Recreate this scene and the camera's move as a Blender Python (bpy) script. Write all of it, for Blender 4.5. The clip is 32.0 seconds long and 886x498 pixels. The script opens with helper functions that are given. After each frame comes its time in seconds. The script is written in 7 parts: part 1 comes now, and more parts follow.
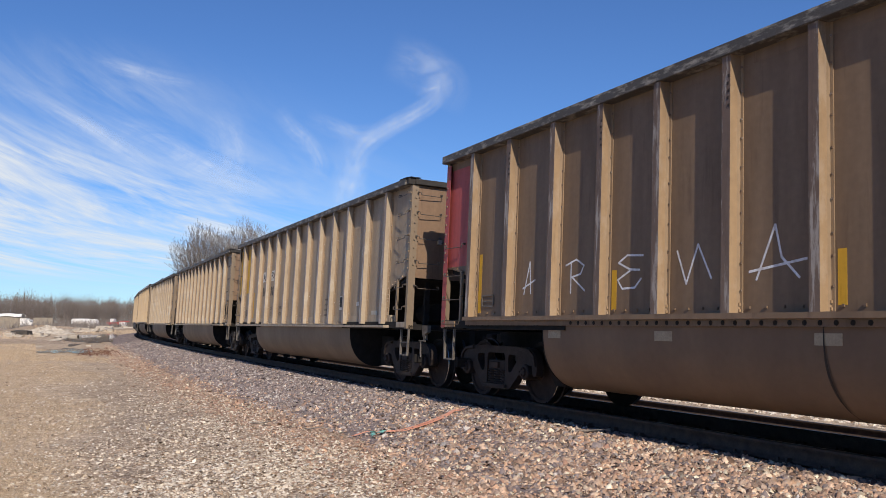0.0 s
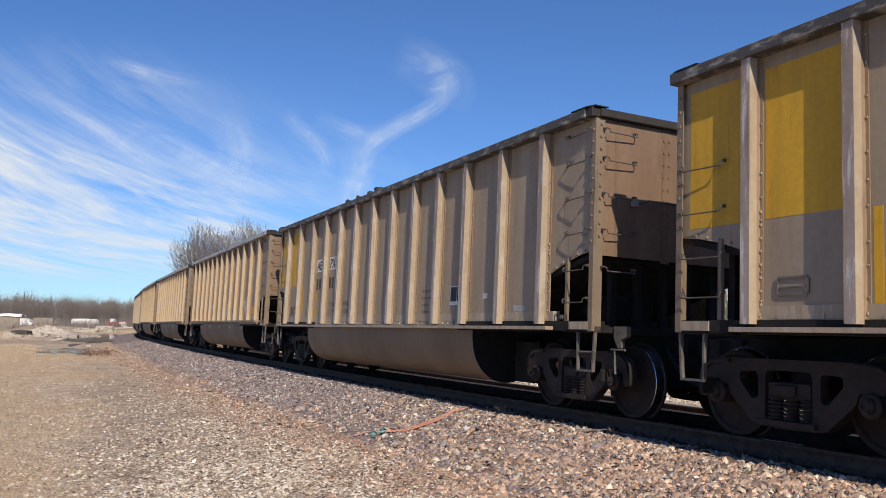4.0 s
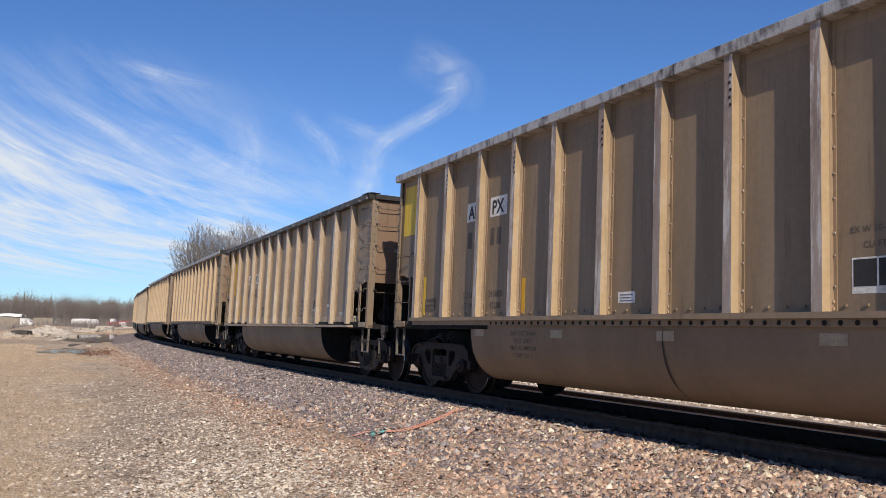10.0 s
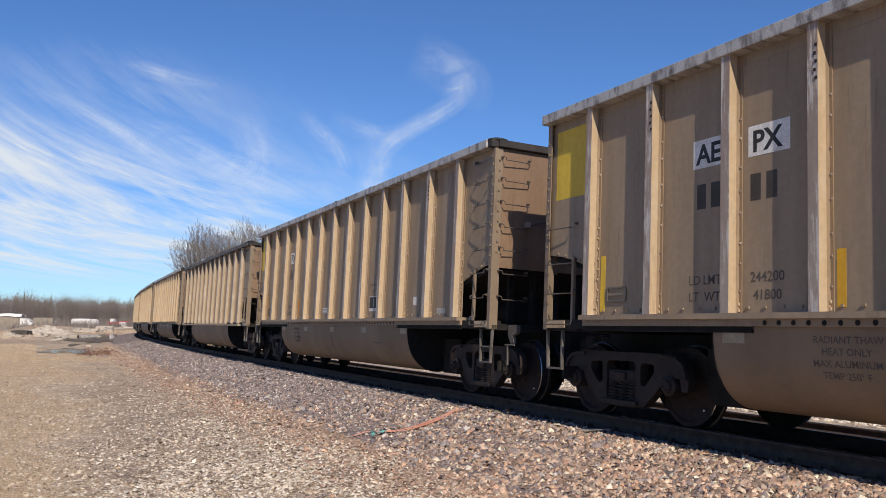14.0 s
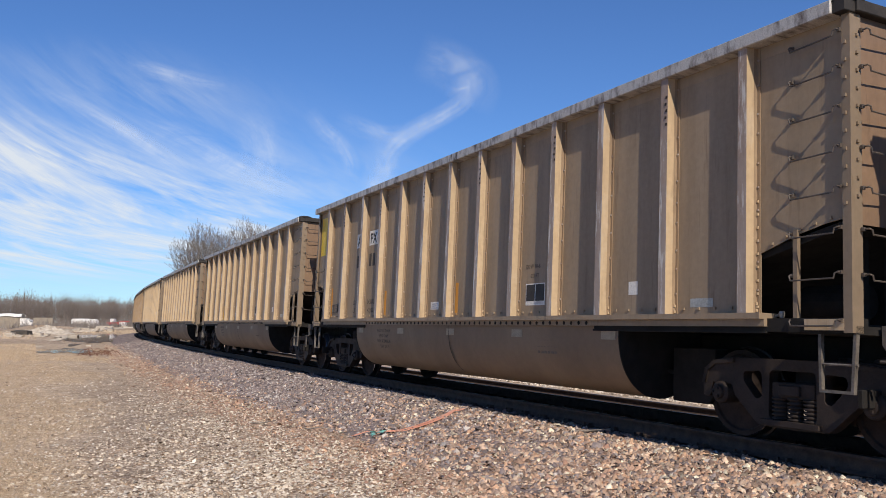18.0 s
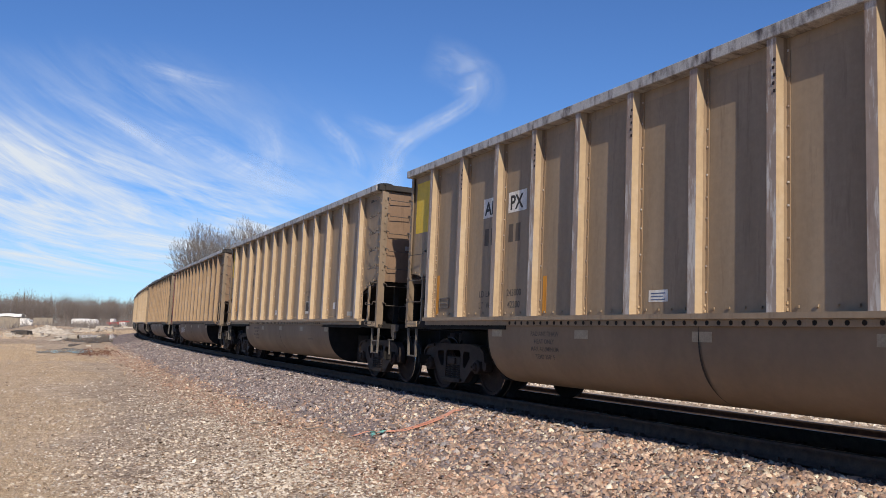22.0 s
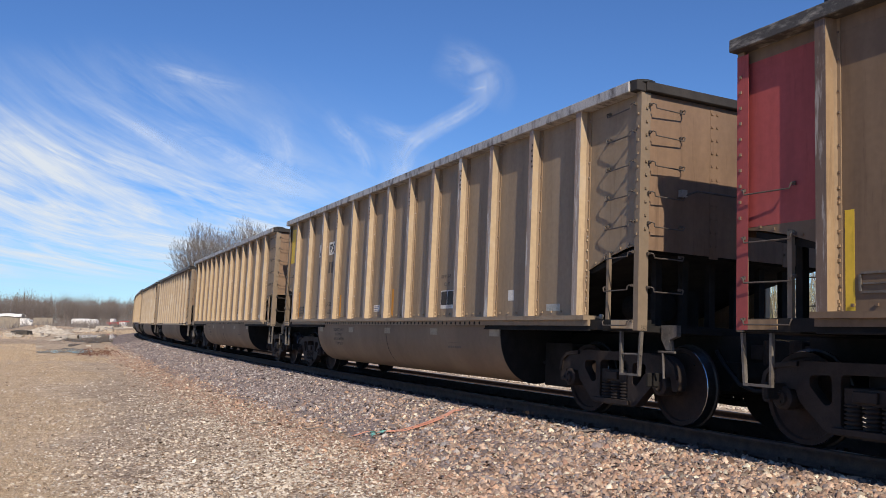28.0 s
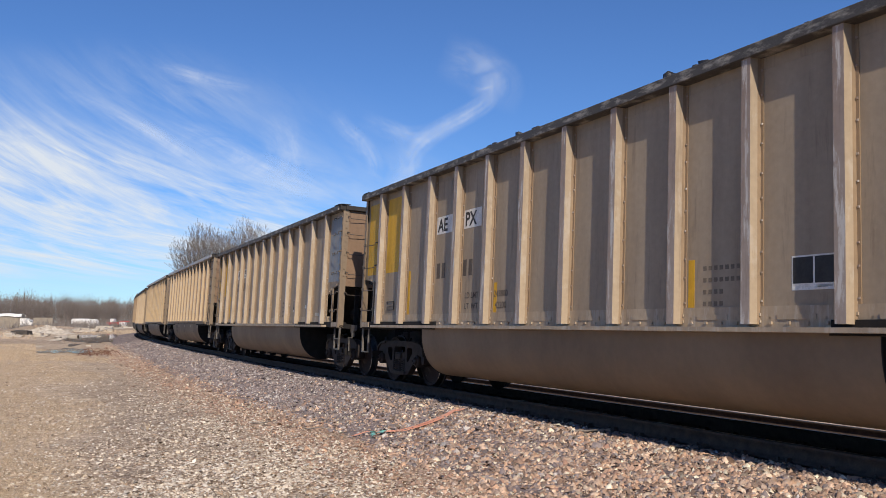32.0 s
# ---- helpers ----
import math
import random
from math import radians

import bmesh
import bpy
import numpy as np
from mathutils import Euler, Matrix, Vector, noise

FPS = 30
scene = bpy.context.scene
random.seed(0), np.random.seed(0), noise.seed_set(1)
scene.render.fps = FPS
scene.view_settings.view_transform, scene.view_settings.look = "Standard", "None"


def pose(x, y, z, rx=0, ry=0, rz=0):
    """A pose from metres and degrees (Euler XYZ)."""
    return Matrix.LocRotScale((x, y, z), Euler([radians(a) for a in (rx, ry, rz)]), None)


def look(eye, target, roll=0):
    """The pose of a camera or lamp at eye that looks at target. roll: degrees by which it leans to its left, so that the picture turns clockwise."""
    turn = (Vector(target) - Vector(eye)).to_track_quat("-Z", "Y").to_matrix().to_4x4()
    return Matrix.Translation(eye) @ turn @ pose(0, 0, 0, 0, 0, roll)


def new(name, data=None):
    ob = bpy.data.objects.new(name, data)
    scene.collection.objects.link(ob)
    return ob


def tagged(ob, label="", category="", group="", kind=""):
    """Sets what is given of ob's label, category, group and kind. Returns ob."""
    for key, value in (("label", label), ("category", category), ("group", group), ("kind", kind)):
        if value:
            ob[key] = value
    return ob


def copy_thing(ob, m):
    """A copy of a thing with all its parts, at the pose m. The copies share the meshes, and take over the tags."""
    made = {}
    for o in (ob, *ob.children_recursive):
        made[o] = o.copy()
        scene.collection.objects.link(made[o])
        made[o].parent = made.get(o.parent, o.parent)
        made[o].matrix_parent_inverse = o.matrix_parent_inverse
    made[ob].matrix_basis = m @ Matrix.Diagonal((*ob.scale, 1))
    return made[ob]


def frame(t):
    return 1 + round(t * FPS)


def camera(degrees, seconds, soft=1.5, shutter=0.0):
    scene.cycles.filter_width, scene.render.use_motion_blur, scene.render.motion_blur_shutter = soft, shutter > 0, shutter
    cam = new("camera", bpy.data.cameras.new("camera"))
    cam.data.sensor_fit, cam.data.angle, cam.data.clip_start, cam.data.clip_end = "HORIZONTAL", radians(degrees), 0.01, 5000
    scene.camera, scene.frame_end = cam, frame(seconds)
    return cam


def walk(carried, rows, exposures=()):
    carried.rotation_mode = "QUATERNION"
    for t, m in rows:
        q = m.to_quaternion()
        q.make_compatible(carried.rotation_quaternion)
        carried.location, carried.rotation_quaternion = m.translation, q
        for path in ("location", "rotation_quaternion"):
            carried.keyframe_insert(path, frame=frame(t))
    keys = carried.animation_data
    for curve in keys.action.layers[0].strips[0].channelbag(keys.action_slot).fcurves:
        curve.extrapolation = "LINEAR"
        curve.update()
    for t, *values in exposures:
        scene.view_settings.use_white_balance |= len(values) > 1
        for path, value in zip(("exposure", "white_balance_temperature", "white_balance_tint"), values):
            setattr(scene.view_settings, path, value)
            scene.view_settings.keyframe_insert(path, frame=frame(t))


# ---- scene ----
import itertools

# ------------------------------------------------------------------ camera
EYE_Z = 1.181                       # height of the lens above the rail tops (z = 0)
cam = camera(55.97, 32.0, soft=0.6, shutter=0.012)
walk(cam, [(0.0, pose(0, 0, EYE_Z, 95.09, 0, 0)), (32.0, pose(0, 0, EYE_Z, 95.09, 0, 0))], [(0.0, 0.0), (32.0, 0.0)])

# ------------------------------------------------------------------ light
SUN_TO = Vector((0.790, -3.25, 2.45)).normalized()      # towards the sun: behind the lens, fairly low
world = bpy.data.worlds.new("sky")
scene.world = world
world.use_nodes = True
wn = world.node_tree
sky = wn.nodes.new("ShaderNodeTexSky")
sky.sky_type, sky.sun_disc = "NISHITA", False
sky.sun_elevation, sky.sun_rotation = math.asin(SUN_TO.z), math.atan2(SUN_TO.x, SUN_TO.y)
sky.air_density, sky.dust_density, sky.ozone_density, sky.altitude = 1.0, 0.0, 2.0, 300
wn.nodes["Background"].inputs["Strength"].default_value = 0.081
clear = wn.nodes.new("ShaderNodeMix")          # a clean, cold spring sky
clear.data_type, clear.blend_type = "RGBA", "MULTIPLY"
clear.inputs[0].default_value, clear.inputs[7].default_value = 1.0, (0.63, 0.94, 1.43, 1)
wn.links.new(sky.outputs[0], clear.inputs[6])
wn.links.new(clear.outputs[2], wn.nodes["Background"].inputs["Color"])
sun_data = bpy.data.lights.new("sun", "SUN")
sun_data.energy, sun_data.angle, sun_data.color = 4.5, radians(0.53), (1.0, 0.905, 0.765)
sun_lamp = new("sun", sun_data)
sun_lamp.matrix_basis = look(SUN_TO * 100, (0, 0, 0))

# ------------------------------------------------------------------ the line of the track
# s runs along the track away from the lens, w is the distance from its centre towards the lens
_S = np.arange(-420.0, 560.0, 0.5)
_K = np.where(_S < 0, -0.537e-3, -0.537e-3 - 0.94e-5 * np.clip(_S, 0, 170))
_i0 = int(np.argmin(abs(_S)))
_T = np.concatenate([[0], np.cumsum((_K[1:] + _K[:-1]) / 2 * 0.5)])
_T += 2.03196 - _T[_i0]
_X = np.concatenate([[0], np.cumsum(np.cos((_T[1:] + _T[:-1]) / 2) * 0.5)])
_Y = np.concatenate([[0], np.cumsum(np.sin((_T[1:] + _T[:-1]) / 2) * 0.5)])
_X += 8.404 - _X[_i0]
_Y -= _Y[_i0]


def at(s, w=0.0, z=0.0):
    """The place at s along and w beside the track."""
    t = np.interp(s, _S, _T)
    return Vector((np.interp(s, _S, _X) - math.sin(t) * w, np.interp(s, _S, _Y) + math.cos(t) * w, z))


CANT = 0.0485                      # the curve is banked: the far rail lies lower, and all that rolls leans away from the lens


def banked(w, z=0.0):
    """Across and up on the banked track, which tips about the top of the near rail."""
    return 0.755 + (w - 0.755) * math.cos(CANT) - z * math.sin(CANT), z * math.cos(CANT) + (w - 0.755) * math.sin(CANT)


def at_many(s, w):
    t = np.interp(s, _S, _T)
    return np.interp(s, _S, _X) - np.sin(t) * w, np.interp(s, _S, _Y) + np.cos(t) * w


def beside(x, y):
    """s and w of many places (arrays)."""
    pick = slice(_i0 - 160, _i0 + 800, 2)
    sx, sy, st, ss = _X[pick], _Y[pick], _T[pick], _S[pick]
    out_s, out_w = np.empty(len(x)), np.empty(len(x))
    for a in range(0, len(x), 4000):
        b = slice(a, a + 4000)
        k = np.argmin((x[b, None] - sx) ** 2 + (y[b, None] - sy) ** 2, axis=1)
        along = (x[b] - sx[k]) * np.cos(st[k]) + (y[b] - sy[k]) * np.sin(st[k])
        out_s[b] = ss[k] + along
        out_w[b] = -(x[b] - sx[k]) * np.sin(st[k]) + (y[b] - sy[k]) * np.cos(st[k])
    return out_s, out_w


# ------------------------------------------------------------------ materials
def links(m):
    return m.node_tree.nodes, m.node_tree.links


def material(name, colour, rough=0.7, metal=0.0, colour2=None, scale=4.0, stretch=(1, 1, 1), fine=60.0, bump=0.2, bump_dist=0.004,
             grain_amount=0.18, island=0.0, objrand=0.0, spec=0.35, contrast=(0.35, 0.65)):
    """Two-scale mottled surface: colour to colour2 by broad noise, fine grain on top, bump from the grain."""
    m = bpy.data.materials.new(name)
    m.use_nodes = True
    n, l = links(m)
    b = n["Principled BSDF"]
    b.inputs["Metallic"].default_value, b.inputs["Specular IOR Level"].default_value = metal, spec
    tc, mp = n.new("ShaderNodeTexCoord"), n.new("ShaderNodeMapping")
    mp.inputs["Scale"].default_value = stretch
    l.new(tc.outputs["Object"], mp.inputs["Vector"])
    broad, grain = n.new("ShaderNodeTexNoise"), n.new("ShaderNodeTexNoise")
    broad.inputs["Scale"].default_value, broad.inputs["Detail"].default_value, broad.inputs["Roughness"].default_value = scale, 6, 0.62
    grain.inputs["Scale"].default_value, grain.inputs["Detail"].default_value, grain.inputs["Roughness"].default_value = fine, 4, 0.6
    l.new(mp.outputs[0], broad.inputs["Vector"])
    l.new(tc.outputs["Object"], grain.inputs["Vector"])
    ramp = n.new("ShaderNodeMapRange")
    ramp.inputs["From Min"].default_value, ramp.inputs["From Max"].default_value = contrast
    l.new(broad.outputs["Fac"], ramp.inputs["Value"])
    mix = n.new("ShaderNodeMix")
    mix.data_type = "RGBA"
    mix.inputs[6].default_value, mix.inputs[7].default_value = (*colour, 1), (*(colour2 or [c * 0.7 for c in colour]), 1)
    l.new(ramp.outputs[0], mix.inputs[0])
    out = mix.outputs[2]
    tone = n.new("ShaderNodeHueSaturation")
    val = n.new("ShaderNodeMapRange")
    val.inputs["From Min"].default_value, val.inputs["From Max"].default_value = 0.3, 0.7
    val.inputs["To Min"].default_value, val.inputs["To Max"].default_value = 1 - grain_amount, 1 + grain_amount
    l.new(grain.outputs["Fac"], val.inputs["Value"])
    l.new(out, tone.inputs["Color"])
    l.new(val.outputs[0], tone.inputs["Value"])
    out = tone.outputs[0]
    for amount, node, sock in ((island, "ShaderNodeNewGeometry", "Random Per Island"), (objrand, "ShaderNodeObjectInfo", "Random")):
        if amount:
            g, r, h = n.new(node), n.new("ShaderNodeMapRange"), n.new("ShaderNodeHueSaturation")
            r.inputs["To Min"].default_value, r.inputs["To Max"].default_value = 1 - amount, 1 + amount
            l.new(g.outputs[sock], r.inputs["Value"])
            l.new(r.outputs[0], h.inputs["Value"])
            l.new(out, h.inputs["Color"])
            out = h.outputs[0]
    l.new(out, b.inputs["Base Color"])
    rr = n.new("ShaderNodeMapRange")
    rr.inputs["To Min"].default_value, rr.inputs["To Max"].default_value = max(rough - 0.12, 0.05), min(rough + 0.15, 1)
    l.new(broad.outputs["Fac"], rr.inputs["Value"])
    l.new(rr.outputs[0], b.inputs["Roughness"])
    if bump:
        bp = n.new("ShaderNodeBump")
        bp.inputs["Strength"].default_value, bp.inputs["Distance"].default_value = bump, bump_dist
        l.new(grain.outputs["Fac"], bp.inputs["Height"])
        l.new(bp.outputs[0], b.inputs["Normal"])
    return m


def paint(name, colour, dirt, bare=0.0):
    """Weathered car paint: dust, vertical run marks and fine grain."""
    m = material(name, colour, rough=0.55, colour2=dirt, scale=1.6, stretch=(2.2, 1, 0.28), fine=14, bump=0.06, bump_dist=0.003, objrand=0.05, spec=0.3,
                 contrast=(0.32, 0.68), grain_amount=0.07)
    # scuffs: sparse darker and paler runs
    n, l = links(m)
    b = n["Principled BSDF"]
    source = b.inputs["Base Color"].links[0].from_socket
    tc, mp, nz, mr, mix = n.new("ShaderNodeTexCoord"), n.new("ShaderNodeMapping"), n.new("ShaderNodeTexNoise"), n.new("ShaderNodeMapRange"), n.new("ShaderNodeMix")
    mp.inputs["Scale"].default_value = (9, 9, 0.9)
    info, far, add = n.new("ShaderNodeObjectInfo"), n.new("ShaderNodeMath"), n.new("ShaderNodeVectorMath")
    far.operation, far.inputs[1].default_value = "MULTIPLY", 57.0
    l.new(info.outputs["Random"], far.inputs[0])
    l.new(tc.outputs["Object"], add.inputs[0])
    l.new(far.outputs[0], add.inputs[1])
    l.new(add.outputs[0], mp.inputs["Vector"])
    nz.inputs["Scale"].default_value, nz.inputs["Detail"].default_value, nz.inputs["Roughness"].default_value = 1.0, 8, 0.7
    l.new(mp.outputs[0], nz.inputs["Vector"])
    mr.inputs["From Min"].default_value, mr.inputs["From Max"].default_value, mr.inputs["To Max"].default_value = 0.56, 0.74, 0.75
    l.new(nz.outputs["Fac"], mr.inputs["Value"])
    mix.data_type = "RGBA"
    l.new(mr.outputs[0], mix.inputs[0])
    l.new(source, mix.inputs[6])
    mix.inputs[7].default_value = (dirt[0] * 0.62, dirt[1] * 0.58, dirt[2] * 0.58, 1)
    l.new(mix.outputs[2], b.inputs["Base Color"])
    if bare:
        # patches rubbed to pale bare metal
        mp2, nz2, mr2, mix2 = n.new("ShaderNodeMapping"), n.new("ShaderNodeTexNoise"), n.new("ShaderNodeMapRange"), n.new("ShaderNodeMix")
        mp2.inputs["Scale"].default_value, mp2.inputs["Location"].default_value = (14, 3, 1.7), (3.1, 0, 5.2)
        l.new(add.outputs[0], mp2.inputs["Vector"])
        nz2.inputs["Scale"].default_value, nz2.inputs["Detail"].default_value, nz2.inputs["Roughness"].default_value = 0.8, 9, 0.72
        l.new(mp2.outputs[0], nz2.inputs["Vector"])
        mr2.inputs["From Min"].default_value, mr2.inputs["From Max"].default_value, mr2.inputs["To Max"].default_value = 0.52, 0.60, bare
        l.new(nz2.outputs["Fac"], mr2.inputs["Value"])
        mix2.data_type = "RGBA"
        l.new(mr2.outputs[0], mix2.inputs[0])
        l.new(mix.outputs[2], mix2.inputs[6])
        mix2.inputs[7].default_value = (0.56, 0.52, 0.47, 1)
        l.new(mix2.outputs[2], b.inputs["Base Color"])
    return m


RIB_SIDE = paint("brown_rib_foot", (0.33, 0.23, 0.14), (0.22, 0.15, 0.092))
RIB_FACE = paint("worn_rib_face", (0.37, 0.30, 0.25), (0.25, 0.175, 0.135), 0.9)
TUB = material("tan_tub_steel", (0.26, 0.18, 0.11), rough=0.6, colour2=(0.185, 0.127, 0.08), scale=0.9, stretch=(1, 1, 0.6), fine=12, bump=0.05, grain_amount=0.05, contrast=(0.3, 0.7))
TUB_BROWN = material("brown_tub_steel", (0.205, 0.13, 0.078), rough=0.6, colour2=(0.15, 0.095, 0.06), scale=0.9, stretch=(1, 1, 0.6), fine=12, bump=0.05, grain_amount=0.05, contrast=(0.3, 0.7))
# each coat: ribs and posts, worn paler; flat sheets with shade in their colour
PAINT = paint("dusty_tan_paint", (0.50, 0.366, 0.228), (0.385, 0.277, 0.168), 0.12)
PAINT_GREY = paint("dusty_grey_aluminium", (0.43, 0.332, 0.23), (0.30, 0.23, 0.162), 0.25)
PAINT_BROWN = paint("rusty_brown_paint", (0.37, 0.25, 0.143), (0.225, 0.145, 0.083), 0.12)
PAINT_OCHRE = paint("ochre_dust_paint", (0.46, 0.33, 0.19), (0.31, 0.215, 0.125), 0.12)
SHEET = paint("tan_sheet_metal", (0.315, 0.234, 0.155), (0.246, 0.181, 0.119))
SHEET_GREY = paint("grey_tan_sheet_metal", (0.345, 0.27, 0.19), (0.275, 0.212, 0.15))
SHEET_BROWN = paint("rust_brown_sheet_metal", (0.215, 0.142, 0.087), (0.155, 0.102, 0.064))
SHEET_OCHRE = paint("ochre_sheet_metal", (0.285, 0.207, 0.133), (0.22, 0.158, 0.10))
RIB_FACE_BROWN = paint("brown_rib_face", (0.17, 0.118, 0.088), (0.115, 0.078, 0.06), 0.45)
POST = paint("dirty_post_paint", (0.245, 0.182, 0.124), (0.18, 0.132, 0.09))
CHORD = material("worn_aluminium_edge", (0.47, 0.44, 0.405), rough=0.5, metal=0.2, colour2=(0.085, 0.064, 0.056), scale=3.4, stretch=(3.0, 1, 1.1), fine=70, bump=0.1, contrast=(0.46, 0.70), grain_amount=0.22)
CHORD_SOOT = material("coal_sooted_edge", (0.075, 0.068, 0.062), rough=0.65, metal=0.1, colour2=(0.34, 0.31, 0.27), scale=5.5, stretch=(0.7, 1, 2.2), fine=80, bump=0.1,
                      contrast=(0.50, 0.68))
END_EDGE = material("dark_end_edge", (0.026, 0.022, 0.02), rough=0.75, colour2=(0.045, 0.038, 0.033), scale=4, fine=60, bump=0.1)
BLACK = material("black_rubber", (0.02, 0.02, 0.02), rough=0.6, fine=90)
END_SHEET = paint("rust_brown_end_sheet", (0.235, 0.15, 0.094), (0.155, 0.098, 0.063))
STIRRUP = material("grimy_strap_steel", (0.16, 0.14, 0.12), rough=0.6, colour2=(0.09, 0.075, 0.062), scale=8, fine=60)
# near-black: deep shade below the cars is put into this colour
UNDER = material("shaded_black_steel", (0.017, 0.014, 0.012), rough=0.85, colour2=(0.010, 0.0085, 0.0075), scale=5, fine=60)
CAST = material("oily_cast_steel", (0.036, 0.024, 0.019), rough=0.72, colour2=(0.022, 0.0155, 0.0128), scale=7, fine=60, bump=0.25)
RUST = material("rusty_wheel_disc", (0.040, 0.024, 0.018), rough=0.85, colour2=(0.022, 0.015, 0.013), scale=6, fine=50)
TREAD = material("dark_worn_tread", (0.09, 0.085, 0.082), rough=0.42, metal=0.8, colour2=(0.05, 0.047, 0.045), scale=9, fine=80, bump=0.02)
STEEL = material("polished_steel", (0.55, 0.55, 0.56), rough=0.18, metal=1.0, colour2=(0.4, 0.4, 0.42), scale=9, fine=80, bump=0.02)
RAIL_SIDE = material("rusted_rail", (0.085, 0.056, 0.041), rough=0.85, colour2=(0.05, 0.034, 0.027), scale=8, fine=60)
RUNG = material("dark_steel_rung", (0.115, 0.094, 0.078), rough=0.55, colour2=(0.07, 0.054, 0.044), scale=8, fine=60)
GALV = material("galvanised_fitting", (0.5, 0.47, 0.42), rough=0.4, metal=0.6, scale=9, fine=70)
YELLOW = paint("faded_yellow_paint", (0.74, 0.50, 0.05), (0.62, 0.42, 0.05))
AMBER = paint("amber_yellow_paint", (0.66, 0.37, 0.025), (0.50, 0.28, 0.03))
ORANGE = paint("orange_reflector_paint", (0.62, 0.27, 0.03), (0.5, 0.22, 0.04))
RED = paint("weathered_red_paint", (0.44, 0.088, 0.08), (0.31, 0.066, 0.06))
BLUE = paint("faded_blue_patch", (0.20, 0.26, 0.32), (0.27, 0.26, 0.25))
SAND = material("dusty_reflector", (0.40, 0.32, 0.21), rough=0.5, colour2=(0.32, 0.25, 0.165), scale=6, fine=60, bump=0.03)
WHITE = material("white_sticker", (0.78, 0.75, 0.70), rough=0.5, colour2=(0.6, 0.56, 0.5), scale=6, fine=60, bump=0.05)
INK_BLUE = material("faded_blue_print", (0.12, 0.15, 0.26), rough=0.6, fine=60, bump=0.03)
INK = material("black_stencil", (0.035, 0.033, 0.032), rough=0.6, fine=60, bump=0.05)
NUMBER = material("worn_number_paint", (0.066, 0.056, 0.047), rough=0.65, fine=60, bump=0.05)
FAINT = material("faint_stencil", (0.185, 0.143, 0.105), rough=0.7, fine=60, bump=0.03)
SPRAY_THIN = material("thin_spray_paint", (0.36, 0.34, 0.31), rough=0.6, colour2=(0.26, 0.22, 0.18), scale=8, fine=60, bump=0.03)
FADED = material("faded_stencil", (0.12, 0.095, 0.075), rough=0.7, fine=60, bump=0.05)
SPRAY = material("white_spray_paint", (0.75, 0.75, 0.77), rough=0.5, colour2=(0.55, 0.52, 0.5), scale=10, fine=60, bump=0.05)
PINK = material("faded_pink_spray", (0.45, 0.25, 0.2), rough=0.5, colour2=(0.5, 0.38, 0.28), scale=10, fine=60, bump=0.05)
COAL = material("coal", (0.018, 0.017, 0.017), rough=0.45, colour2=(0.035, 0.033, 0.032), scale=12, fine=40, bump=0.5, bump_dist=0.02, spec=0.5)
TIE = material("weathered_tie_timber", (0.08, 0.06, 0.046), rough=0.9, colour2=(0.042, 0.031, 0.025), scale=5, stretch=(1, 5, 5), fine=70, bump=0.4, objrand=0.2)


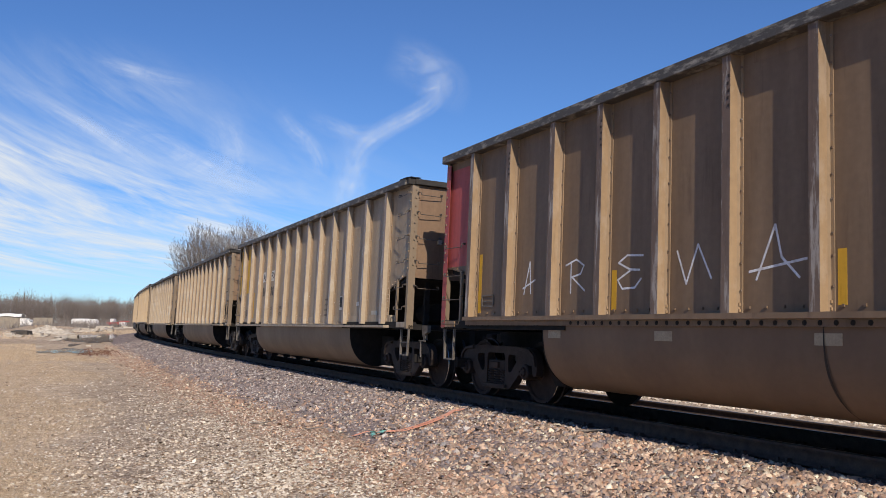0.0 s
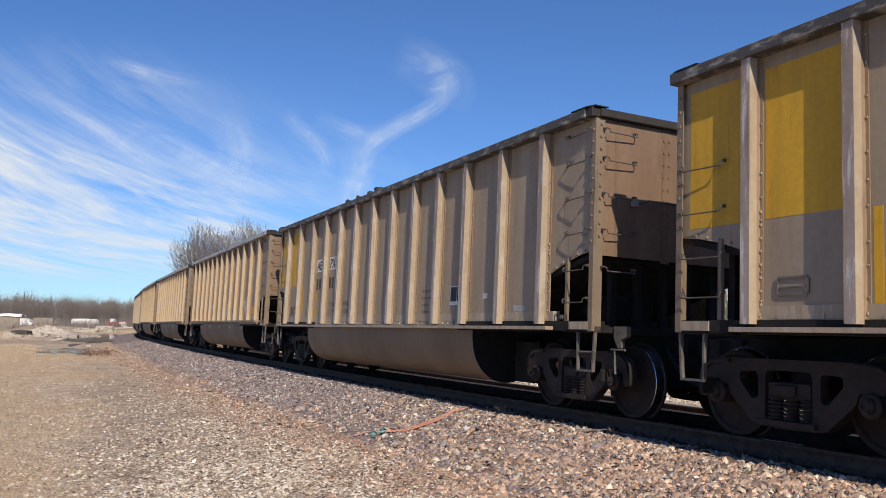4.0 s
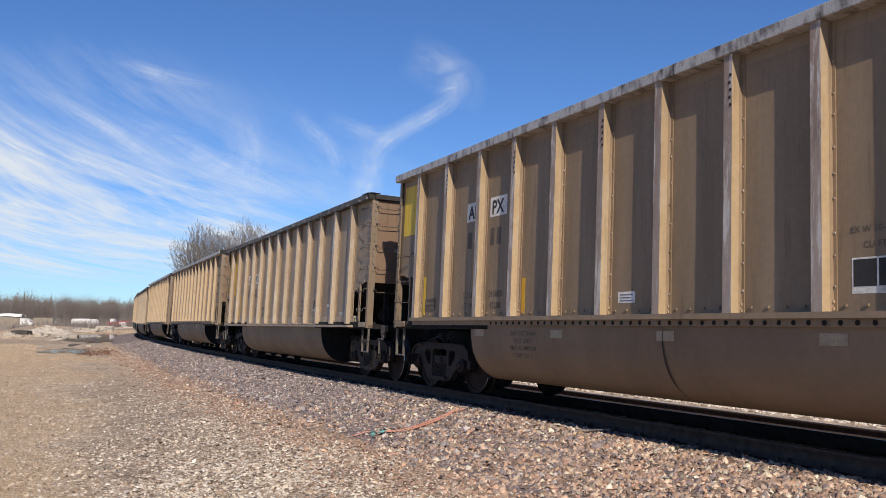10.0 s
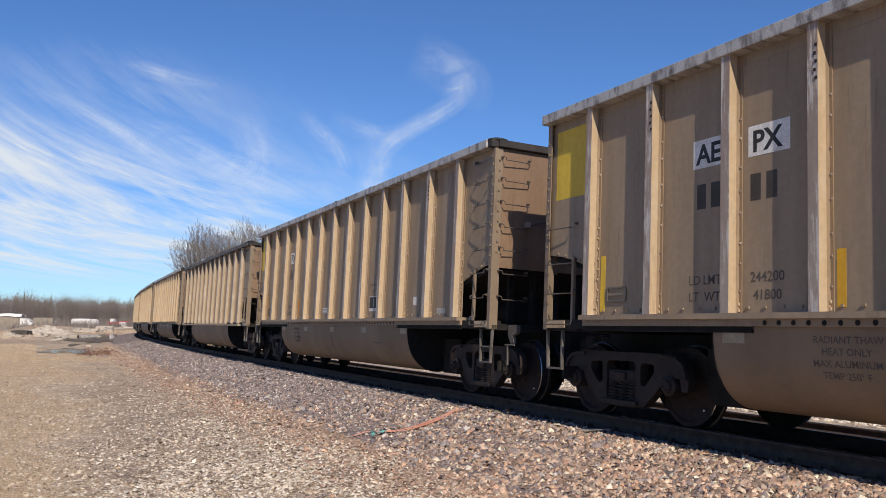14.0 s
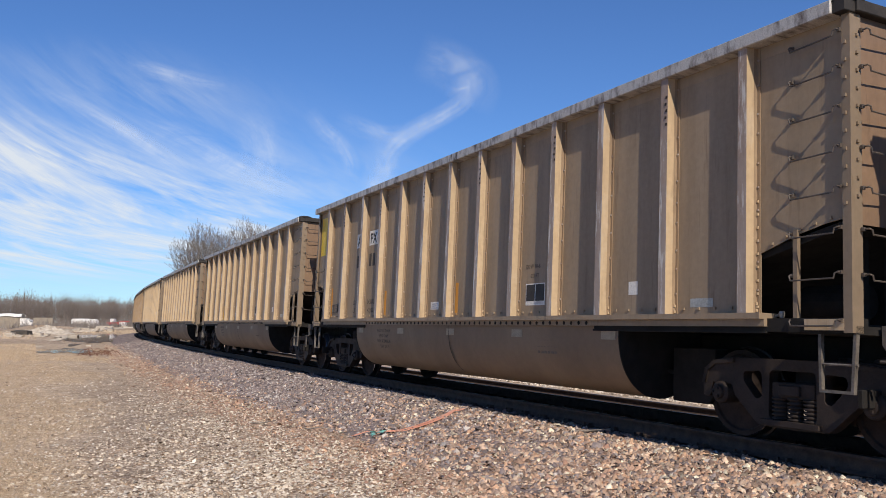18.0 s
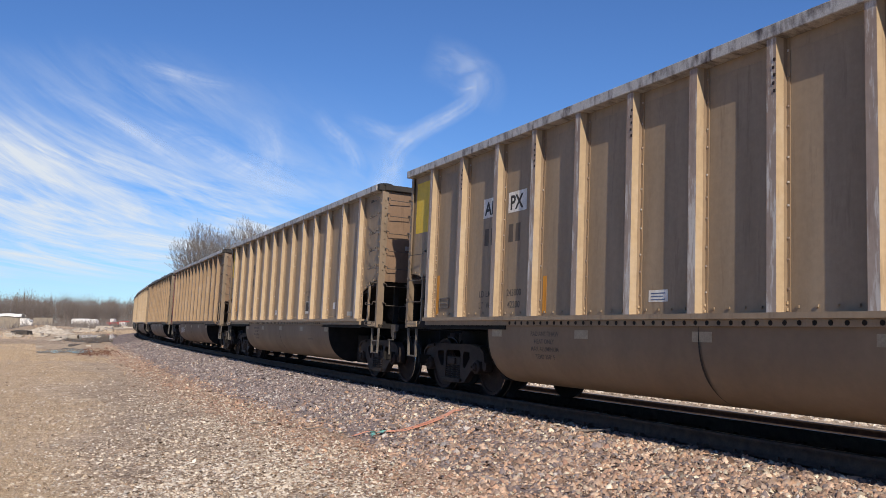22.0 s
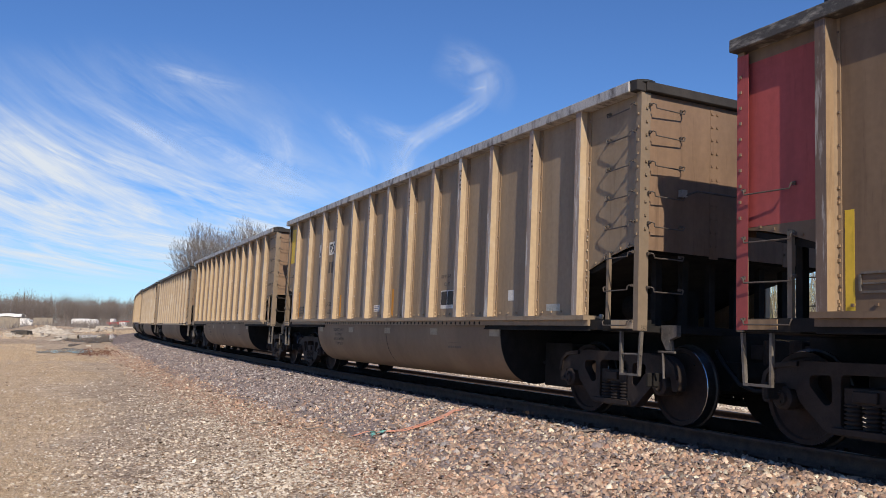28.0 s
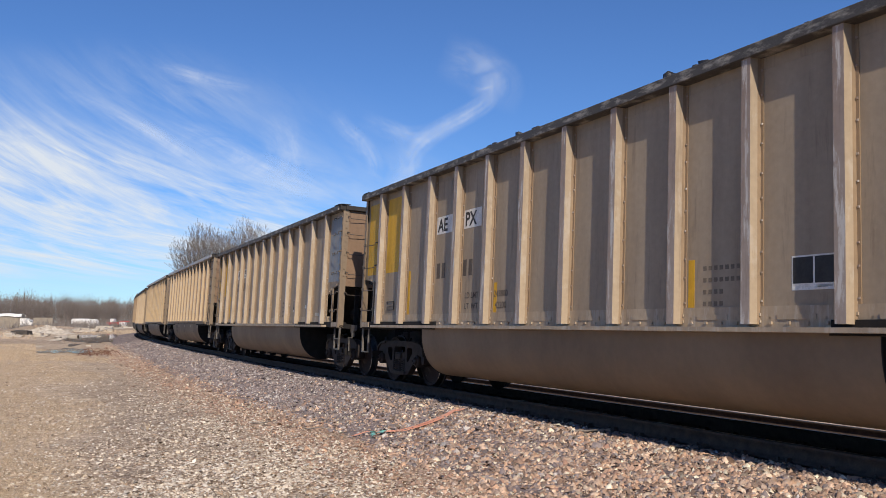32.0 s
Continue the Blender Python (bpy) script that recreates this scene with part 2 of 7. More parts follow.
def ground_material(name, tones, size, bump, patch=0.25, patch_tones=None, zones={}):
    """Stony soil: cells of several tones with patches of another mix, and relief at the size of the stones."""
    m = bpy.data.materials.new(name)
    m.use_nodes = True
    n, l = links(m)
    b = n["Principled BSDF"]
    b.inputs["Roughness"].default_value, b.inputs["Specular IOR Level"].default_value = 0.92, 0.2
    tc = n.new("ShaderNodeTexCoord")

    def cells(scale, palette):
        v, r = n.new("ShaderNodeTexVoronoi"), n.new("ShaderNodeValToRGB")
        v.inputs["Scale"].default_value = scale
        l.new(tc.outputs["Object"], v.inputs["Vector"])
        sep = n.new("ShaderNodeSeparateColor")
        l.new(v.outputs["Color"], sep.inputs[0])
        e = r.color_ramp.elements
        while len(e) < len(palette):
            e.new(0.5)
        for i, c in enumerate(palette):
            e[i].position, e[i].color = i / (len(palette) - 1), (*c, 1)
        l.new(sep.outputs[0], r.inputs[0])
        return v, r.outputs[0]

    v1, c1 = cells(1 / size, tones)
    v2, c2 = cells(1.6 / size, patch_tones or tones)
    big = n.new("ShaderNodeTexNoise")
    big.inputs["Scale"].default_value, big.inputs["Detail"].default_value = patch, 7
    big.inputs["Roughness"].default_value = 0.65
    l.new(tc.outputs["Object"], big.inputs["Vector"])
    rng = n.new("ShaderNodeMapRange")
    rng.inputs["From Min"].default_value, rng.inputs["From Max"].default_value = 0.40, 0.60
    l.new(big.outputs["Fac"], rng.inputs["Value"])
    mix = n.new("ShaderNodeMix")
    mix.data_type = "RGBA"
    l.new(rng.outputs[0], mix.inputs[0])
    l.new(c1, mix.inputs[6])
    l.new(c2, mix.inputs[7])
    mid = n.new("ShaderNodeTexNoise")
    mid.inputs["Scale"].default_value, mid.inputs["Detail"].default_value = 2.2, 6
    l.new(tc.outputs["Object"], mid.inputs["Vector"])
    val = n.new("ShaderNodeMapRange")
    val.inputs["From Min"].default_value, val.inputs["From Max"].default_value = 0.3, 0.7
    val.inputs["To Min"].default_value, val.inputs["To Max"].default_value = 0.75, 1.2
    l.new(mid.outputs["Fac"], val.inputs["Value"])
    hs = n.new("ShaderNodeHueSaturation")
    colour = mix.outputs[2]
    for zone, palette in zones.items():
        # where the ground's own layer says so, another kind of soil with a ragged edge
        at_zone, edge, add, over = n.new("ShaderNodeAttribute"), n.new("ShaderNodeTexNoise"), n.new("ShaderNodeMath"), n.new("ShaderNodeMapRange")
        at_zone.attribute_name = zone
        edge.inputs["Scale"].default_value, edge.inputs["Detail"].default_value, edge.inputs["Roughness"].default_value = 0.8, 10, 0.75
        l.new(tc.outputs["Object"], edge.inputs["Vector"])
        l.new(at_zone.outputs["Fac"], add.inputs[0])
        l.new(edge.outputs["Fac"], add.inputs[1])
        l.new(add.outputs[0], over.inputs["Value"])
        over.inputs["From Min"].default_value, over.inputs["From Max"].default_value = 0.78, 1.22
        _, cz = cells(1.3 / size, palette)
        blend = n.new("ShaderNodeMix")
        blend.data_type = "RGBA"
        l.new(over.outputs[0], blend.inputs[0])
        l.new(colour, blend.inputs[6])
        l.new(cz, blend.inputs[7])
        colour = blend.outputs[2]
    l.new(colour, hs.inputs["Color"])
    l.new(val.outputs[0], hs.inputs["Value"])
    l.new(hs.outputs[0], b.inputs["Base Color"])
    bp = n.new("ShaderNodeBump")
    bp.inputs["Strength"].default_value, bp.inputs["Distance"].default_value = bump, size * 0.5
    bp.invert = True
    l.new(v1.outputs["Distance"], bp.inputs["Height"])
    l.new(bp.outputs[0], b.inputs["Normal"])
    return m


BALLAST_TONES = [(0.075, 0.057, 0.055), (0.25, 0.19, 0.175), (0.15, 0.118, 0.116), (0.42, 0.34, 0.30), (0.21, 0.155, 0.14)]
SOIL_TONES = [(0.085, 0.052, 0.033), (0.42, 0.30, 0.20), (0.19, 0.125, 0.082), (0.80, 0.66, 0.51), (0.26, 0.172, 0.112)]
RUSTY_TONES = [(0.17, 0.098, 0.068), (0.40, 0.25, 0.17), (0.28, 0.17, 0.12), (0.55, 0.40, 0.29), (0.24, 0.14, 0.10)]
GRASS_TONES = [(0.27, 0.19, 0.12), (0.64, 0.485, 0.335), (0.43, 0.315, 0.21), (0.78, 0.63, 0.465)]
BALLAST = ground_material("ballast_stone", BALLAST_TONES, 0.05, 1.0, 0.5)
SOIL = ground_material("dry_stony_soil", SOIL_TONES, 0.035, 1.0, 0.35, SOIL_TONES[::-1], {"grassy": GRASS_TONES, "rusty": RUSTY_TONES})


def stone_material(name, palette):
    m = bpy.data.materials.new(name)
    m.use_nodes = True
    n, l = links(m)
    b = n["Principled BSDF"]
    b.inputs["Roughness"].default_value, b.inputs["Specular IOR Level"].default_value = 0.85, 0.25
    g, r = n.new("ShaderNodeNewGeometry"), n.new("ShaderNodeValToRGB")
    e = r.color_ramp.elements
    while len(e) < len(palette):
        e.new(0.5)
    for i, c in enumerate(palette):
        e[i].position, e[i].color = i / (len(palette) - 1), (*c, 1)
    l.new(g.outputs["Random Per Island"], r.inputs[0])
    tc, nz, hs, mr = n.new("ShaderNodeTexCoord"), n.new("ShaderNodeTexNoise"), n.new("ShaderNodeHueSaturation"), n.new("ShaderNodeMapRange")
    nz.inputs["Scale"].default_value, nz.inputs["Detail"].default_value = 55, 5
    l.new(tc.outputs["Object"], nz.inputs["Vector"])
    mr.inputs["From Min"].default_value, mr.inputs["From Max"].default_value = 0.3, 0.7
    mr.inputs["To Min"].default_value, mr.inputs["To Max"].default_value = 0.8, 1.2
    l.new(nz.outputs["Fac"], mr.inputs["Value"])
    l.new(r.outputs[0], hs.inputs["Color"])
    l.new(mr.outputs[0], hs.inputs["Value"])
    l.new(hs.outputs[0], b.inputs["Base Color"])
    bp = n.new("ShaderNodeBump")
    bp.inputs["Strength"].default_value, bp.inputs["Distance"].default_value = 0.4, 0.006
    l.new(nz.outputs["Fac"], bp.inputs["Height"])
    l.new(bp.outputs[0], b.inputs["Normal"])
    return m


STONE = stone_material("crushed_stone", [(0.117, 0.074, 0.055), (0.399, 0.259, 0.185), (0.587, 0.413, 0.298), (0.199, 0.138, 0.108), (0.681, 0.434, 0.283), (0.364, 0.209, 0.149), (0.920, 0.814, 0.616), (0.153, 0.105, 0.082), (0.494, 0.363, 0.277), (0.259, 0.181, 0.144), (0.798, 0.583, 0.421), (0.540, 0.319, 0.221)])
GREY_STONE = stone_material("grey_mauve_stone", [(0.10, 0.080, 0.078), (0.27, 0.213, 0.20), (0.35, 0.285, 0.265), (0.16, 0.132, 0.13), (0.40, 0.315, 0.275), (0.23, 0.172, 0.16), (0.66, 0.59, 0.54), (0.14, 0.114, 0.112), (0.31, 0.255, 0.24)])
RED_STONE = stone_material("reddish_stone", [(0.173, 0.103, 0.076), (0.389, 0.238, 0.162), (0.497, 0.335, 0.227), (0.238, 0.151, 0.119), (0.562, 0.389, 0.270), (0.324, 0.189, 0.135), (0.713, 0.594, 0.486), (0.281, 0.173, 0.130)])
PEBBLE = stone_material("pale_gravel", [(0.614, 0.484, 0.353), (0.800, 0.698, 0.558), (0.335, 0.242, 0.167), (0.856, 0.781, 0.670), (0.484, 0.344, 0.228), (0.140, 0.093, 0.065), (0.744, 0.623, 0.484)])
BRUSH = stone_material("olive_brush", [(0.20, 0.21, 0.10), (0.38, 0.34, 0.20), (0.27, 0.25, 0.14), (0.50, 0.45, 0.32), (0.16, 0.16, 0.085)])
STRAW = stone_material("dry_grass", [(0.52, 0.385, 0.255), (0.70, 0.55, 0.39), (0.34, 0.245, 0.155), (0.62, 0.475, 0.325), (0.44, 0.33, 0.21)])
BARK = material("grey_brown_bark", (0.17, 0.135, 0.105), rough=0.9, colour2=(0.10, 0.08, 0.065), scale=3, fine=20, bump=0.3)
TWIGS = stone_material("bare_twigs", [(0.19, 0.16, 0.14), (0.26, 0.222, 0.192), (0.14, 0.12, 0.105), (0.31, 0.268, 0.236)])
WOODS = stone_material("far_bare_wood", [(0.146, 0.118, 0.103), (0.202, 0.165, 0.144), (0.112, 0.091, 0.081), (0.267, 0.225, 0.198)])
CONCRETE = material("broken_concrete", (0.58, 0.51, 0.42), rough=0.9, colour2=(0.33, 0.27, 0.21), scale=2, fine=18, bump=0.5, bump_dist=0.02)
PALE_DIRT = material("pale_spoil", (0.45, 0.35, 0.25), rough=0.95, colour2=(0.25, 0.175, 0.11), scale=0.8, fine=6, bump=0.6, bump_dist=0.05)
TARP = material("white_sheet", (0.78, 0.76, 0.73), rough=0.7, colour2=(0.62, 0.58, 0.53), scale=0.8, fine=6, bump=0.3, bump_dist=0.05)
DARK_BLOCK = material("dark_wet_concrete", (0.10, 0.088, 0.077), rough=0.9, colour2=(0.06, 0.053, 0.047), scale=2, fine=14, bump=0.4, bump_dist=0.02)
WALL = material("grey_tan_blocks", (0.33, 0.28, 0.22), rough=0.9, colour2=(0.24, 0.20, 0.155), scale=0.7, fine=8, bump=0.2)
REBAR = material("rusty_iron", (0.19, 0.075, 0.04), rough=0.85, colour2=(0.11, 0.05, 0.03), scale=9, fine=60)
STRAP = material("faded_orange_webbing", (0.72, 0.29, 0.19), rough=0.7, colour2=(0.66, 0.36, 0.26), scale=6, fine=120, bump=0.2)
TEAL = material("teal_plastic_film", (0.18, 0.48, 0.42), rough=0.45, colour2=(0.30, 0.55, 0.48), scale=12, fine=60)
WATER = material("still_puddle", (0.085, 0.066, 0.048), rough=0.12, colour2=(0.12, 0.092, 0.066), scale=0.35, fine=1.2, bump=0, spec=0.5)
for link in list(WATER.node_tree.nodes["Principled BSDF"].inputs["Roughness"].links):
    WATER.node_tree.links.remove(link)
WATER.node_tree.nodes["Principled BSDF"].inputs["Roughness"].default_value = 0.03


# ------------------------------------------------------------------ mesh helpers
def box(bm, x0, x1, y0, y1, z0, z1):
    v = [bm.verts.new((x, y, z)) for x in (x0, x1) for y in (y0, y1) for z in (z0, z1)]
    for q in ((0, 1, 3, 2), (4, 6, 7, 5), (0, 4, 5, 1), (2, 3, 7, 6), (0, 2, 6, 4), (1, 5, 7, 3)):
        bm.faces.new([v[i] for i in q])


def prism(bm, poly, a, b, axis="y"):
    """A polygon, drawn in the two other axes, pulled from a to b along axis."""
    def place(p, d):
        return {"y": (p[0], d, p[1]), "x": (d, p[0], p[1]), "z": (p[0], p[1], d)}[axis]
    lo, hi = [bm.verts.new(place(p, a)) for p in poly], [bm.verts.new(place(p, b)) for p in poly]
    bm.faces.new(lo[::-1])
    bm.faces.new(hi)
    k = len(poly)
    for i in range(k):
        bm.faces.new((lo[i], lo[(i + 1) % k], hi[(i + 1) % k], hi[i]))


def rod(bm, points, r, sides=6):
    """A round bar through the points."""
    pts = [Vector(p) for p in points]
    rings = []
    for i, p in enumerate(pts):
        d = (pts[min(i + 1, len(pts) - 1)] - pts[max(i - 1, 0)]).normalized()
        u = d.orthogonal().normalized() if abs(d.z) > 0.95 else d.cross(Vector((0, 0, 1))).normalized()
        v = d.cross(u)
        rad = r[i] if isinstance(r, (list, tuple)) else r
        rings.append([bm.verts.new(p + (u * math.cos(a) + v * math.sin(a)) * rad) for a in (math.tau * k / sides for k in range(sides))])
    for a, b in zip(rings, rings[1:]):
        for k in range(sides):
            bm.faces.new((a[k], a[(k + 1) % sides], b[(k + 1) % sides], b[k]))
    bm.faces.new(rings[0][::-1])
    bm.faces.new(rings[-1])


def lathe(bm, profile, sides=32, axis="y", centre=(0, 0, 0), mats=None):
    """A turned solid: profile of (along, radius)."""
    rings = []
    for d, r in profile:
        ring = []
        for k in range(sides):
            a = math.tau * k / sides
            p = {"y": (r * math.cos(a), d, r * math.sin(a)), "z": (r * math.cos(a), r * math.sin(a), d), "x": (d, r * math.cos(a), r * math.sin(a))}[axis]
            ring.append(bm.verts.new(Vector(p) + Vector(centre)))
        rings.append(ring)
    for j, (a, b) in enumerate(zip(rings, rings[1:])):
        for k in range(sides):
            f = bm.faces.new((a[k], b[k], b[(k + 1) % sides], a[(k + 1) % sides]))
            if mats:
                f.material_index = mats[j]
    bm.faces.new(rings[0])
    bm.faces.new(rings[-1][::-1])


def finish(bm, name, mats, smooth=False, bevel=0.0):
    if bevel:
        bmesh.ops.bevel(bm, geom=list(bm.edges), offset=bevel, segments=1, affect="EDGES", clamp_overlap=True)
    bmesh.ops.recalc_face_normals(bm, faces=bm.faces)
    me = bpy.data.meshes.new(name)
    bm.to_mesh(me)
    bm.free()
    for m in (mats if isinstance(mats, (list, tuple)) else [mats]):
        me.materials.append(m)
    if smooth:
        me.shade_smooth()
    return me


def part(name, bm, mat, parent=None, label="", smooth=False, bevel=0.0):
    """Links a bmesh, or a mesh already made, as one object under its thing."""
    me = bm if isinstance(bm, bpy.types.Mesh) else finish(bm, name, mat, smooth, bevel)
    ob = new(name, me)
    if parent is not None:
        ob.parent = parent
    if label:
        ob["label"] = label
    return ob


def soup(name, verts, faces, mat, smooth=False):
    """A mesh from arrays: verts (n, 3), faces (m, k)."""
    me = bpy.data.meshes.new(name)
    verts, faces = np.asarray(verts, np.float32), np.asarray(faces, np.int32)
    k = faces.shape[1]
    me.vertices.add(len(verts))
    me.vertices.foreach_set("co", verts.ravel())
    me.loops.add(faces.size)
    me.loops.foreach_set("vertex_index", faces.ravel())
    me.polygons.add(len(faces))
    me.polygons.foreach_set("loop_start", np.arange(0, faces.size, k, dtype=np.int32))
    me.update(calc_edges=True)
    me.materials.append(mat)
    if smooth:
        me.shade_smooth()
    return me


rng = np.random.default_rng(7)

# ------------------------------------------------------------------ ground
GROUND_Z = -0.462


def graded(edges):
    """Grid lines with a step that changes from stretch to stretch."""
    return np.unique(np.concatenate([np.arange(a, b, st) for a, b, st in edges]))


def relief(x, y):
    d = np.hypot(x, y)
    h = 0.03 * np.sin(x * 0.9 + 0.4 * y) * np.sin(y * 0.55 + 1.3) + 0.05 * np.sin(x * 0.21 + 2) * np.sin(y * 0.17)
    return h * np.clip(d / 15, 0.4, 1) * np.clip(1.7 - d / 35, 0.12, 1)


def build_ground():
    gx = graded([(-2600, -400, 200), (-400, -80, 20), (-80, -16, 2), (-16, 10, 0.4), (10, 60, 2), (60, 400, 20), (400, 2601, 200)])
    gy = graded([(-2600, -400, 200), (-400, -40, 20), (-40, 4, 2), (4, 34, 0.4), (34, 130, 2), (130, 400, 15), (400, 2601, 200)])
    xx, yy = np.meshgrid(gx, gy)
    s, w = beside(xx.ravel(), yy.ravel())
    dip = np.clip((2.0 - w.reshape(xx.shape)) / 3.0, 0, 1) * np.clip((420 - np.hypot(xx, yy)) / 100, 0, 1)
    z = GROUND_Z - 0.68 * dip + relief(xx, yy) * (np.hypot(xx, yy) < 500)
    nx, ny = len(gx), len(gy)
    idx = np.arange(nx * ny).reshape(ny, nx)
    faces = np.stack([idx[:-1, :-1], idx[:-1, 1:], idx[1:, 1:], idx[1:, :-1]], -1).reshape(-1, 4)
    ob = new("ground", soup("ground", np.stack([xx, yy, z], -1).reshape(-1, 3), faces, SOIL, True))
    # kinds of soil: dead grass away from the line and behind, a reddish strip along the ballast
    lean = xx / np.maximum(yy, 1.0) + 0.012 * np.sin(yy * 0.7) + 0.012 * np.sin(yy * 1.9 + xx * 1.3)
    grassy = np.maximum(np.clip((-lean - 0.33) / 0.17, 0, 0.68), 0.55 * np.clip((yy - 15) / 14, 0, 1)) * (np.hypot(xx, yy) < 600)
    grassy = np.where(w.reshape(xx.shape) < 2, 0.55, grassy)
    off = w.reshape(xx.shape)
    rusty = 0.55 * np.clip(1 - np.abs(off - 3.9) / 1.2, 0, 1)
    for zone, val in (("grassy", grassy), ("rusty", rusty)):
        layer = ob.data.attributes.new(zone, "FLOAT", "POINT")
        layer.data.foreach_set("value", np.asarray(val, np.float32).ravel())
    tagged(ob, "dry stony ground with tan dead grass", "ground", kind="structure")


# across the bed of both tracks: w, z
BED = [(4.3, -0.60), (3.5, -0.49), (2.9, -0.42), (2.3, -0.33), (1.8, -0.24), (1.45, -0.205), (1.2, -0.20), (0.6, -0.205), (0, -0.21), (-0.6, -0.205), (-1.3, -0.20), (-1.6, -0.26), (-2.1, -0.52), (-2.9, -0.92),
       (-3.5, -1.03), (-4.4, -1.06), (-7.4, -1.06), (-8.0, -1.07), (-9.4, -1.25)]
SECOND = -5.9                      # centre of the second track
SECOND_Z = -0.80                   # top of its rails


def bed_z(w):
    ws, zs = zip(*BED[::-1])
    return np.interp(w, ws, zs) + np.interp(w, (-3.0, -1.4, 1.4, 4.3), (0.0, -0.104, 0.031, 0.036))


def build_bed():
    ss = graded([(-60, 0, 3), (0, 45, 0.3), (45, 160, 1.5), (160, 420, 5)])
    ws = np.concatenate([np.linspace(4.3, 0.9, 14), np.linspace(0.8, -1.2, 6), np.linspace(-1.4, -9.4, 22)])
    S, W = np.meshgrid(ss, ws, indexing="ij")
    x, y = at_many(S.ravel(), W.ravel())
    z = bed_z(W.ravel()) + rng.normal(0, 0.008, S.size) * (abs(W.ravel()) < 4)
    a, b = len(ss), len(ws)
    idx = np.arange(a * b).reshape(a, b)
    faces = np.stack([idx[:-1, :-1], idx[:-1, 1:], idx[1:, 1:], idx[1:, :-1]], -1).reshape(-1, 4)[:, ::-1]
    ob = new("ballast_bed", soup("ballast_bed", np.stack([x, y, z], -1), faces, BALLAST, True))
    tagged(ob, "grey and pinkish crushed stone ballast under the tracks", "ballast", kind="structure")


build_ground()
build_bed()


# ------------------------------------------------------------------ tracks
RAIL_PROFILE = [(-0.075, -0.18), (0.075, -0.18), (0.075, -0.168), (0.02, -0.15), (0.009, -0.13), (0.009, -0.055), (0.036, -0.04), (0.037, -0.008), (0.028, 0.0), (-0.028, 0.0), (-0.037, -0.008),
                (-0.036, -0.04), (-0.009, -0.055), (-0.009, -0.13), (-0.02, -0.15), (-0.075, -0.168)]


def rail_mesh(w, top, bank):
    ss = graded([(-80, 0, 4), (0, 60, 1), (60, 420, 4)])
    k = len(RAIL_PROFILE)
    verts = []
    for s in ss:
        verts += [at(s, *(banked(w + a, top + b) if bank else (w + a, top + b))) for a, b in RAIL_PROFILE]
    faces = [(i * k + j, i * k + (j + 1) % k, (i + 1) * k + (j + 1) % k, (i + 1) * k + j) for i in range(len(ss) - 1) for j in range(k)]
    me = soup("rail", verts, faces, RAIL_SIDE)
    me.materials.append(TREAD)
    mi = np.tile([1 if j in (7, 8, 9) else 0 for j in range(k)], len(ss) - 1).astype(np.int32)
    me.polygons.foreach_set("material_index", mi)
    me.update()
    return me


def build_track(name, w0, top, label, bank=False):
    track = new(name)
    tagged(track, label, "railway track", kind="structure")
    for w in (0.755, -0.755):
        part("rail", rail_mesh(w0 + w, top, bank), None, track)
    bm = bmesh.new()
    box(bm, -0.115, 0.115, -1.295, 1.295, -0.18, 0.0)
    tie = finish(bm, "tie", TIE, bevel=0.012)
    bm = bmesh.new()
    for w in (0.755, -0.755):
        box(bm, -0.09, 0.09, w - 0.18, w + 0.18, 0.0, 0.022)
        for a, c in ((-0.055, 0.13), (0.055, 0.13), (0.0, -0.12), (-0.05, 0.095), (0.05, -0.095)):
            box(bm, a - 0.012, a + 0.012, w + c - 0.016, w + c + 0.016, 0.022, 0.05)
    plate = finish(bm, "tie_plate", RAIL_SIDE)
    near, joined = [], []
    for i, s in enumerate(np.arange(-70, 330, 0.535)):
        s += rng.normal(0, 0.012)
        t = float(np.interp(s, _S, _T)) + rng.normal(0, 0.008)
        across, up = w0 + rng.normal(0, 0.02), top - 0.185 + rng.normal(0, 0.004)
        p = at(s, *(banked(across, up) if bank else (across, up)))
        m = Matrix.Translation(p) @ Matrix.Rotation(t, 4, "Z") @ Matrix.Rotation(CANT if bank else 0, 4, "X")
        (near if 0 < s < 62 else joined).append(m)
    for m in near:
        ob = part("tie", tie, None, track)
        ob.matrix_basis = m
        pl = part("tie_plate", plate, None, track)
        pl.matrix_basis = m
    bm = bmesh.new()
    for m in joined:
        corner = [m @ Vector((x, y, z)) for x in (-0.115, 0.115) for y in (-1.295, 1.295) for z in (-0.18, 0.0)]
        v = [bm.verts.new(c) for c in corner]
        for q in ((0, 1, 3, 2), (4, 6, 7, 5), (0, 4, 5, 1), (2, 3, 7, 6), (0, 2, 6, 4), (1, 5, 7, 3)):
            bm.faces.new([v[i] for i in q])
    rest = part("tie", bm, TIE, track)
    rest["kind"] = "stuff"


build_track("track_1", 0.0, 0.0, "railway track with rusted rails on timber ties", True)
build_track("track_2", SECOND, SECOND_Z, "second railway track with rusted rails, empty")


# ------------------------------------------------------------------ coal cars
# car space: x backwards along the train, y towards the lens, z up from the rail tops
HALF, SIDE, SKIN = 7.475, 1.62, 1.488
END_RIB = 6.435
RIBS = np.array([-6.38, -5.26, -4.12, -3.09, -2.06, -1.03, 0.0, 1.03, 2.06, 3.09, 4.12, 5.26, 6.38]) + 0.055
TRUCK = 6.42
R_WHEEL = 0.457


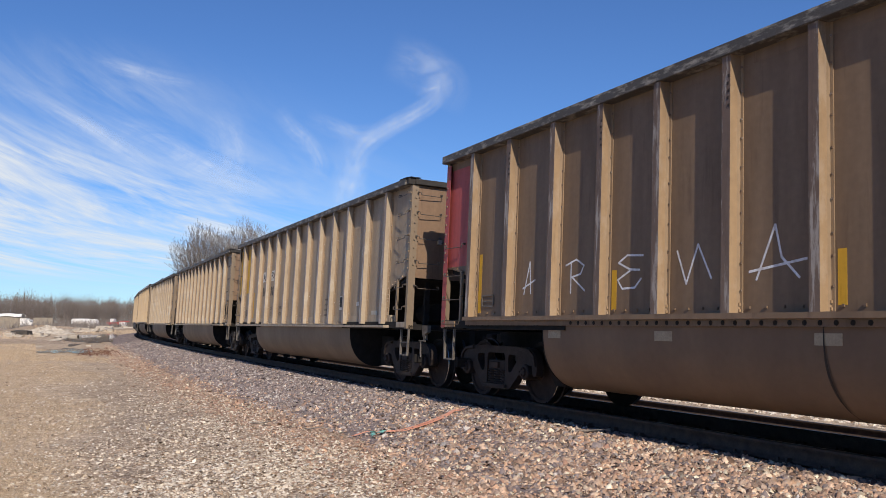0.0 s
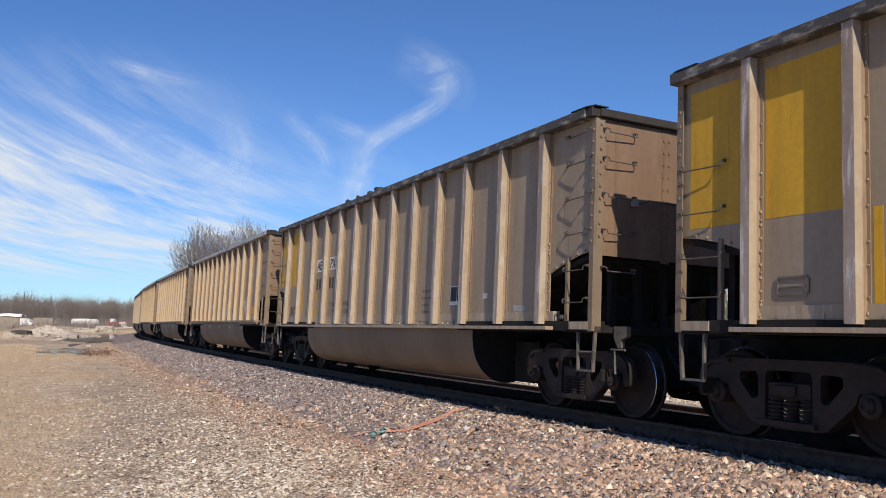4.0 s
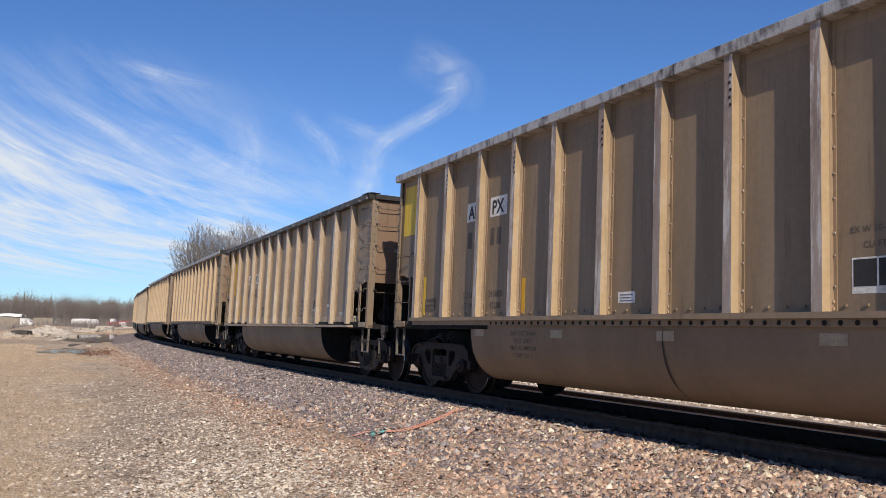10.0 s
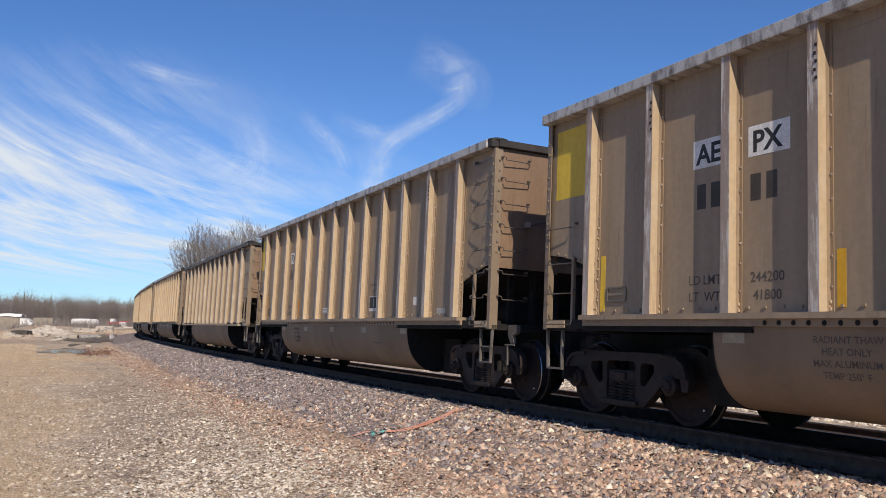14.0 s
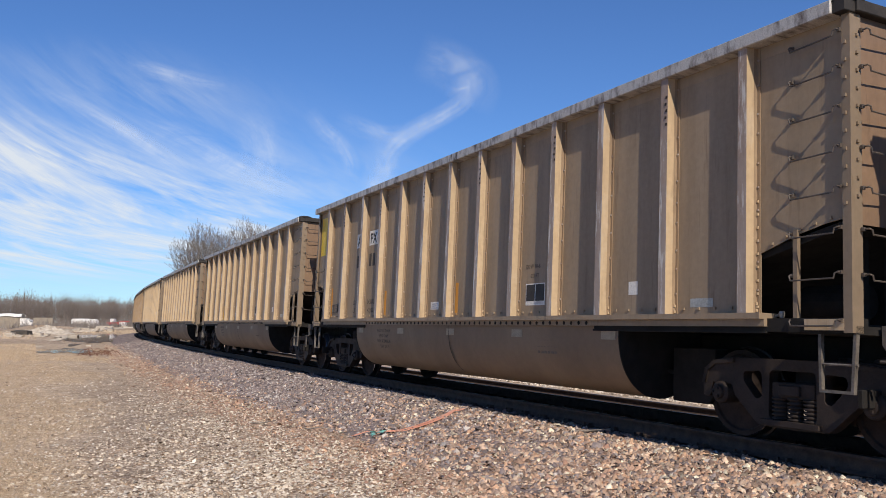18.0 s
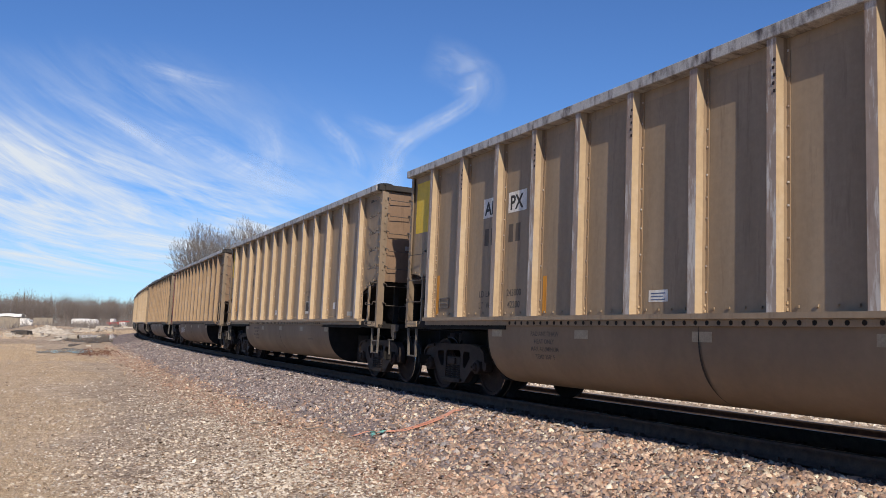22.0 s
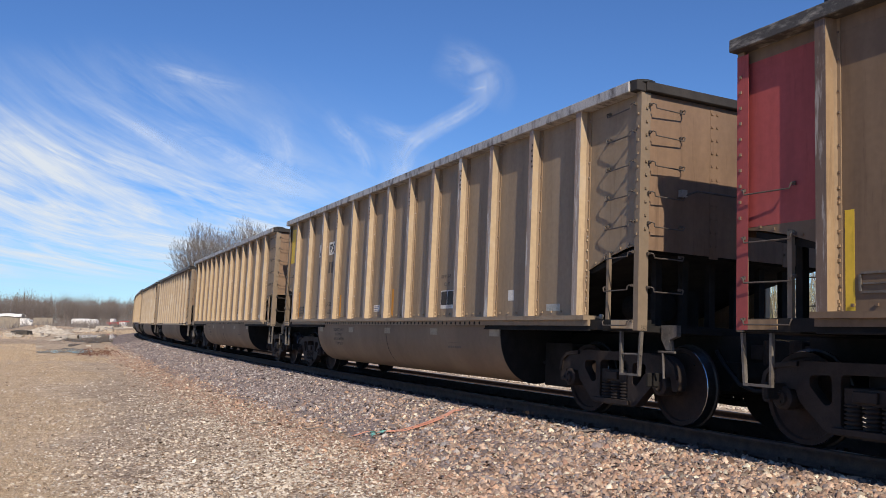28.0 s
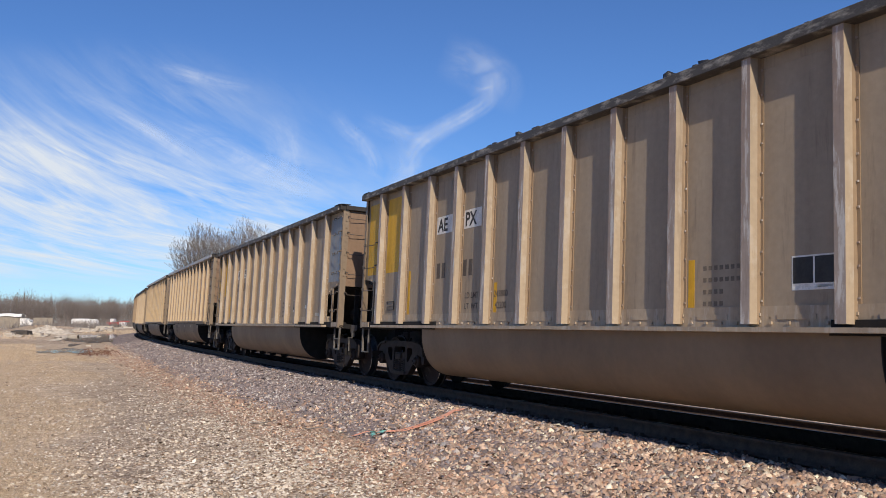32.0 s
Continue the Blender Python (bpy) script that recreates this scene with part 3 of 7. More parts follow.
def rib_mesh(zlo, zhi, flip, holes, bolts):
    y = -1 if flip else 1
    bm = bmesh.new()
    # hat section: narrow foot flange, web, outer face, web, foot flange
    sec = [(-0.105, SKIN), (-0.105, SKIN + 0.010), (-0.074, SKIN + 0.012), (-0.066, SIDE - 0.085), (-0.056, SIDE), (0.056, SIDE), (0.066, SIDE - 0.085), (0.074, SKIN + 0.012), (0.10, SKIN + 0.010), (0.10, SKIN)]
    prism(bm, [(a, b * y) for a, b in sec], zlo, zhi, "z")
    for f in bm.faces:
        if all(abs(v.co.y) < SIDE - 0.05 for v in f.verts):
            f.material_index = 2           # the foot of each flank is a darker brown
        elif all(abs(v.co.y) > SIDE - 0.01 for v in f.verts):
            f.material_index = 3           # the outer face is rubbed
    n = len(bm.faces)
    for k, z in enumerate(np.arange(zlo + 0.22, zhi - 0.05, 0.245)):
        z += 0.03 * math.sin(k * 2.4)
        box(bm, -0.098, -0.082, y * (SKIN + 0.008), y * (SKIN + 0.022), z - 0.009, z + 0.009)
    bm.faces.ensure_lookup_table()
    for f in bm.faces[n:]:
        f.material_index = 3
    if bolts:
        for z in np.arange(zlo + 0.06, zlo + 1.1, 0.125):
            box(bm, -0.096, -0.074, y * (SKIN + 0.008), y * (SKIN + 0.026), z - 0.012, z + 0.012)
    for z in np.arange(zlo + 0.03, zlo + 0.14, 0.06):
        box(bm, -0.086, -0.062, y * (SKIN + 0.010), y * (SKIN + 0.03), z - 0.014, z + 0.014)
    if holes:
        # a short column of dark plug bolts high on the outer face
        n = len(bm.faces)
        for k in range(5):
            z = zlo + 0.80 * (zhi - zlo) + 0.075 * k
            box(bm, -0.050 + 0.012 * (k % 2), -0.026 + 0.012 * (k % 2), y * (SIDE - 0.002), y * (SIDE + 0.007), z - 0.014, z + 0.014)
        bm.faces.ensure_lookup_table()
        for f in bm.faces[n:]:
            f.material_index = 1
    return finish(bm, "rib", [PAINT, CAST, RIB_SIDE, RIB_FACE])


def wheel_mesh():
    bm = bmesh.new()
    for y in (1, -1):
        prof = [(0.60, 0.10), (0.63, 0.13), (0.66, 0.22), (0.675, 0.36), (0.655, 0.40), (0.655, 0.482), (0.685, 0.484), (0.692, 0.462), (0.795, 0.452), (0.80, 0.445), (0.80, 0.40), (0.775, 0.385), (0.765, 0.25),
                (0.79, 0.16), (0.83, 0.12), (0.83, 0.085)]
        mats = [1, 1, 1, 1, 1, 1, 2, 2, 0, 1, 1, 1, 1, 1, 1]
        lathe(bm, [(d * y, r) for d, r in prof], 30, mats=mats)
    lathe(bm, [(-1.0, 0.075), (-0.6, 0.085), (0.6, 0.085), (1.0, 0.075)], 12, mats=[1, 1, 1])
    for y in (0.768, -0.768):
        a = 0.4
        box(bm, 0.33 * math.cos(a) - 0.010, 0.33 * math.cos(a) + 0.010, y - 0.012, y + 0.012, 0.33 * math.sin(a) - 0.010, 0.33 * math.sin(a) + 0.010)
    me = finish(bm, "wheelset", [STEEL, RUST, TREAD])
    me.shade_smooth()
    me.set_sharp_from_angle(angle=radians(35))
    return me


def rounded(poly, r, k=4):
    """The polygon with its corners cut to arcs."""
    out, n = [], len(poly)
    for i in range(n):
        a, b, c = (Vector(poly[(i + d) % n]) for d in (-1, 0, 1))
        u, v = (a - b), (c - b)
        q = min(r, u.length * 0.45, v.length * 0.45)
        p0, p1 = b + u.normalized() * q, b + v.normalized() * q
        for m in range(k + 1):
            t = m / k
            out.append(p0 * (1 - t) ** 2 + b * 2 * t * (1 - t) + p1 * t * t)
    return out


def side_frame_mesh(y):
    """Cast truck side: one thick casting with two rounded three-cornered windows, a spring window and journal jaws."""
    half = [(0.0, 0.82), (0.76, 0.82), (1.0, 0.79), (1.13, 0.70), (1.175, 0.54), (1.16, 0.40), (1.06, 0.40), (1.03, 0.575), (0.77, 0.575), (0.73, 0.44), (0.62, 0.35), (0.42, 0.175), (0.0, 0.16)]
    outer = half + [(-a, b) for a, b in half[-2:0:-1]]
    loops = [rounded(outer, 0.06), rounded([(-0.27, 0.71), (0.27, 0.71), (0.28, 0.24), (-0.28, 0.24)], 0.06)]
    for sx in (1, -1):
        loops.append(rounded([(sx * 0.365, 0.70), (sx * 0.60, 0.685), (sx * 0.61, 0.60), (sx * 0.44, 0.42), (sx * 0.365, 0.44)], 0.06))
    bm = bmesh.new()
    edges = []
    for lp in loops:
        vs = [bm.verts.new((p.x, y * 0.95, p.y)) for p in lp]
        edges += [bm.edges.new((a, b)) for a, b in zip(vs, vs[1:] + vs[:1])]
    flat = [g for g in bmesh.ops.triangle_fill(bm, use_beauty=True, use_dissolve=False, edges=edges)["geom"] if isinstance(g, bmesh.types.BMFace)]
    grown = bmesh.ops.extrude_face_region(bm, geom=flat)["geom"]
    bmesh.ops.translate(bm, vec=(0, y * 0.12, 0), verts=[g for g in grown if isinstance(g, bmesh.types.BMVert)])
    # raised lips over the jaws and along the foot
    for sx in (1, -1):
        prism(bm, [(sx * p, q) for p, q in ((0.72, 0.765), (0.98, 0.74), (1.08, 0.67), (1.12, 0.54), (1.165, 0.54), (1.12, 0.695), (0.99, 0.782), (0.72, 0.81))], y * 1.06, y * 1.10)
    box(bm, -0.34, 0.34, y * 0.90, y * 1.12, 0.185, 0.24)
    bmesh.ops.recalc_face_normals(bm, faces=bm.faces)
    sharp = [e for e in bm.edges if len(e.link_faces) == 2 and e.calc_face_angle(0) > 1.2]
    bmesh.ops.bevel(bm, geom=sharp, offset=0.016, segments=1, affect="EDGES", clamp_overlap=True)
    return finish(bm, "side_frame", CAST)


def spring_mesh(y):
    bm = bmesh.new()
    for x in (-0.185, 0.0, 0.185):
        prof = []
        for k in range(6):
            z = 0.235 + k * 0.038
            prof += [(z, 0.058), (z + 0.012, 0.088), (z + 0.026, 0.088), (z + 0.036, 0.058)]
        lathe(bm, prof, 10, "z", (x, y * 1.0, 0))
    return finish(bm, "spring_set", CAST, True)


def bolster_mesh():
    bm = bmesh.new()
    box(bm, -0.25, 0.25, -1.06, 1.06, 0.45, 0.60)
    box(bm, -0.2, 0.2, -0.8, 0.8, 0.45, 0.75)
    lathe(bm, [(0.72, 0.3), (0.86, 0.3)], 16, "z")
    for y in (1, -1):
        box(bm, -0.10, 0.14, y * 1.04, y * 1.10, 0.475, 0.575)
    return finish(bm, "bolster", CAST, bevel=0.01)


def bearing_mesh(y):
    bm = bmesh.new()
    if True:
        lathe(bm, [(y * 0.90, 0.11), (y * 1.10, 0.115), (y * 1.115, 0.10), (y * 1.12, 0.075), (y * 1.15, 0.07), (y * 1.155, 0.05)], 18)
        for k in range(3):
            a = math.tau * k / 3
            box(bm, 0.045 * math.cos(a) - 0.012, 0.045 * math.cos(a) + 0.012, y * 1.15, y * 1.175, 0.045 * math.sin(a) - 0.012, 0.045 * math.sin(a) + 0.012)
        box(bm, -0.12, 0.12, y * 0.92, y * 1.07, 0.09, 0.135)
    return finish(bm, "bearing", CAST)


def brake_mesh():
    bm = bmesh.new()
    for sx in (1, -1):
        box(bm, sx * 0.40 - 0.03, sx * 0.40 + 0.03, -0.78, 0.78, 0.33, 0.40)
        for y in (0.72, -0.72):
            prism(bm, [(sx * 0.42, 0.24), (sx * 0.45, 0.25), (sx * 0.43, 0.45), (sx * 0.47, 0.62), (sx * 0.42, 0.60), (sx * 0.39, 0.44)], y - 0.05, y + 0.05)
    return finish(bm, "brake_beam", CAST)


WHEEL, BOLSTER, BRAKE = wheel_mesh(), bolster_mesh(), brake_mesh()
BEARING_NEAR, BEARING_FAR = bearing_mesh(1), bearing_mesh(-1)
FRAME_NEAR, FRAME_FAR = side_frame_mesh(1), side_frame_mesh(-1)
SPRING_NEAR, SPRING_FAR = spring_mesh(1), spring_mesh(-1)


def add_truck(car, x):
    truck = part("truck", BOLSTER, None, car, "black oily cast-steel truck")
    truck.matrix_basis = pose(x, 0, 0)
    for name, me in (("side_frame", FRAME_NEAR), ("side_frame", FRAME_FAR), ("spring_set", SPRING_NEAR), ("spring_set", SPRING_FAR), ("brake_beam", BRAKE)):
        part(name, me, None, truck)
    for dx in (-0.89, 0.89):
        for name, me in (("wheelset", WHEEL), ("bearing", BEARING_NEAR), ("bearing", BEARING_FAR)):
            w = part(name, me, None, truck)
            w.matrix_parent_inverse = pose(dx, 0, R_WHEEL)


def panel_mesh(y, zlo, zhi, slope_lo, slope_hi):
    """A side sheet: straight between the end ribs, with a curved lower edge in the end bays."""
    bm = bmesh.new()
    e, r = HALF - 0.06, END_RIB
    curve = [(-e, slope_hi), (-e + 0.25, slope_hi - 0.03), (-e + 0.55, slope_hi - 0.10), (-e + 0.8, slope_hi - 0.18), (-r, slope_lo)]
    low = curve + [(-r, zlo), (r, zlo)] + [(-a, b) for a, b in curve[::-1]]
    poly = low + [(e, zhi), (-e, zhi)]
    prism(bm, poly, y * (SKIN - 0.012), y * SKIN)
    # bolts along the curved edge and the foot of the sheet
    for x in np.arange(-e + 0.2, -r - 0.05, 0.16):
        for sx in (1, -1):
            z = float(np.interp(-abs(x), [c[0] for c in curve], [c[1] for c in curve])) + 0.035
            box(bm, sx * x - 0.012, sx * x + 0.012, y * (SKIN - 0.002), y * (SKIN + 0.016), z - 0.012, z + 0.012)
    for a, b in zip(RIBS, RIBS[1:]):
        for f in (0.22, 0.42, 0.62, 0.82):
            x = a + (b - a) * f
            box(bm, x - 0.013, x + 0.013, y * (SKIN - 0.002), y * (SKIN + 0.016), zlo + 0.045, zlo + 0.071)
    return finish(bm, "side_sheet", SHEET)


def tub_mesh(y, top, bottom, heavy):
    """One of the two round-bottomed tubs that hang between the trucks."""
    bm = bmesh.new()
    outer, inner, depth = 1.52, 0.30, top - bottom
    prof = []
    for k in range(29):
        a = math.pi * k / 28
        c = (outer + inner) / 2
        h = (outer - inner) / 2
        prof.append((y * (c + h * math.cos(a)), top - depth * math.sin(a) ** 0.8))
    prism(bm, prof, -4.36, 4.42, "x")
    # end collars
    bmesh.ops.recalc_face_normals(bm, faces=bm.faces)
    me = finish(bm, "tub", TUB)
    me.shade_smooth()
    me.set_sharp_from_angle(angle=radians(40))
    return me


def coal_mesh(zbase, lift):
    nx, ny = 90, 18
    xs, ys = np.linspace(-HALF + 0.16, HALF - 0.16, nx), np.linspace(-1.43, 1.43, ny)
    X, Y = np.meshgrid(xs, ys, indexing="ij")
    prof = np.clip(1 - (abs(Y) / 1.45) ** 3.5, 0, 1) * np.clip((HALF - 0.2 - abs(X)) / 1.4, 0, 1)
    Z = zbase + lift * prof * (0.75 + 0.25 * np.sin(X * 1.1)) + rng.normal(0, 0.035, X.shape) * (0.3 + prof)
    idx = np.arange(nx * ny).reshape(nx, ny)
    faces = np.stack([idx[:-1, :-1], idx[1:, :-1], idx[1:, 1:], idx[:-1, 1:]], -1).reshape(-1, 4)
    verts = [np.stack([X, Y, Z], -1).reshape(-1, 3)]
    allf = [faces]
    base = len(verts[0])
    if lift > 0.3:
        # lumps that stick out over the near and far edge
        for _ in range(90):
            x, y = rng.uniform(-HALF + 1.2, HALF - 0.6), rng.choice([-1, 1]) * rng.uniform(1.28, 1.44)
            if math.sin(x * 1.7) < 0.1:
                continue
            r = rng.uniform(0.02, 0.045)
            z = zbase + 0.16 + rng.uniform(0.02, 0.10)
            c = np.array(list(itertools.product((-1, 1), repeat=3))) * r * rng.uniform(0.6, 1.2, (8, 3)) + (x, y, z)
            verts.append(c)
            allf.append(np.array([(0, 1, 3, 2), (4, 6, 7, 5), (0, 4, 5, 1), (2, 3, 7, 6), (0, 2, 6, 4), (1, 5, 7, 3)]) + base)
            base += 8
    return soup("coal_load", np.concatenate(verts), np.concatenate(allf), COAL)


def rung(bm, a, b, out, r=0.0082):
    """A grab iron between a and b, standing off by out."""
    a, b, out = Vector(a), Vector(b), Vector(out)
    up = Vector((0, 0, 0.05))
    run = b - a
    rod(bm, [a + up, a + out * 0.9 + up, a + out + run * 0.05 + up * 0.8, a + out + run * 0.07, b + out - run * 0.03, b + out + up * 0.8, b + out * 0.9 + up, b + up], r, 5)
    for q in (a + out * 0.25 + up, b + out * 0.25 + up):
        box(bm, q.x - 0.014, q.x + 0.014, q.y - 0.014, q.y + 0.014, q.z - 0.016, q.z + 0.016)


SEAM = 0.04                     # where the tub plates meet


def build_car(kind):
    """kind 'smooth': bolted ribs and a shallow sill; kind 'sooted': lower, with a dirty top edge and a heaped load."""
    tall = kind == "smooth"
    ztop, zbot = (3.925, 3.797) if tall else (3.81, 3.69)
    zfoot, zsill = (1.238, 1.075) if tall else (1.135, 1.06)
    car = new("coal_car")
    chord = CHORD if tall else CHORD_SOOT
    for y in (1, -1):
        bm = bmesh.new()
        box(bm, -HALF + 0.13, HALF, y * (SIDE + 0.025), y * (SKIN - 0.03), zbot, ztop)
        part("top_chord", bm, chord, car, "worn metal top edge" if tall else "coal-blackened top edge", bevel=0.008)
        bm = bmesh.new()
        box(bm, -HALF, -HALF + 0.128, y * (SIDE + 0.005), y * (SKIN - 0.03), zbot, ztop - 0.004)
        part("corner_block", bm, END_EDGE, car, "black end of the top edge", bevel=0.006)
        bm = bmesh.new()
        box(bm, -HALF + 0.1, HALF - 0.1, y * (SKIN + 0.003), y * (SKIN - 0.012), zbot - 0.12, zbot)
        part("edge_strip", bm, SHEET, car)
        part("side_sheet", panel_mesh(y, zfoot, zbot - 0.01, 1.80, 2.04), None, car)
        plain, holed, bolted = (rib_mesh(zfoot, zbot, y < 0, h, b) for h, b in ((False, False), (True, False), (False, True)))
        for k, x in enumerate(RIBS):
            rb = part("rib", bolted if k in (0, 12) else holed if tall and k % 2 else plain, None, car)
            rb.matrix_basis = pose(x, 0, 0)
        bm = bmesh.new()
        if tall:
            box(bm, -6.55, 6.55, y * (SIDE + 0.012), y * 1.40, zfoot - 0.055, zfoot)
            box(bm, -6.55, 6.55, y * (SIDE - 0.05), y * 1.40, zsill + 0.04, zfoot - 0.055)
        else:
            box(bm, -6.6, 6.6, y * (SIDE + 0.03), y * 1.40, zsill, zfoot - 0.03)
            box(bm, -6.55, 6.55, y * (SKIN + 0.016), y * 1.40, zfoot - 0.03, zfoot + 0.17)
            for a, b in zip(RIBS, RIBS[1:]):
                box(bm, a + 0.33, b - 0.28, y * (SKIN + 0.010), y * (SKIN + 0.024), zfoot + 0.045, zfoot + 0.095)
                for f in (0.2, 0.4, 0.6, 0.8):
                    x = a + (b - a) * f
                    box(bm, x - 0.014, x + 0.014, y * (SKIN + 0.01), y * (SKIN + 0.034), zfoot + 0.0, zfoot + 0.028)
        part("side_sill", bm, SHEET if tall else PAINT, car)
        if tall:
            bm = bmesh.new()
            box(bm, -3.89, 3.89, y * (SIDE - 0.056), y * (SIDE - 0.0495), zsill + 0.045, zsill + 0.099)
            n0 = len(bm.faces)
            for x in np.arange(-3.8, 3.85, 0.16):
                lathe(bm, [(y * (SIDE - 0.052), 0.026), (y * (SIDE - 0.045), 0.024), (y * (SIDE - 0.044), 0.004)], 8, "y", (x, 0, zsill + 0.072))
            bm.faces.ensure_lookup_table()
            for f in bm.faces[n0:]:
                f.material_index = 1
            part("sill_flange", bm, [SHEET, UNDER], car, "flange with a row of dark bolts")
        part("tub", tub_mesh(y, zsill + (0.045 if tall else 0.0), 0.30 if tall else 0.26, not tall), None, car, "round-bottomed tan steel tub")
        if tall:
            # weld seam down the tub, with a dark run of rust below it
            bm = bmesh.new()
            top, low = zsill + 0.045, 0.30
            ring = [Vector((0, y * (0.914 + 0.618 * math.cos(math.pi * k / 28)), top - 0.006 - (top - low + 0.008) * math.sin(math.pi * k / 28) ** 0.8)) for k in range(13)]
            for k, (a, b) in enumerate(zip(ring, ring[1:])):
                wa, wb = (0.004 + 0.010 * math.sin(math.pi * min(q / 9, 1)) for q in (k, k + 1))
                xa, xb = SEAM - 0.0017 * k * k / 3, SEAM - 0.0017 * (k + 1) ** 2 / 3
                bm.faces.new([bm.verts.new(v) for v in ((xa - wa, a.y, a.z), (xa + wa, a.y, a.z), (xb + wb, b.y, b.z), (xb - wb, b.y, b.z))])
            part("tub_seam", bm, CAST, car, "dark rusty seam")
        # tan tub ends get a black disc that stands for shade there
        for sx, xe in ((-1, -4.36), (1, 4.42)):
            bm = bmesh.new()
            top, low = zsill + (0.045 if tall else 0.0), 0.30 if tall else 0.26
            prism(bm, [(y * (0.91 + 0.618 * math.cos(math.pi * k / 28)), top - 0.006 - (top - low + 0.004) * math.sin(math.pi * k / 28) ** 0.8) for k in range(29)], xe, xe + sx * 0.012, "x")
            part("tub_end", bm, UNDER, car, "black tub end, coloured as if shaded")
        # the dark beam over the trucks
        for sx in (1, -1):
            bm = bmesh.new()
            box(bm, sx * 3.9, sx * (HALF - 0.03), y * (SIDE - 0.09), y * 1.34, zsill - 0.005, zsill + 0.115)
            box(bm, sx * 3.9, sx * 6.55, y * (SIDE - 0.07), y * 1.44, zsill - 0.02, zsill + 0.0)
            part("underframe_beam", bm, UNDER, car, "black steel beam")
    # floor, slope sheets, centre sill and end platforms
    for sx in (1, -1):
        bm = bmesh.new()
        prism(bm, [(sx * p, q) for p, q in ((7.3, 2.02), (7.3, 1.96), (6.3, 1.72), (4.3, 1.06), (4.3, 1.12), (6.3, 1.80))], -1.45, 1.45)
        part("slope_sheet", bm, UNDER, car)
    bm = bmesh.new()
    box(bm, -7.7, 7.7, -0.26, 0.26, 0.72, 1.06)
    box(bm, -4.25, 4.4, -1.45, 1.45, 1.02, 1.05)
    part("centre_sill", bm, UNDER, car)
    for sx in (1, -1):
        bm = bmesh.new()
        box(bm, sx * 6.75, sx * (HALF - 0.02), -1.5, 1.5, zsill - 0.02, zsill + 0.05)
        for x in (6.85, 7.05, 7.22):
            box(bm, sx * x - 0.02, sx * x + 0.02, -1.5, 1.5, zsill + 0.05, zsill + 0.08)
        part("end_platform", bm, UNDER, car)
        # end sheet with its stiffeners and top chord
        bm = bmesh.new()
        xs = sx * (HALF - 0.055)
        box(bm, xs - 0.006, xs + 0.006, -SKIN, SKIN, 1.98, zbot)
        part("end_sheet", bm, END_SHEET, car)
        for y in (-0.78, 0.42):
            bm = bmesh.new()
            for z in np.arange(2.1, 3.74, 0.16):
                for d in (-0.04, 0.04):
                    box(bm, xs, xs + sx * 0.022, y + d - 0.012, y + d + 0.012, z - 0.012, z + 0.012)
            box(bm, xs, xs + sx * 0.010, y - 0.065, y + 0.065, 1.95, zbot)
            part("end_seam_strip", bm, END_SHEET, car)
        bm = bmesh.new()
        box(bm, sx * (HALF - 0.14), sx * (HALF + 0.03), -1.50, 1.50, zbot + 0.005, ztop - 0.012)
        part("end_chord", bm, END_EDGE, car, "dark sooty end edge", bevel=0.008)
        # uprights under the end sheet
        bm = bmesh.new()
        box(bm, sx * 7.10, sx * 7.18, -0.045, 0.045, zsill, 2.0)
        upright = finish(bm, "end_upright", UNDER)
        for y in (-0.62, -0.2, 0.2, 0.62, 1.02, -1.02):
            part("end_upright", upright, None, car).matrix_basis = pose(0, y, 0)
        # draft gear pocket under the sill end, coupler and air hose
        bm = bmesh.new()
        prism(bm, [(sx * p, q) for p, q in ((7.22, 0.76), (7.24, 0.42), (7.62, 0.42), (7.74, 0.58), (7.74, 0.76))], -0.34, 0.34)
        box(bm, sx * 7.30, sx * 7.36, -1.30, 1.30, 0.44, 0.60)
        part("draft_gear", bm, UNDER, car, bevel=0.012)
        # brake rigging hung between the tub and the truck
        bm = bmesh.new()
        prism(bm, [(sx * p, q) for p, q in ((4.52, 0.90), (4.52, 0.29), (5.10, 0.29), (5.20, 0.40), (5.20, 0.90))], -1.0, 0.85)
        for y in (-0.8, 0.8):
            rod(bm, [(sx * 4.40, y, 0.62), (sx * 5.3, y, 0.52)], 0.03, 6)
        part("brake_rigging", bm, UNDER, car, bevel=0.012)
        bm = bmesh.new()
        box(bm, sx * 7.6, sx * 7.92, -0.10, 0.10, 0.80, 0.97)
        prism(bm, [(sx * p, q) for p, q in ((7.9, -0.16), (8.09, -0.15), (8.09, 0.12), (7.98, 0.17), (7.9, 0.12))], 0.74, 1.02, "z")
        part("coupler", bm, CAST, car, bevel=0.012)
        bm = bmesh.new()
        rod(bm, [(sx * 7.45, 0.38, 0.88), (sx * 7.6, 0.40, 0.72), (sx * 7.8, 0.38, 0.52), (sx * 8.0, 0.33, 0.45), (sx * 8.07, 0.3, 0.46)], 0.024, 8)
        part("air_hose", bm, BLACK, car)
        for y in (1, -1):
            # corner post: an angle
            bm = bmesh.new()
            c = sx * (HALF - 0.02)
            d = -sx
            prism(bm, [(c, y * (SKIN + 0.055)), (c + d * 0.085, y * (SKIN + 0.055)), (c + d * 0.085, y * (SKIN + 0.04)), (c + d * 0.018, y * (SKIN + 0.04)), (c + d * 0.018, y * (SKIN - 0.08)), (c, y * (SKIN - 0.08))],
                  zsill - 0.01, zbot, "z")
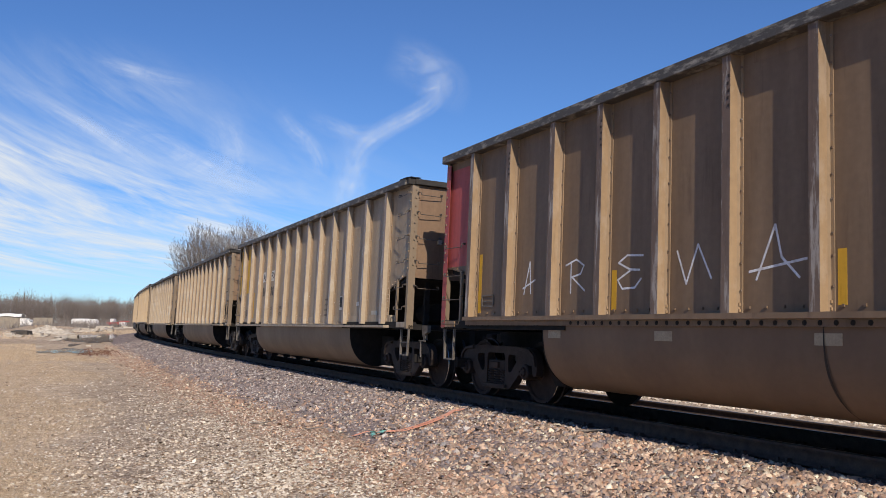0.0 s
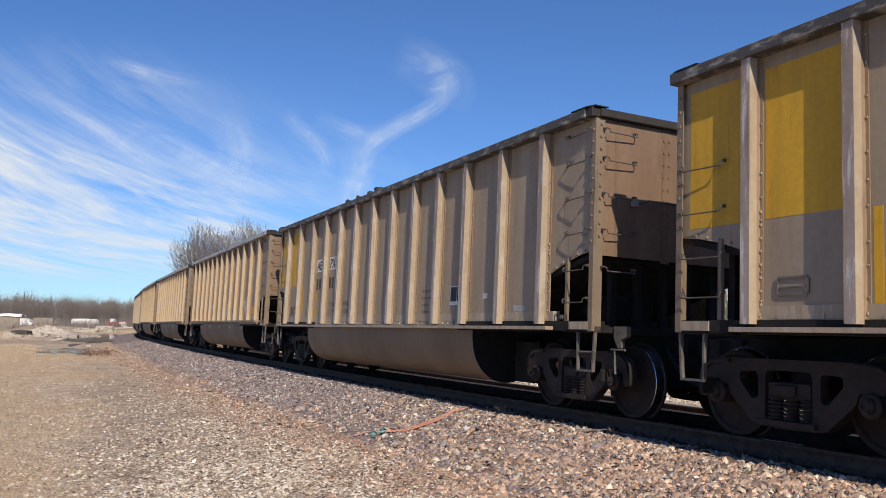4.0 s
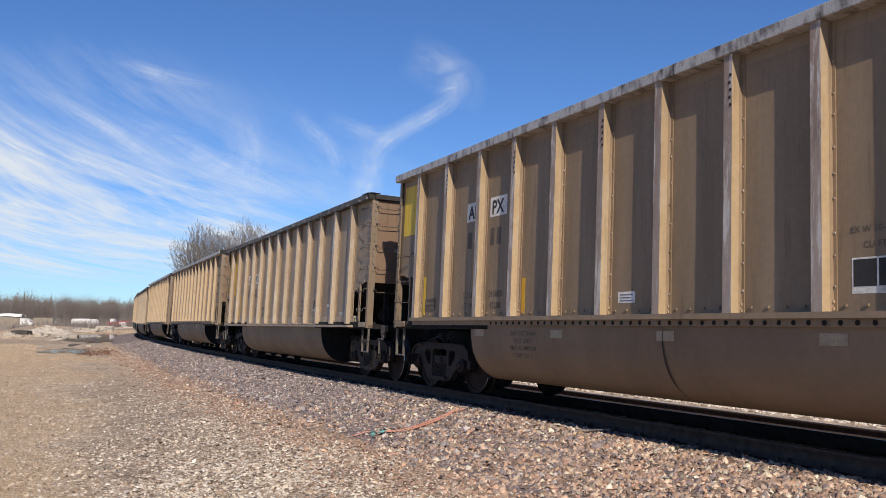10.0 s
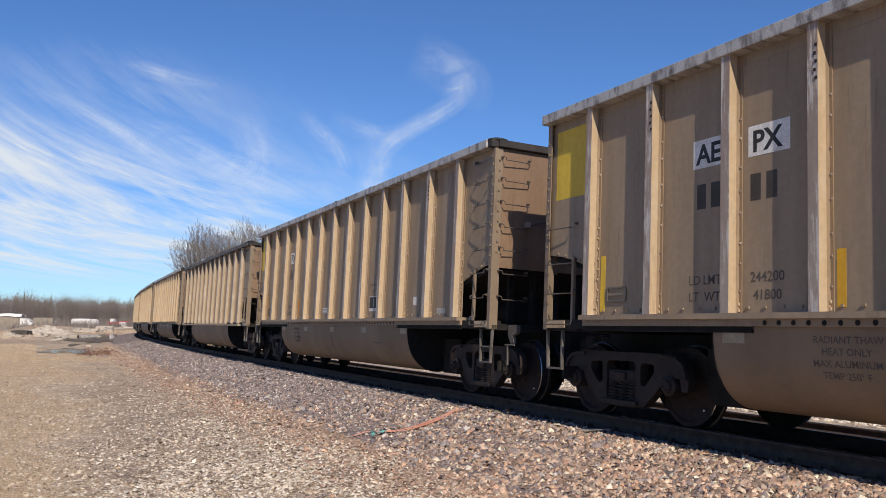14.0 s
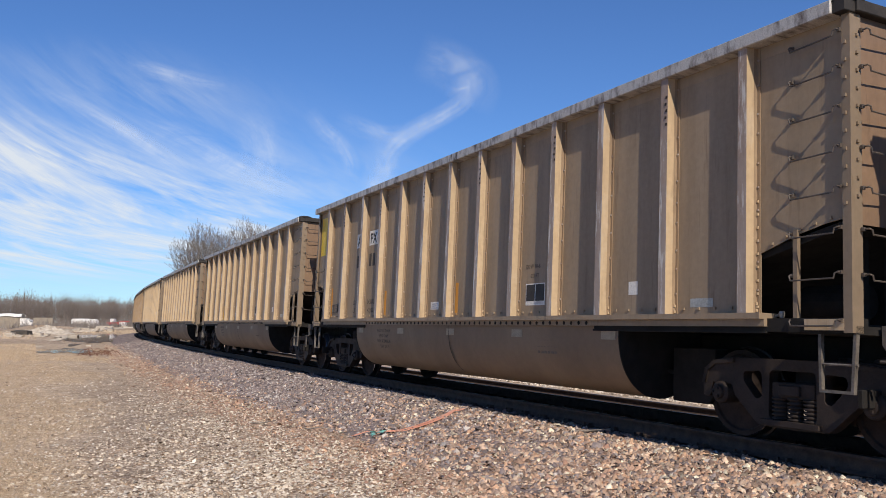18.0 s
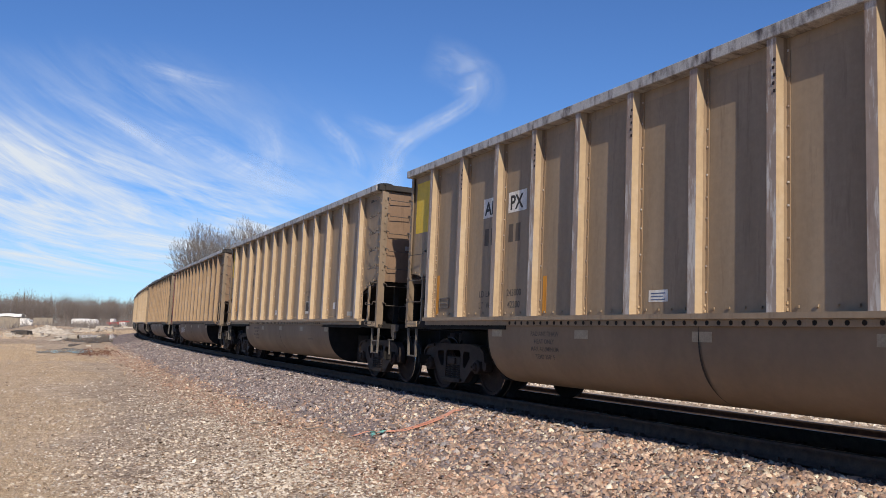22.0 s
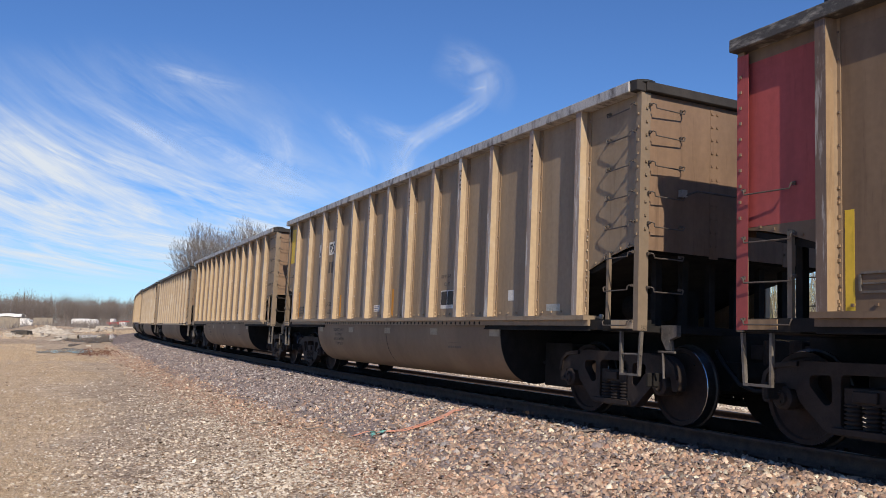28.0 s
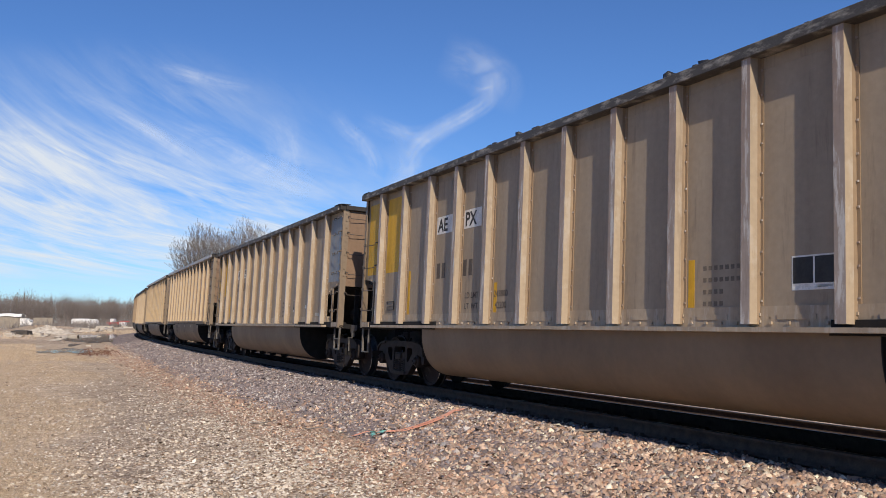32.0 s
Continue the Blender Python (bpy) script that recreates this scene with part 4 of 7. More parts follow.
            for z in np.arange(2.15, zbot - 0.1, 0.155):
                box(bm, c + d * 0.035, c + d * 0.058, y * (SKIN + 0.05), y * (SKIN + 0.072), z - 0.014, z + 0.014)
                box(bm, c - d * 0.0, c - d * 0.018, y * (SKIN - 0.035), y * (SKIN - 0.01), z + 0.05, z + 0.075)
            part("corner_post", bm, POST, car)
            bm = bmesh.new()
            x2 = sx * (HALF - 0.62)
            box(bm, x2 - 0.024, x2 + 0.024, y * (SKIN + 0.03), y * (SKIN - 0.01), zsill, 1.98)
            part("ladder_post", bm, POST, car)
            # rungs: a full ladder at one end of each side, a few at the other
            full = (sx < 0) == (y > 0)
            zs = ([3.62, 3.30, 2.95, 2.60, 2.25, 1.90, 1.52, 1.12] if tall else [3.52, 3.16, 2.71, 2.26, 1.80, 1.40]) if full else ([2.36, 1.90, 1.52, 1.13] if tall else [2.72, 2.26, 1.80, 1.40])
            bm = bmesh.new()
            rung(bm, (sx * (HALF - 0.12), y * (SKIN + 0.05), 0), (sx * (HALF - 0.66), y * SKIN, 0), (0, y * 0.06, 0))
            rmesh = finish(bm, "rung", RUNG)
            for z in zs:
                part("rung", rmesh, None, car).matrix_basis = pose(0, 0, z)
            if full:
                bm = bmesh.new()
                rung(bm, (sx * (HALF - 0.02), y * (SKIN - 0.06), 0), (sx * (HALF - 0.05), y * (SKIN - 0.54), 0), (sx * 0.09, 0, 0))
                emesh = finish(bm, "rung", RUNG)
                for z in zs[:-1]:
                    part("rung", emesh, None, car).matrix_basis = pose(0, 0, z - 0.02)
                bm = bmesh.new()
                rod(bm, [(sx * (HALF - 0.04), y * 0.98, 2.62), (sx * (HALF + 0.07), y * 0.95, 2.64), (sx * (HALF + 0.09), y * 0.80, 2.70), (sx * (HALF + 0.09), -y * 1.1, 2.70), (sx * (HALF - 0.04), -y * 1.15, 2.68)], 0.014, 6)
                part("end_handrail", bm, RUNG, car)
                bm = bmesh.new()
                box(bm, sx * (HALF + 0.02), sx * (HALF + 0.08), y * 0.94, y * 1.02, 2.62, 2.70)
                part("handrail_lug", bm, GALV, car)
            # foot stirrup, hung from the corner
            bm = bmesh.new()
            xa, xb = sx * (HALF - 0.02), sx * (HALF - 0.40)
            d = -sx
            prism(bm, [(xa, zsill), (xa + d * 0.035, 0.56), (xb - d * 0.01, 0.56), (xb, zsill), (xb - d * 0.03, zsill), (xb - d * 0.035, 0.585), (xa + d * 0.06, 0.585), (xa + d * 0.03, zsill)], y * 1.455, y * 1.495)
            if full:
                rod(bm, [(xa, y * 1.48, 0.80), (xb, y * 1.48, 0.80)], 0.012, 6)
            part("stirrup", bm, STIRRUP, car)
            bm = bmesh.new()
            box(bm, sx * (HALF - 0.10), sx * (HALF - 0.50), y * (SIDE - 0.075), y * (SIDE - 0.10), zsill + 0.01, zsill + 0.105)
            part("sill_plate", bm, PAINT, car)
        # rounded rubber caps over the corners, and a bracket with a drop rod
        for y in (1, -1):
          bm = bmesh.new()
          if tall:
            lathe(bm, [(ztop - 0.02, 0.185), (ztop + 0.012, 0.165), (ztop + 0.03, 0.11), (ztop + 0.036, 0.02)], 24, "z", (sx * (HALF - 0.15), y * (SIDE - 0.17), 0))
          else:
            prism(bm, [(sx * (HALF + 0.035), y * (SIDE - 0.22)), (sx * (HALF + 0.035), y * (SIDE - 0.02)), (sx * (HALF - 0.10), y * (SIDE + 0.03)), (sx * (HALF - 0.42), y * (SIDE + 0.03)), (sx * (HALF - 0.42), y * (SIDE - 0.1))], ztop, ztop + 0.014, "z")
          part("corner_cap", bm, BLACK, car, "black corner cap", smooth=tall)
        y = -sx
        bm = bmesh.new()
        prism(bm, [(sx * (HALF + 0.02), zsill + 0.06), (sx * (HALF + 0.27), zsill + 0.06), (sx * (HALF + 0.27), zsill - 0.06), (sx * (HALF + 0.15), zsill - 0.10), (sx * (HALF + 0.17), 0.86), (sx * (HALF + 0.10), 0.86), (sx * (HALF + 0.02), 0.98)],
              y * 1.18, y * 1.24)
        rod(bm, [(sx * (HALF + 0.05), y * 1.30, 0.84), (sx * (HALF + 0.32), y * 1.30, 0.84)], 0.014, 6)
        rod(bm, [(sx * (HALF + 0.12), y * 1.30, 0.84), (sx * (HALF + 0.14), y * 1.30, 0.55)], 0.014, 6)
        part("uncoupling_lever", bm, STIRRUP, car)
        # valve gear beside the ladder
        bm = bmesh.new()
        rod(bm, [(sx * 6.50, y * 1.40, 1.14), (sx * 6.53, y * 1.42, 1.21), (sx * 6.62, y * 1.42, 1.23)], 0.012, 6)
        lathe(bm, [(1.20, 0.02), (1.24, 0.03), (1.26, 0.02)], 8, "z", (sx * 6.62, y * 1.42, 0))
        part("air_valve", bm, GALV, car)
    bm = bmesh.new()
    lathe(bm, [(-0.36, 0.05), (-0.34, 0.17), (0.3, 0.17), (0.34, 0.05)], 14, "x", (-6.6, 0.7, 1.38))
    box(bm, -6.95, -6.7, 0.2, 0.5, 1.15, 1.6)
    part("brake_cylinder", bm, UNDER, car)
    part("coal_load", coal_mesh(ztop - (0.32 if tall else 0.16), 0.12 if tall else 0.42), None, car, "heaped black coal")
    add_truck(car, -TRUCK)
    add_truck(car, TRUCK)
    return car


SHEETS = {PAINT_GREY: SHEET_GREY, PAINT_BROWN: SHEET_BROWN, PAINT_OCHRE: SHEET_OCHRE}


def repaint(car, mat):
    """Gives every part of a car in the common paint another weathered coat."""
    for o in car.children_recursive:
        if o.name.split(".")[0] == "tub" and mat == PAINT_BROWN:
            o.material_slots[0].link = "OBJECT"
            o.material_slots[0].material = TUB_BROWN
        if o.name.split(".")[0] == "rib" and mat == PAINT_BROWN:
            o.material_slots[3].link = "OBJECT"
            o.material_slots[3].material = RIB_FACE_BROWN
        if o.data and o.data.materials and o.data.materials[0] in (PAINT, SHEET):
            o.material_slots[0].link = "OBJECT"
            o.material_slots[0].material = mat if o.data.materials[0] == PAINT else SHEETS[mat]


def plate(car, name, mat, x0, x1, z0, z1, y=SKIN, label="", thick=0.002):
    bm = bmesh.new()
    box(bm, x0, x1, y - 0.002, y + thick, z0, z1)
    return part(name, bm, mat, car, label)


def lettering(car, text, x, z, size, mat, y=SKIN + 0.003, name="lettering", turn=0, tilt=0.0):
    """Stencilled words; x falls towards the reader's right, since the train heads that way."""
    cu = bpy.data.curves.new(name, "FONT")
    cu.body, cu.size, cu.extrude, cu.align_x = text, size, 0.0004, "LEFT"
    cu.offset, cu.resolution_u = size * (0.026 if size > 0.2 else 0.006), 3
    tmp = bpy.data.objects.new("tmp_text", cu)
    me = bpy.data.meshes.new_from_object(tmp)
    bpy.data.objects.remove(tmp)
    me.materials.clear()
    me.materials.append(mat)
    ob = part(name, me, None, car)
    ob.matrix_basis = Matrix.Translation((x, y, z)) @ Matrix.Rotation(math.pi, 4, "Z") @ Matrix.Rotation(math.pi / 2 + tilt, 4, "X") @ Matrix.Rotation(turn, 4, "Z")
    return ob


def bars(car, x, z, count, w, h, gap, mat, name="faded_stencil", y=SKIN):
    """A row of plain bars where characters stand; it runs to the reader's right."""
    bm = bmesh.new()
    box(bm, -w, 0, y - 0.002, y + 0.002, 0, h)
    me = finish(bm, name, mat)
    for k in range(count):
        part(name, me, None, car).matrix_basis = pose(x - k * (w + gap), 0, z)


def stroke(bm, pts, width, y):
    """A brush stroke on the side sheet, through (x, z) points."""
    for (a, b), (c, d) in zip(pts, pts[1:]):
        t = Vector((c - a, d - b))
        n = Vector((-t.y, t.x)).normalized() * width / 2
        e = t.normalized() * width * 0.3
        p = [(a - e.x + n.x, b - e.y + n.y), (c + e.x + n.x, d + e.y + n.y), (c + e.x - n.x, d + e.y - n.y), (a - e.x - n.x, b - e.y - n.y)]
        v = [bm.verts.new((q[0], y, q[1])) for q in p]
        bm.faces.new(v)
        y += 0.00002


def scrawl(car, x, z, w, h, mat, seed, loops=5, y=SKIN + 0.0025, width=0.022):
    """An unreadable spray tag: one looping line that runs along, with slashes across it."""
    r = random.Random(seed)
    bm = bmesh.new()
    for k in range(loops):
        cx, cell = x - w * (k + 0.5) / loops, w / loops
        knots = [(cx + cell * r.uniform(-0.62, 0.62), z + h * (0.5 + 0.5 * r.uniform(0.5, 1) * (1 if j % 2 else -1))) for j in range(5)]
        pts = []
        for j in range(len(knots) - 1):
            p0, p1, p2, p3 = (Vector(knots[min(max(j + d, 0), len(knots) - 1)]) for d in (-1, 0, 1, 2))
            for q in range(6):
                t = q / 6
                v = 0.5 * (2 * p1 + (p2 - p0) * t + (2 * p0 - 5 * p1 + 4 * p2 - p3) * t * t + (3 * p1 - p0 - 3 * p2 + p3) * t ** 3)
                pts.append((v.x, v.y))
        stroke(bm, pts, width, y + 0.0006 * k)
    return part("spray_tag", bm, mat, car, "sprayed unreadable tag")


def bay(k, f=0.5):
    """x at the fraction f of the k-th bay between ribs, counted from the tail end."""
    return RIBS[12 - k] - f * (RIBS[1] - RIBS[0])


def placard(car, x, z0, z1):
    """The black data panel with a white border."""
    plate(car, "data_panel_border", WHITE, x - 0.24, x + 0.24, z0, z1)
    bm = bmesh.new()
    for a, b in ((-0.225, -0.01), (0.01, 0.225)):
        box(bm, x + a, x + b, SKIN, SKIN + 0.004, z0 + 0.06, z1 - 0.015)
    part("data_panel", bm, INK, car, "black data panel with unreadable rows")
    plate(car, "data_rows", WHITE, x - 0.2, x - 0.03, z0 + 0.02, z0 + 0.045)


def common_marks(car, kind, plain=False):
    """What every car carries: small labels, a data panel and reflective squares on the tub."""
    if kind == "smooth":
        for x in (4.15, 2.07, 0.0, -2.09, -4.17):
            plate(car, "reflective_square", SAND, x - 0.14, x + 0.14, 0.955, 1.06, 1.5205)
        if not plain:
            plate(car, "small_label", WHITE, 0.55, 0.86, 1.38, 1.51)
            for r in range(3):
                plate(car, "label_line", INK_BLUE, 0.59 + 0.03 * (r == 1), 0.82, 1.40 + r * 0.034, 1.412 + r * 0.034, SKIN + 0.002)
        plate(car, "small_label", WHITE, -4.65, -4.49, 1.47, 1.62)
        plate(car, "tag_holder", GALV, -5.82, -5.50, 1.31, 1.40)
        placard(car, -2.49, 1.39, 1.69)
        for r in range(3):
            bars(car, -2.6, 0.80 - r * 0.085 + 0.12, 6, 0.055, 0.035, 0.025, FAINT, y=1.508 - 0.012 * r)
    else:
        placard(car, -3.70, 1.44, 1.75)
        for r in range(4):
            bars(car, -2.35, 1.68 - r * 0.12, 7 if r < 2 else 4, 0.045, 0.045, 0.03, FAINT)
        plate(car, "small_label", WHITE, -4.72, -4.58, 1.52, 1.60)
        plate(car, "tag_holder", GALV, -5.82, -5.50, 1.32, 1.40)
    bm = bmesh.new()
    for q in ((5.83, 6.15, 1.39, 1.41), (5.83, 6.15, 1.55, 1.57), (5.83, 5.81, 1.41, 1.55), (6.17, 6.15, 1.41, 1.55), (5.85, 6.13, 1.465, 1.478)):
        box(bm, q[0], q[1], SKIN - 0.002, SKIN + 0.018, q[2], q[3])
    part("routing_card_frame", bm, STIRRUP, car)


def owner_marks(car, kind, inked=True, plates=True, low=False, drop=0.0):
    """Two-letter plates either side of a rib, with the number below as bars."""
    xa, xb, z = (4.75, 4.00, 2.75) if kind == "smooth" else (4.05, 3.05, 2.66 - drop)
    w = 0.50 if kind == "smooth" else 0.60
    if plates:
        plate(car, "mark_plate", WHITE, xa - w, xa, z, z + 0.30)
        plate(car, "mark_plate", WHITE, xb - w, xb, z, z + 0.30)
    size = 0.29 if kind == "smooth" else 0.31
    lettering(car, "AE", xa - 0.05, z + 0.045, size, INK)
    lettering(car, "PX", xb - 0.05, z + 0.045, size, INK)
    zb = 1.90 if low else z - 0.43
    for x in (xa - 0.06, xb - 0.03):
        bars(car, x, zb, 2, 0.125, 0.26, 0.07, NUMBER if inked else FADED, "number_stencil")


LOADS = {2: ("243200", "42800"), 8: ("244200", "41800"), 14: ("244800", "41200"), 18: ("244500", "41500")}


def load_text(car, kind, loads=("243800", "42200")):
    xa, xb = (4.80, 3.97) if kind == "smooth" else (2.92, 1.98)
    for k, (t, v) in enumerate((("LD LMT", loads[0]), ("LT  WT", " " + loads[1]))):
        lettering(car, t, xa, 1.54 - k * 0.17, 0.135, FADED)
        lettering(car, v, xb, 1.54 - k * 0.17, 0.135, FADED)


def tub_side(z):
    """How far out the side of a tub stands at the height z."""
    return 0.91 + 0.61 * math.sqrt(max(0.0, 1 - (max(0.0, 1.12 - z) / 0.82) ** 2.5))


def thaw_text(car):
    for k, (t, d) in enumerate((("RADIANT THAW", 0), ("HEAT ONLY", 0.08), ("MAX ALUMINUM", -0.02), ("TEMP 250\u00b0 F", 0.06))):
        z = 0.975 - k * 0.10
        lettering(car, t, 3.24 - d, z, 0.088, FADED, tub_side(z) + 0.002, tilt=math.atan2(tub_side(z + 0.064) - tub_side(z), 0.064))


def jack_text(car):
    lettering(car, "EX W 10-8", -2.24, 1.90, 0.078, FADED)
    lettering(car, "CU FT", -2.36, 1.77, 0.078, FADED)
    lettering(car, "JACK OR LIFT HERE", END_RIB - 0.073, 1.30, 0.075, INK, SKIN + 0.05, turn=math.pi / 2)


E_TAIL = HALF - 0.17      # where the tail panel begins


def tail_panel(car, mat, kind, label, second=2.12):
    if kind == "smooth":
        plate(car, "tail_panel", mat, 6.57, E_TAIL, 2.76, 3.70, SKIN, label)
    elif kind == "double":
        plate(car, "tail_panel", mat, 6.57, E_TAIL, 2.12, 3.67, SKIN, label)
        plate(car, "tail_panel", mat, RIBS[11] + 0.12, RIBS[12] - 0.13, second, 3.67, SKIN, label)
    else:
        plate(car, "tail_panel", mat, 6.57, HALF - 0.04, 2.06, 3.76, SKIN, label)
        plate(car, "tail_post_paint", mat, HALF - 0.16, HALF - 0.018, 1.08, 3.76, SKIN + 0.056, label)


def stripe(car, k, mat=ORANGE, z0=1.30, z1=2.0, lead=True):
    """An upright reflector strip beside a rib; k counts ribs from the tail."""
    x = RIBS[12 - k] + (-0.13 if lead else 0.13)
    plate(car, "reflector_strip", mat, min(x, x - 0.09 if lead else x + 0.09), max(x, x - 0.09 if lead else x + 0.09), z0, z1)


PITCH = 16.35
BASE = 24.840                      # where the middle of the second car stands at the start
SMOOTH, SOOTED = build_car("smooth"), build_car("sooted")
KINDS = {-1: "sooted", 1: "sooted", 2: "sooted", 3: "sooted", 7: "sooted", 10: "sooted", 19: "sooted", 20: "sooted", 23: "sooted", 27: "sooted"}
CARS = {}
used = set()
for i in range(-1, 30):
    kind = KINDS.get(i, "smooth")
    base = SMOOTH if kind == "smooth" else SOOTED
    if kind in used:
        car = copy_thing(base, Matrix())
    else:
        car = base
        used.add(kind)
    CARS[i] = (car, kind)

COATS = {0: PAINT_BROWN, 15: PAINT_BROWN, 16: PAINT_BROWN, 1: PAINT_GREY, 2: PAINT_GREY, 3: PAINT_GREY, 7: PAINT_GREY, 10: PAINT_GREY, 19: PAINT_GREY, 20: PAINT_GREY, 6: PAINT_OCHRE, 22: PAINT_OCHRE,
         24: PAINT_BROWN, 27: PAINT_GREY}
for i, (car, kind) in CARS.items():
    if i in COATS:
        repaint(car, COATS[i])
    coat = {PAINT_BROWN: "rust-brown", PAINT_GREY: "dusty grey-tan", PAINT_OCHRE: "ochre-dusted tan"}.get(COATS.get(i), "dusty tan")
    end = "red tail panel" if i in (0, 15, 16) else "two amber tail panels" if kind == "sooted" else "one yellow tail panel"
    tagged(car, f"{coat} ribbed coal car with {end}", "coal car", group="coal train")
    common_marks(car, kind, plain=i == 0)
    if i in (0, 15, 16):
        tail_panel(car, RED, "red", "weathered red paint")
    elif kind == "sooted":
        tail_panel(car, AMBER, "double", "amber yellow paint", 2.75 if i == 10 else 2.12)
        owner_marks(car, kind, inked=i in (1, 2, 3), low=i == 19, drop=0.27 if i < 8 else 0.0)
        load_text(car, kind, LOADS.get(i, ("243800", "42200")))
        stripe(car, 1, AMBER, 1.3, 2.1)
    else:
        tail_panel(car, YELLOW, "smooth", "faded yellow paint")
        owner_marks(car, kind, inked=i in (4, 5, 8, 11), plates=i not in (14, 18))
        load_text(car, kind, LOADS.get(i, ("243800", "42200")))
        thaw_text(car)
        jack_text(car)
        if i == 4:
            continue
        if i == 14:
            stripe(car, 0, ORANGE, 1.28, 1.95)
            plate(car, "reflector_strip", ORANGE, 2.50, 2.60, 1.30, 1.76)
            continue
        stripe(car, 0, ORANGE if i % 2 else YELLOW, 1.28, 1.95)
        stripe(car, 3, ORANGE if i % 2 else AMBER, 1.28, 1.78)
        if i % 3 == 2:
            stripe(car, 6, ORANGE, 1.28, 1.80)


def tag_letters(car):
    """Five tall sprayed letters along the side: A R E, a mirrored N, A."""
    def put(x, z, w, h, strokes):
        bm = bmesh.new()
        for st in strokes:
            stroke(bm, [(x - u * w, z + v * h) for u, v in st], 0.024, SKIN + 0.0025)
        part("spray_letter", bm, SPRAY, car, "white sprayed letter")

    put(4.98, 1.55, 0.28, 0.44, [[(0, 0), (0.5, 1), (0.62, 0.0)], [(-0.1, 0.18), (1.0, 0.42)]])
    put(3.97, 1.53, 0.46, 0.42, [[(0.25, 0), (0.25, 0.95)], [(0.0, 0.85), (0.5, 1.0), (0.85, 0.8), (0.7, 0.55), (0.3, 0.48)], [(0.3, 0.48), (0.9, 0.05)]])
    put(2.96, 1.53, 0.56, 0.40, [[(0.9, 0.95), (0.4, 1.0), (0.12, 0.8), (0.5, 0.58), (0.8, 0.55)], [(0.5, 0.55), (0.1, 0.3), (0.25, 0.04), (0.65, 0.05), (0.85, 0.3)]])
    put(1.90, 1.56, 0.50, 0.40, [[(0, 0.88), (0.28, 0.0)], [(0.28, 0.0), (0.62, 1.0)], [(0.62, 1.0), (1.0, 0.1)]])
    put(0.84, 1.53, 0.52, 0.53, [[(0.05, 0.05), (0.48, 1.0)], [(0.48, 1.0), (0.62, 0.42), (1.0, 0.05)], [(-0.12, 0.2), (1.15, 0.36)]])


def coal_lumps(car, seed, top, spans):
    """Lumps of coal that show over the near edge of a heaped load."""
    r = np.random.default_rng(seed)
    verts, faces = [], []
    for lo, hi, n, lift in spans:
        for _ in range(n):
            x, size = r.uniform(lo, hi), r.uniform(0.03, 0.075)
            swell = math.sin(math.pi * (x - lo) / (hi - lo)) ** 0.5
            c = np.array(list(itertools.product((-1, 1), repeat=3))) * size * r.uniform(0.55, 1.15, (8, 3)) + (x, r.uniform(1.28, 1.50), top - 0.02 + lift * swell * r.random())
            faces.append(np.array([(0, 1, 3, 2), (4, 6, 7, 5), (0, 4, 5, 1), (2, 3, 7, 6), (0, 2, 6, 4), (1, 5, 7, 3)]) + 8 * len(verts))
            verts.append(c)
    part("coal_lumps", soup("coal_lumps", np.concatenate(verts), np.concatenate(faces), COAL), None, car, "lumps of coal heaped above the edge")["kind"] = "stuff"


coal_lumps(CARS[15][0], 1, 3.925, ((3.0, 7.0, 60, 0.09), (-2.0, 1.0, 25, 0.05)))
coal_lumps(CARS[16][0], 2, 3.925, ((1.0, 6.6, 120, 0.13), (-4.0, 0.5, 60, 0.08)))
coal_lumps(CARS[9][0], 3, 3.925, ((-3.0, 3.5, 60, 0.07),))
coal_lumps(CARS[3][0], 4, 3.81, ((-1.0, 4.0, 40, 0.10),))
coal_lumps(CARS[19][0], 5, 3.81, ((-3.0, 3.0, 80, 0.10),))

c0 = CARS[0][0]
tag_letters(c0)
for k, z0, z1 in ((0, 1.30, 2.2), (3, 1.30, 1.77), (6, 1.30, 1.78)):
    stripe(c0, k, AMBER, z0, z1, lead=True)
stripe(CARS[3][0], 2, AMBER, 1.3, 1.9)
stripe(CARS[16][0], 0, YELLOW, 1.25, 2.1)
stripe(CARS[16][0], 4, YELLOW, 1.25, 1.7)
stripe(CARS[19][0], 4, AMBER, 1.3, 1.75)
stripe(CARS[19][0], 8, AMBER, 1.3, 1.8)
c4 = CARS[4][0]
scrawl(c4, -3.95, 1.42, 0.85, 0.62, SPRAY, 3, 6)
scrawl(c4, -0.75, 1.38, 0.78, 0.46, SPRAY, 5, 6)
scrawl(c4, 2.98, 1.50, 0.6, 0.42, SPRAY, 8, 3, width=0.03)
scrawl(c4, 2.0, 1.42, 0.9, 0.56, SPRAY, 9, 5, width=0.03)
plate(c4, "orange_patch", ORANGE, -5.76, -5.29, 1.44, 1.68)
plate(c4, "orange_patch", ORANGE, 5.55, 5.85, 1.60, 1.72)
plate(c4, "orange_patch", ORANGE, 2.35, 2.75, 1.38, 1.48)
scrawl(CARS[5][0], 1.5, 0.60, 1.55, 0.36, SPRAY_THIN, 11, 6, 1.512, 0.018)
c15 = CARS[15][0]
scrawl(c15, 3.6, 0.66, 1.4, 0.36, SPRAY, 13, 5, 1.512, 0.02)
for x, t in ((4.72, "SE"), (3.96, "PX")):
    plate(c15, "mark_plate", WHITE, x - 0.56, x, 2.12, 2.95)
    lettering(c15, t, x - 0.08, 2.62, 0.27, INK)
    bars(c15, x - 0.10, 2.25, 2, 0.11, 0.24, 0.08, INK, "number_stencil", y=SKIN + 0.002)
for k in (0, 3, 6):
    stripe(c15, k, AMBER, 1.3, 2.0 if k == 0 else 1.8)
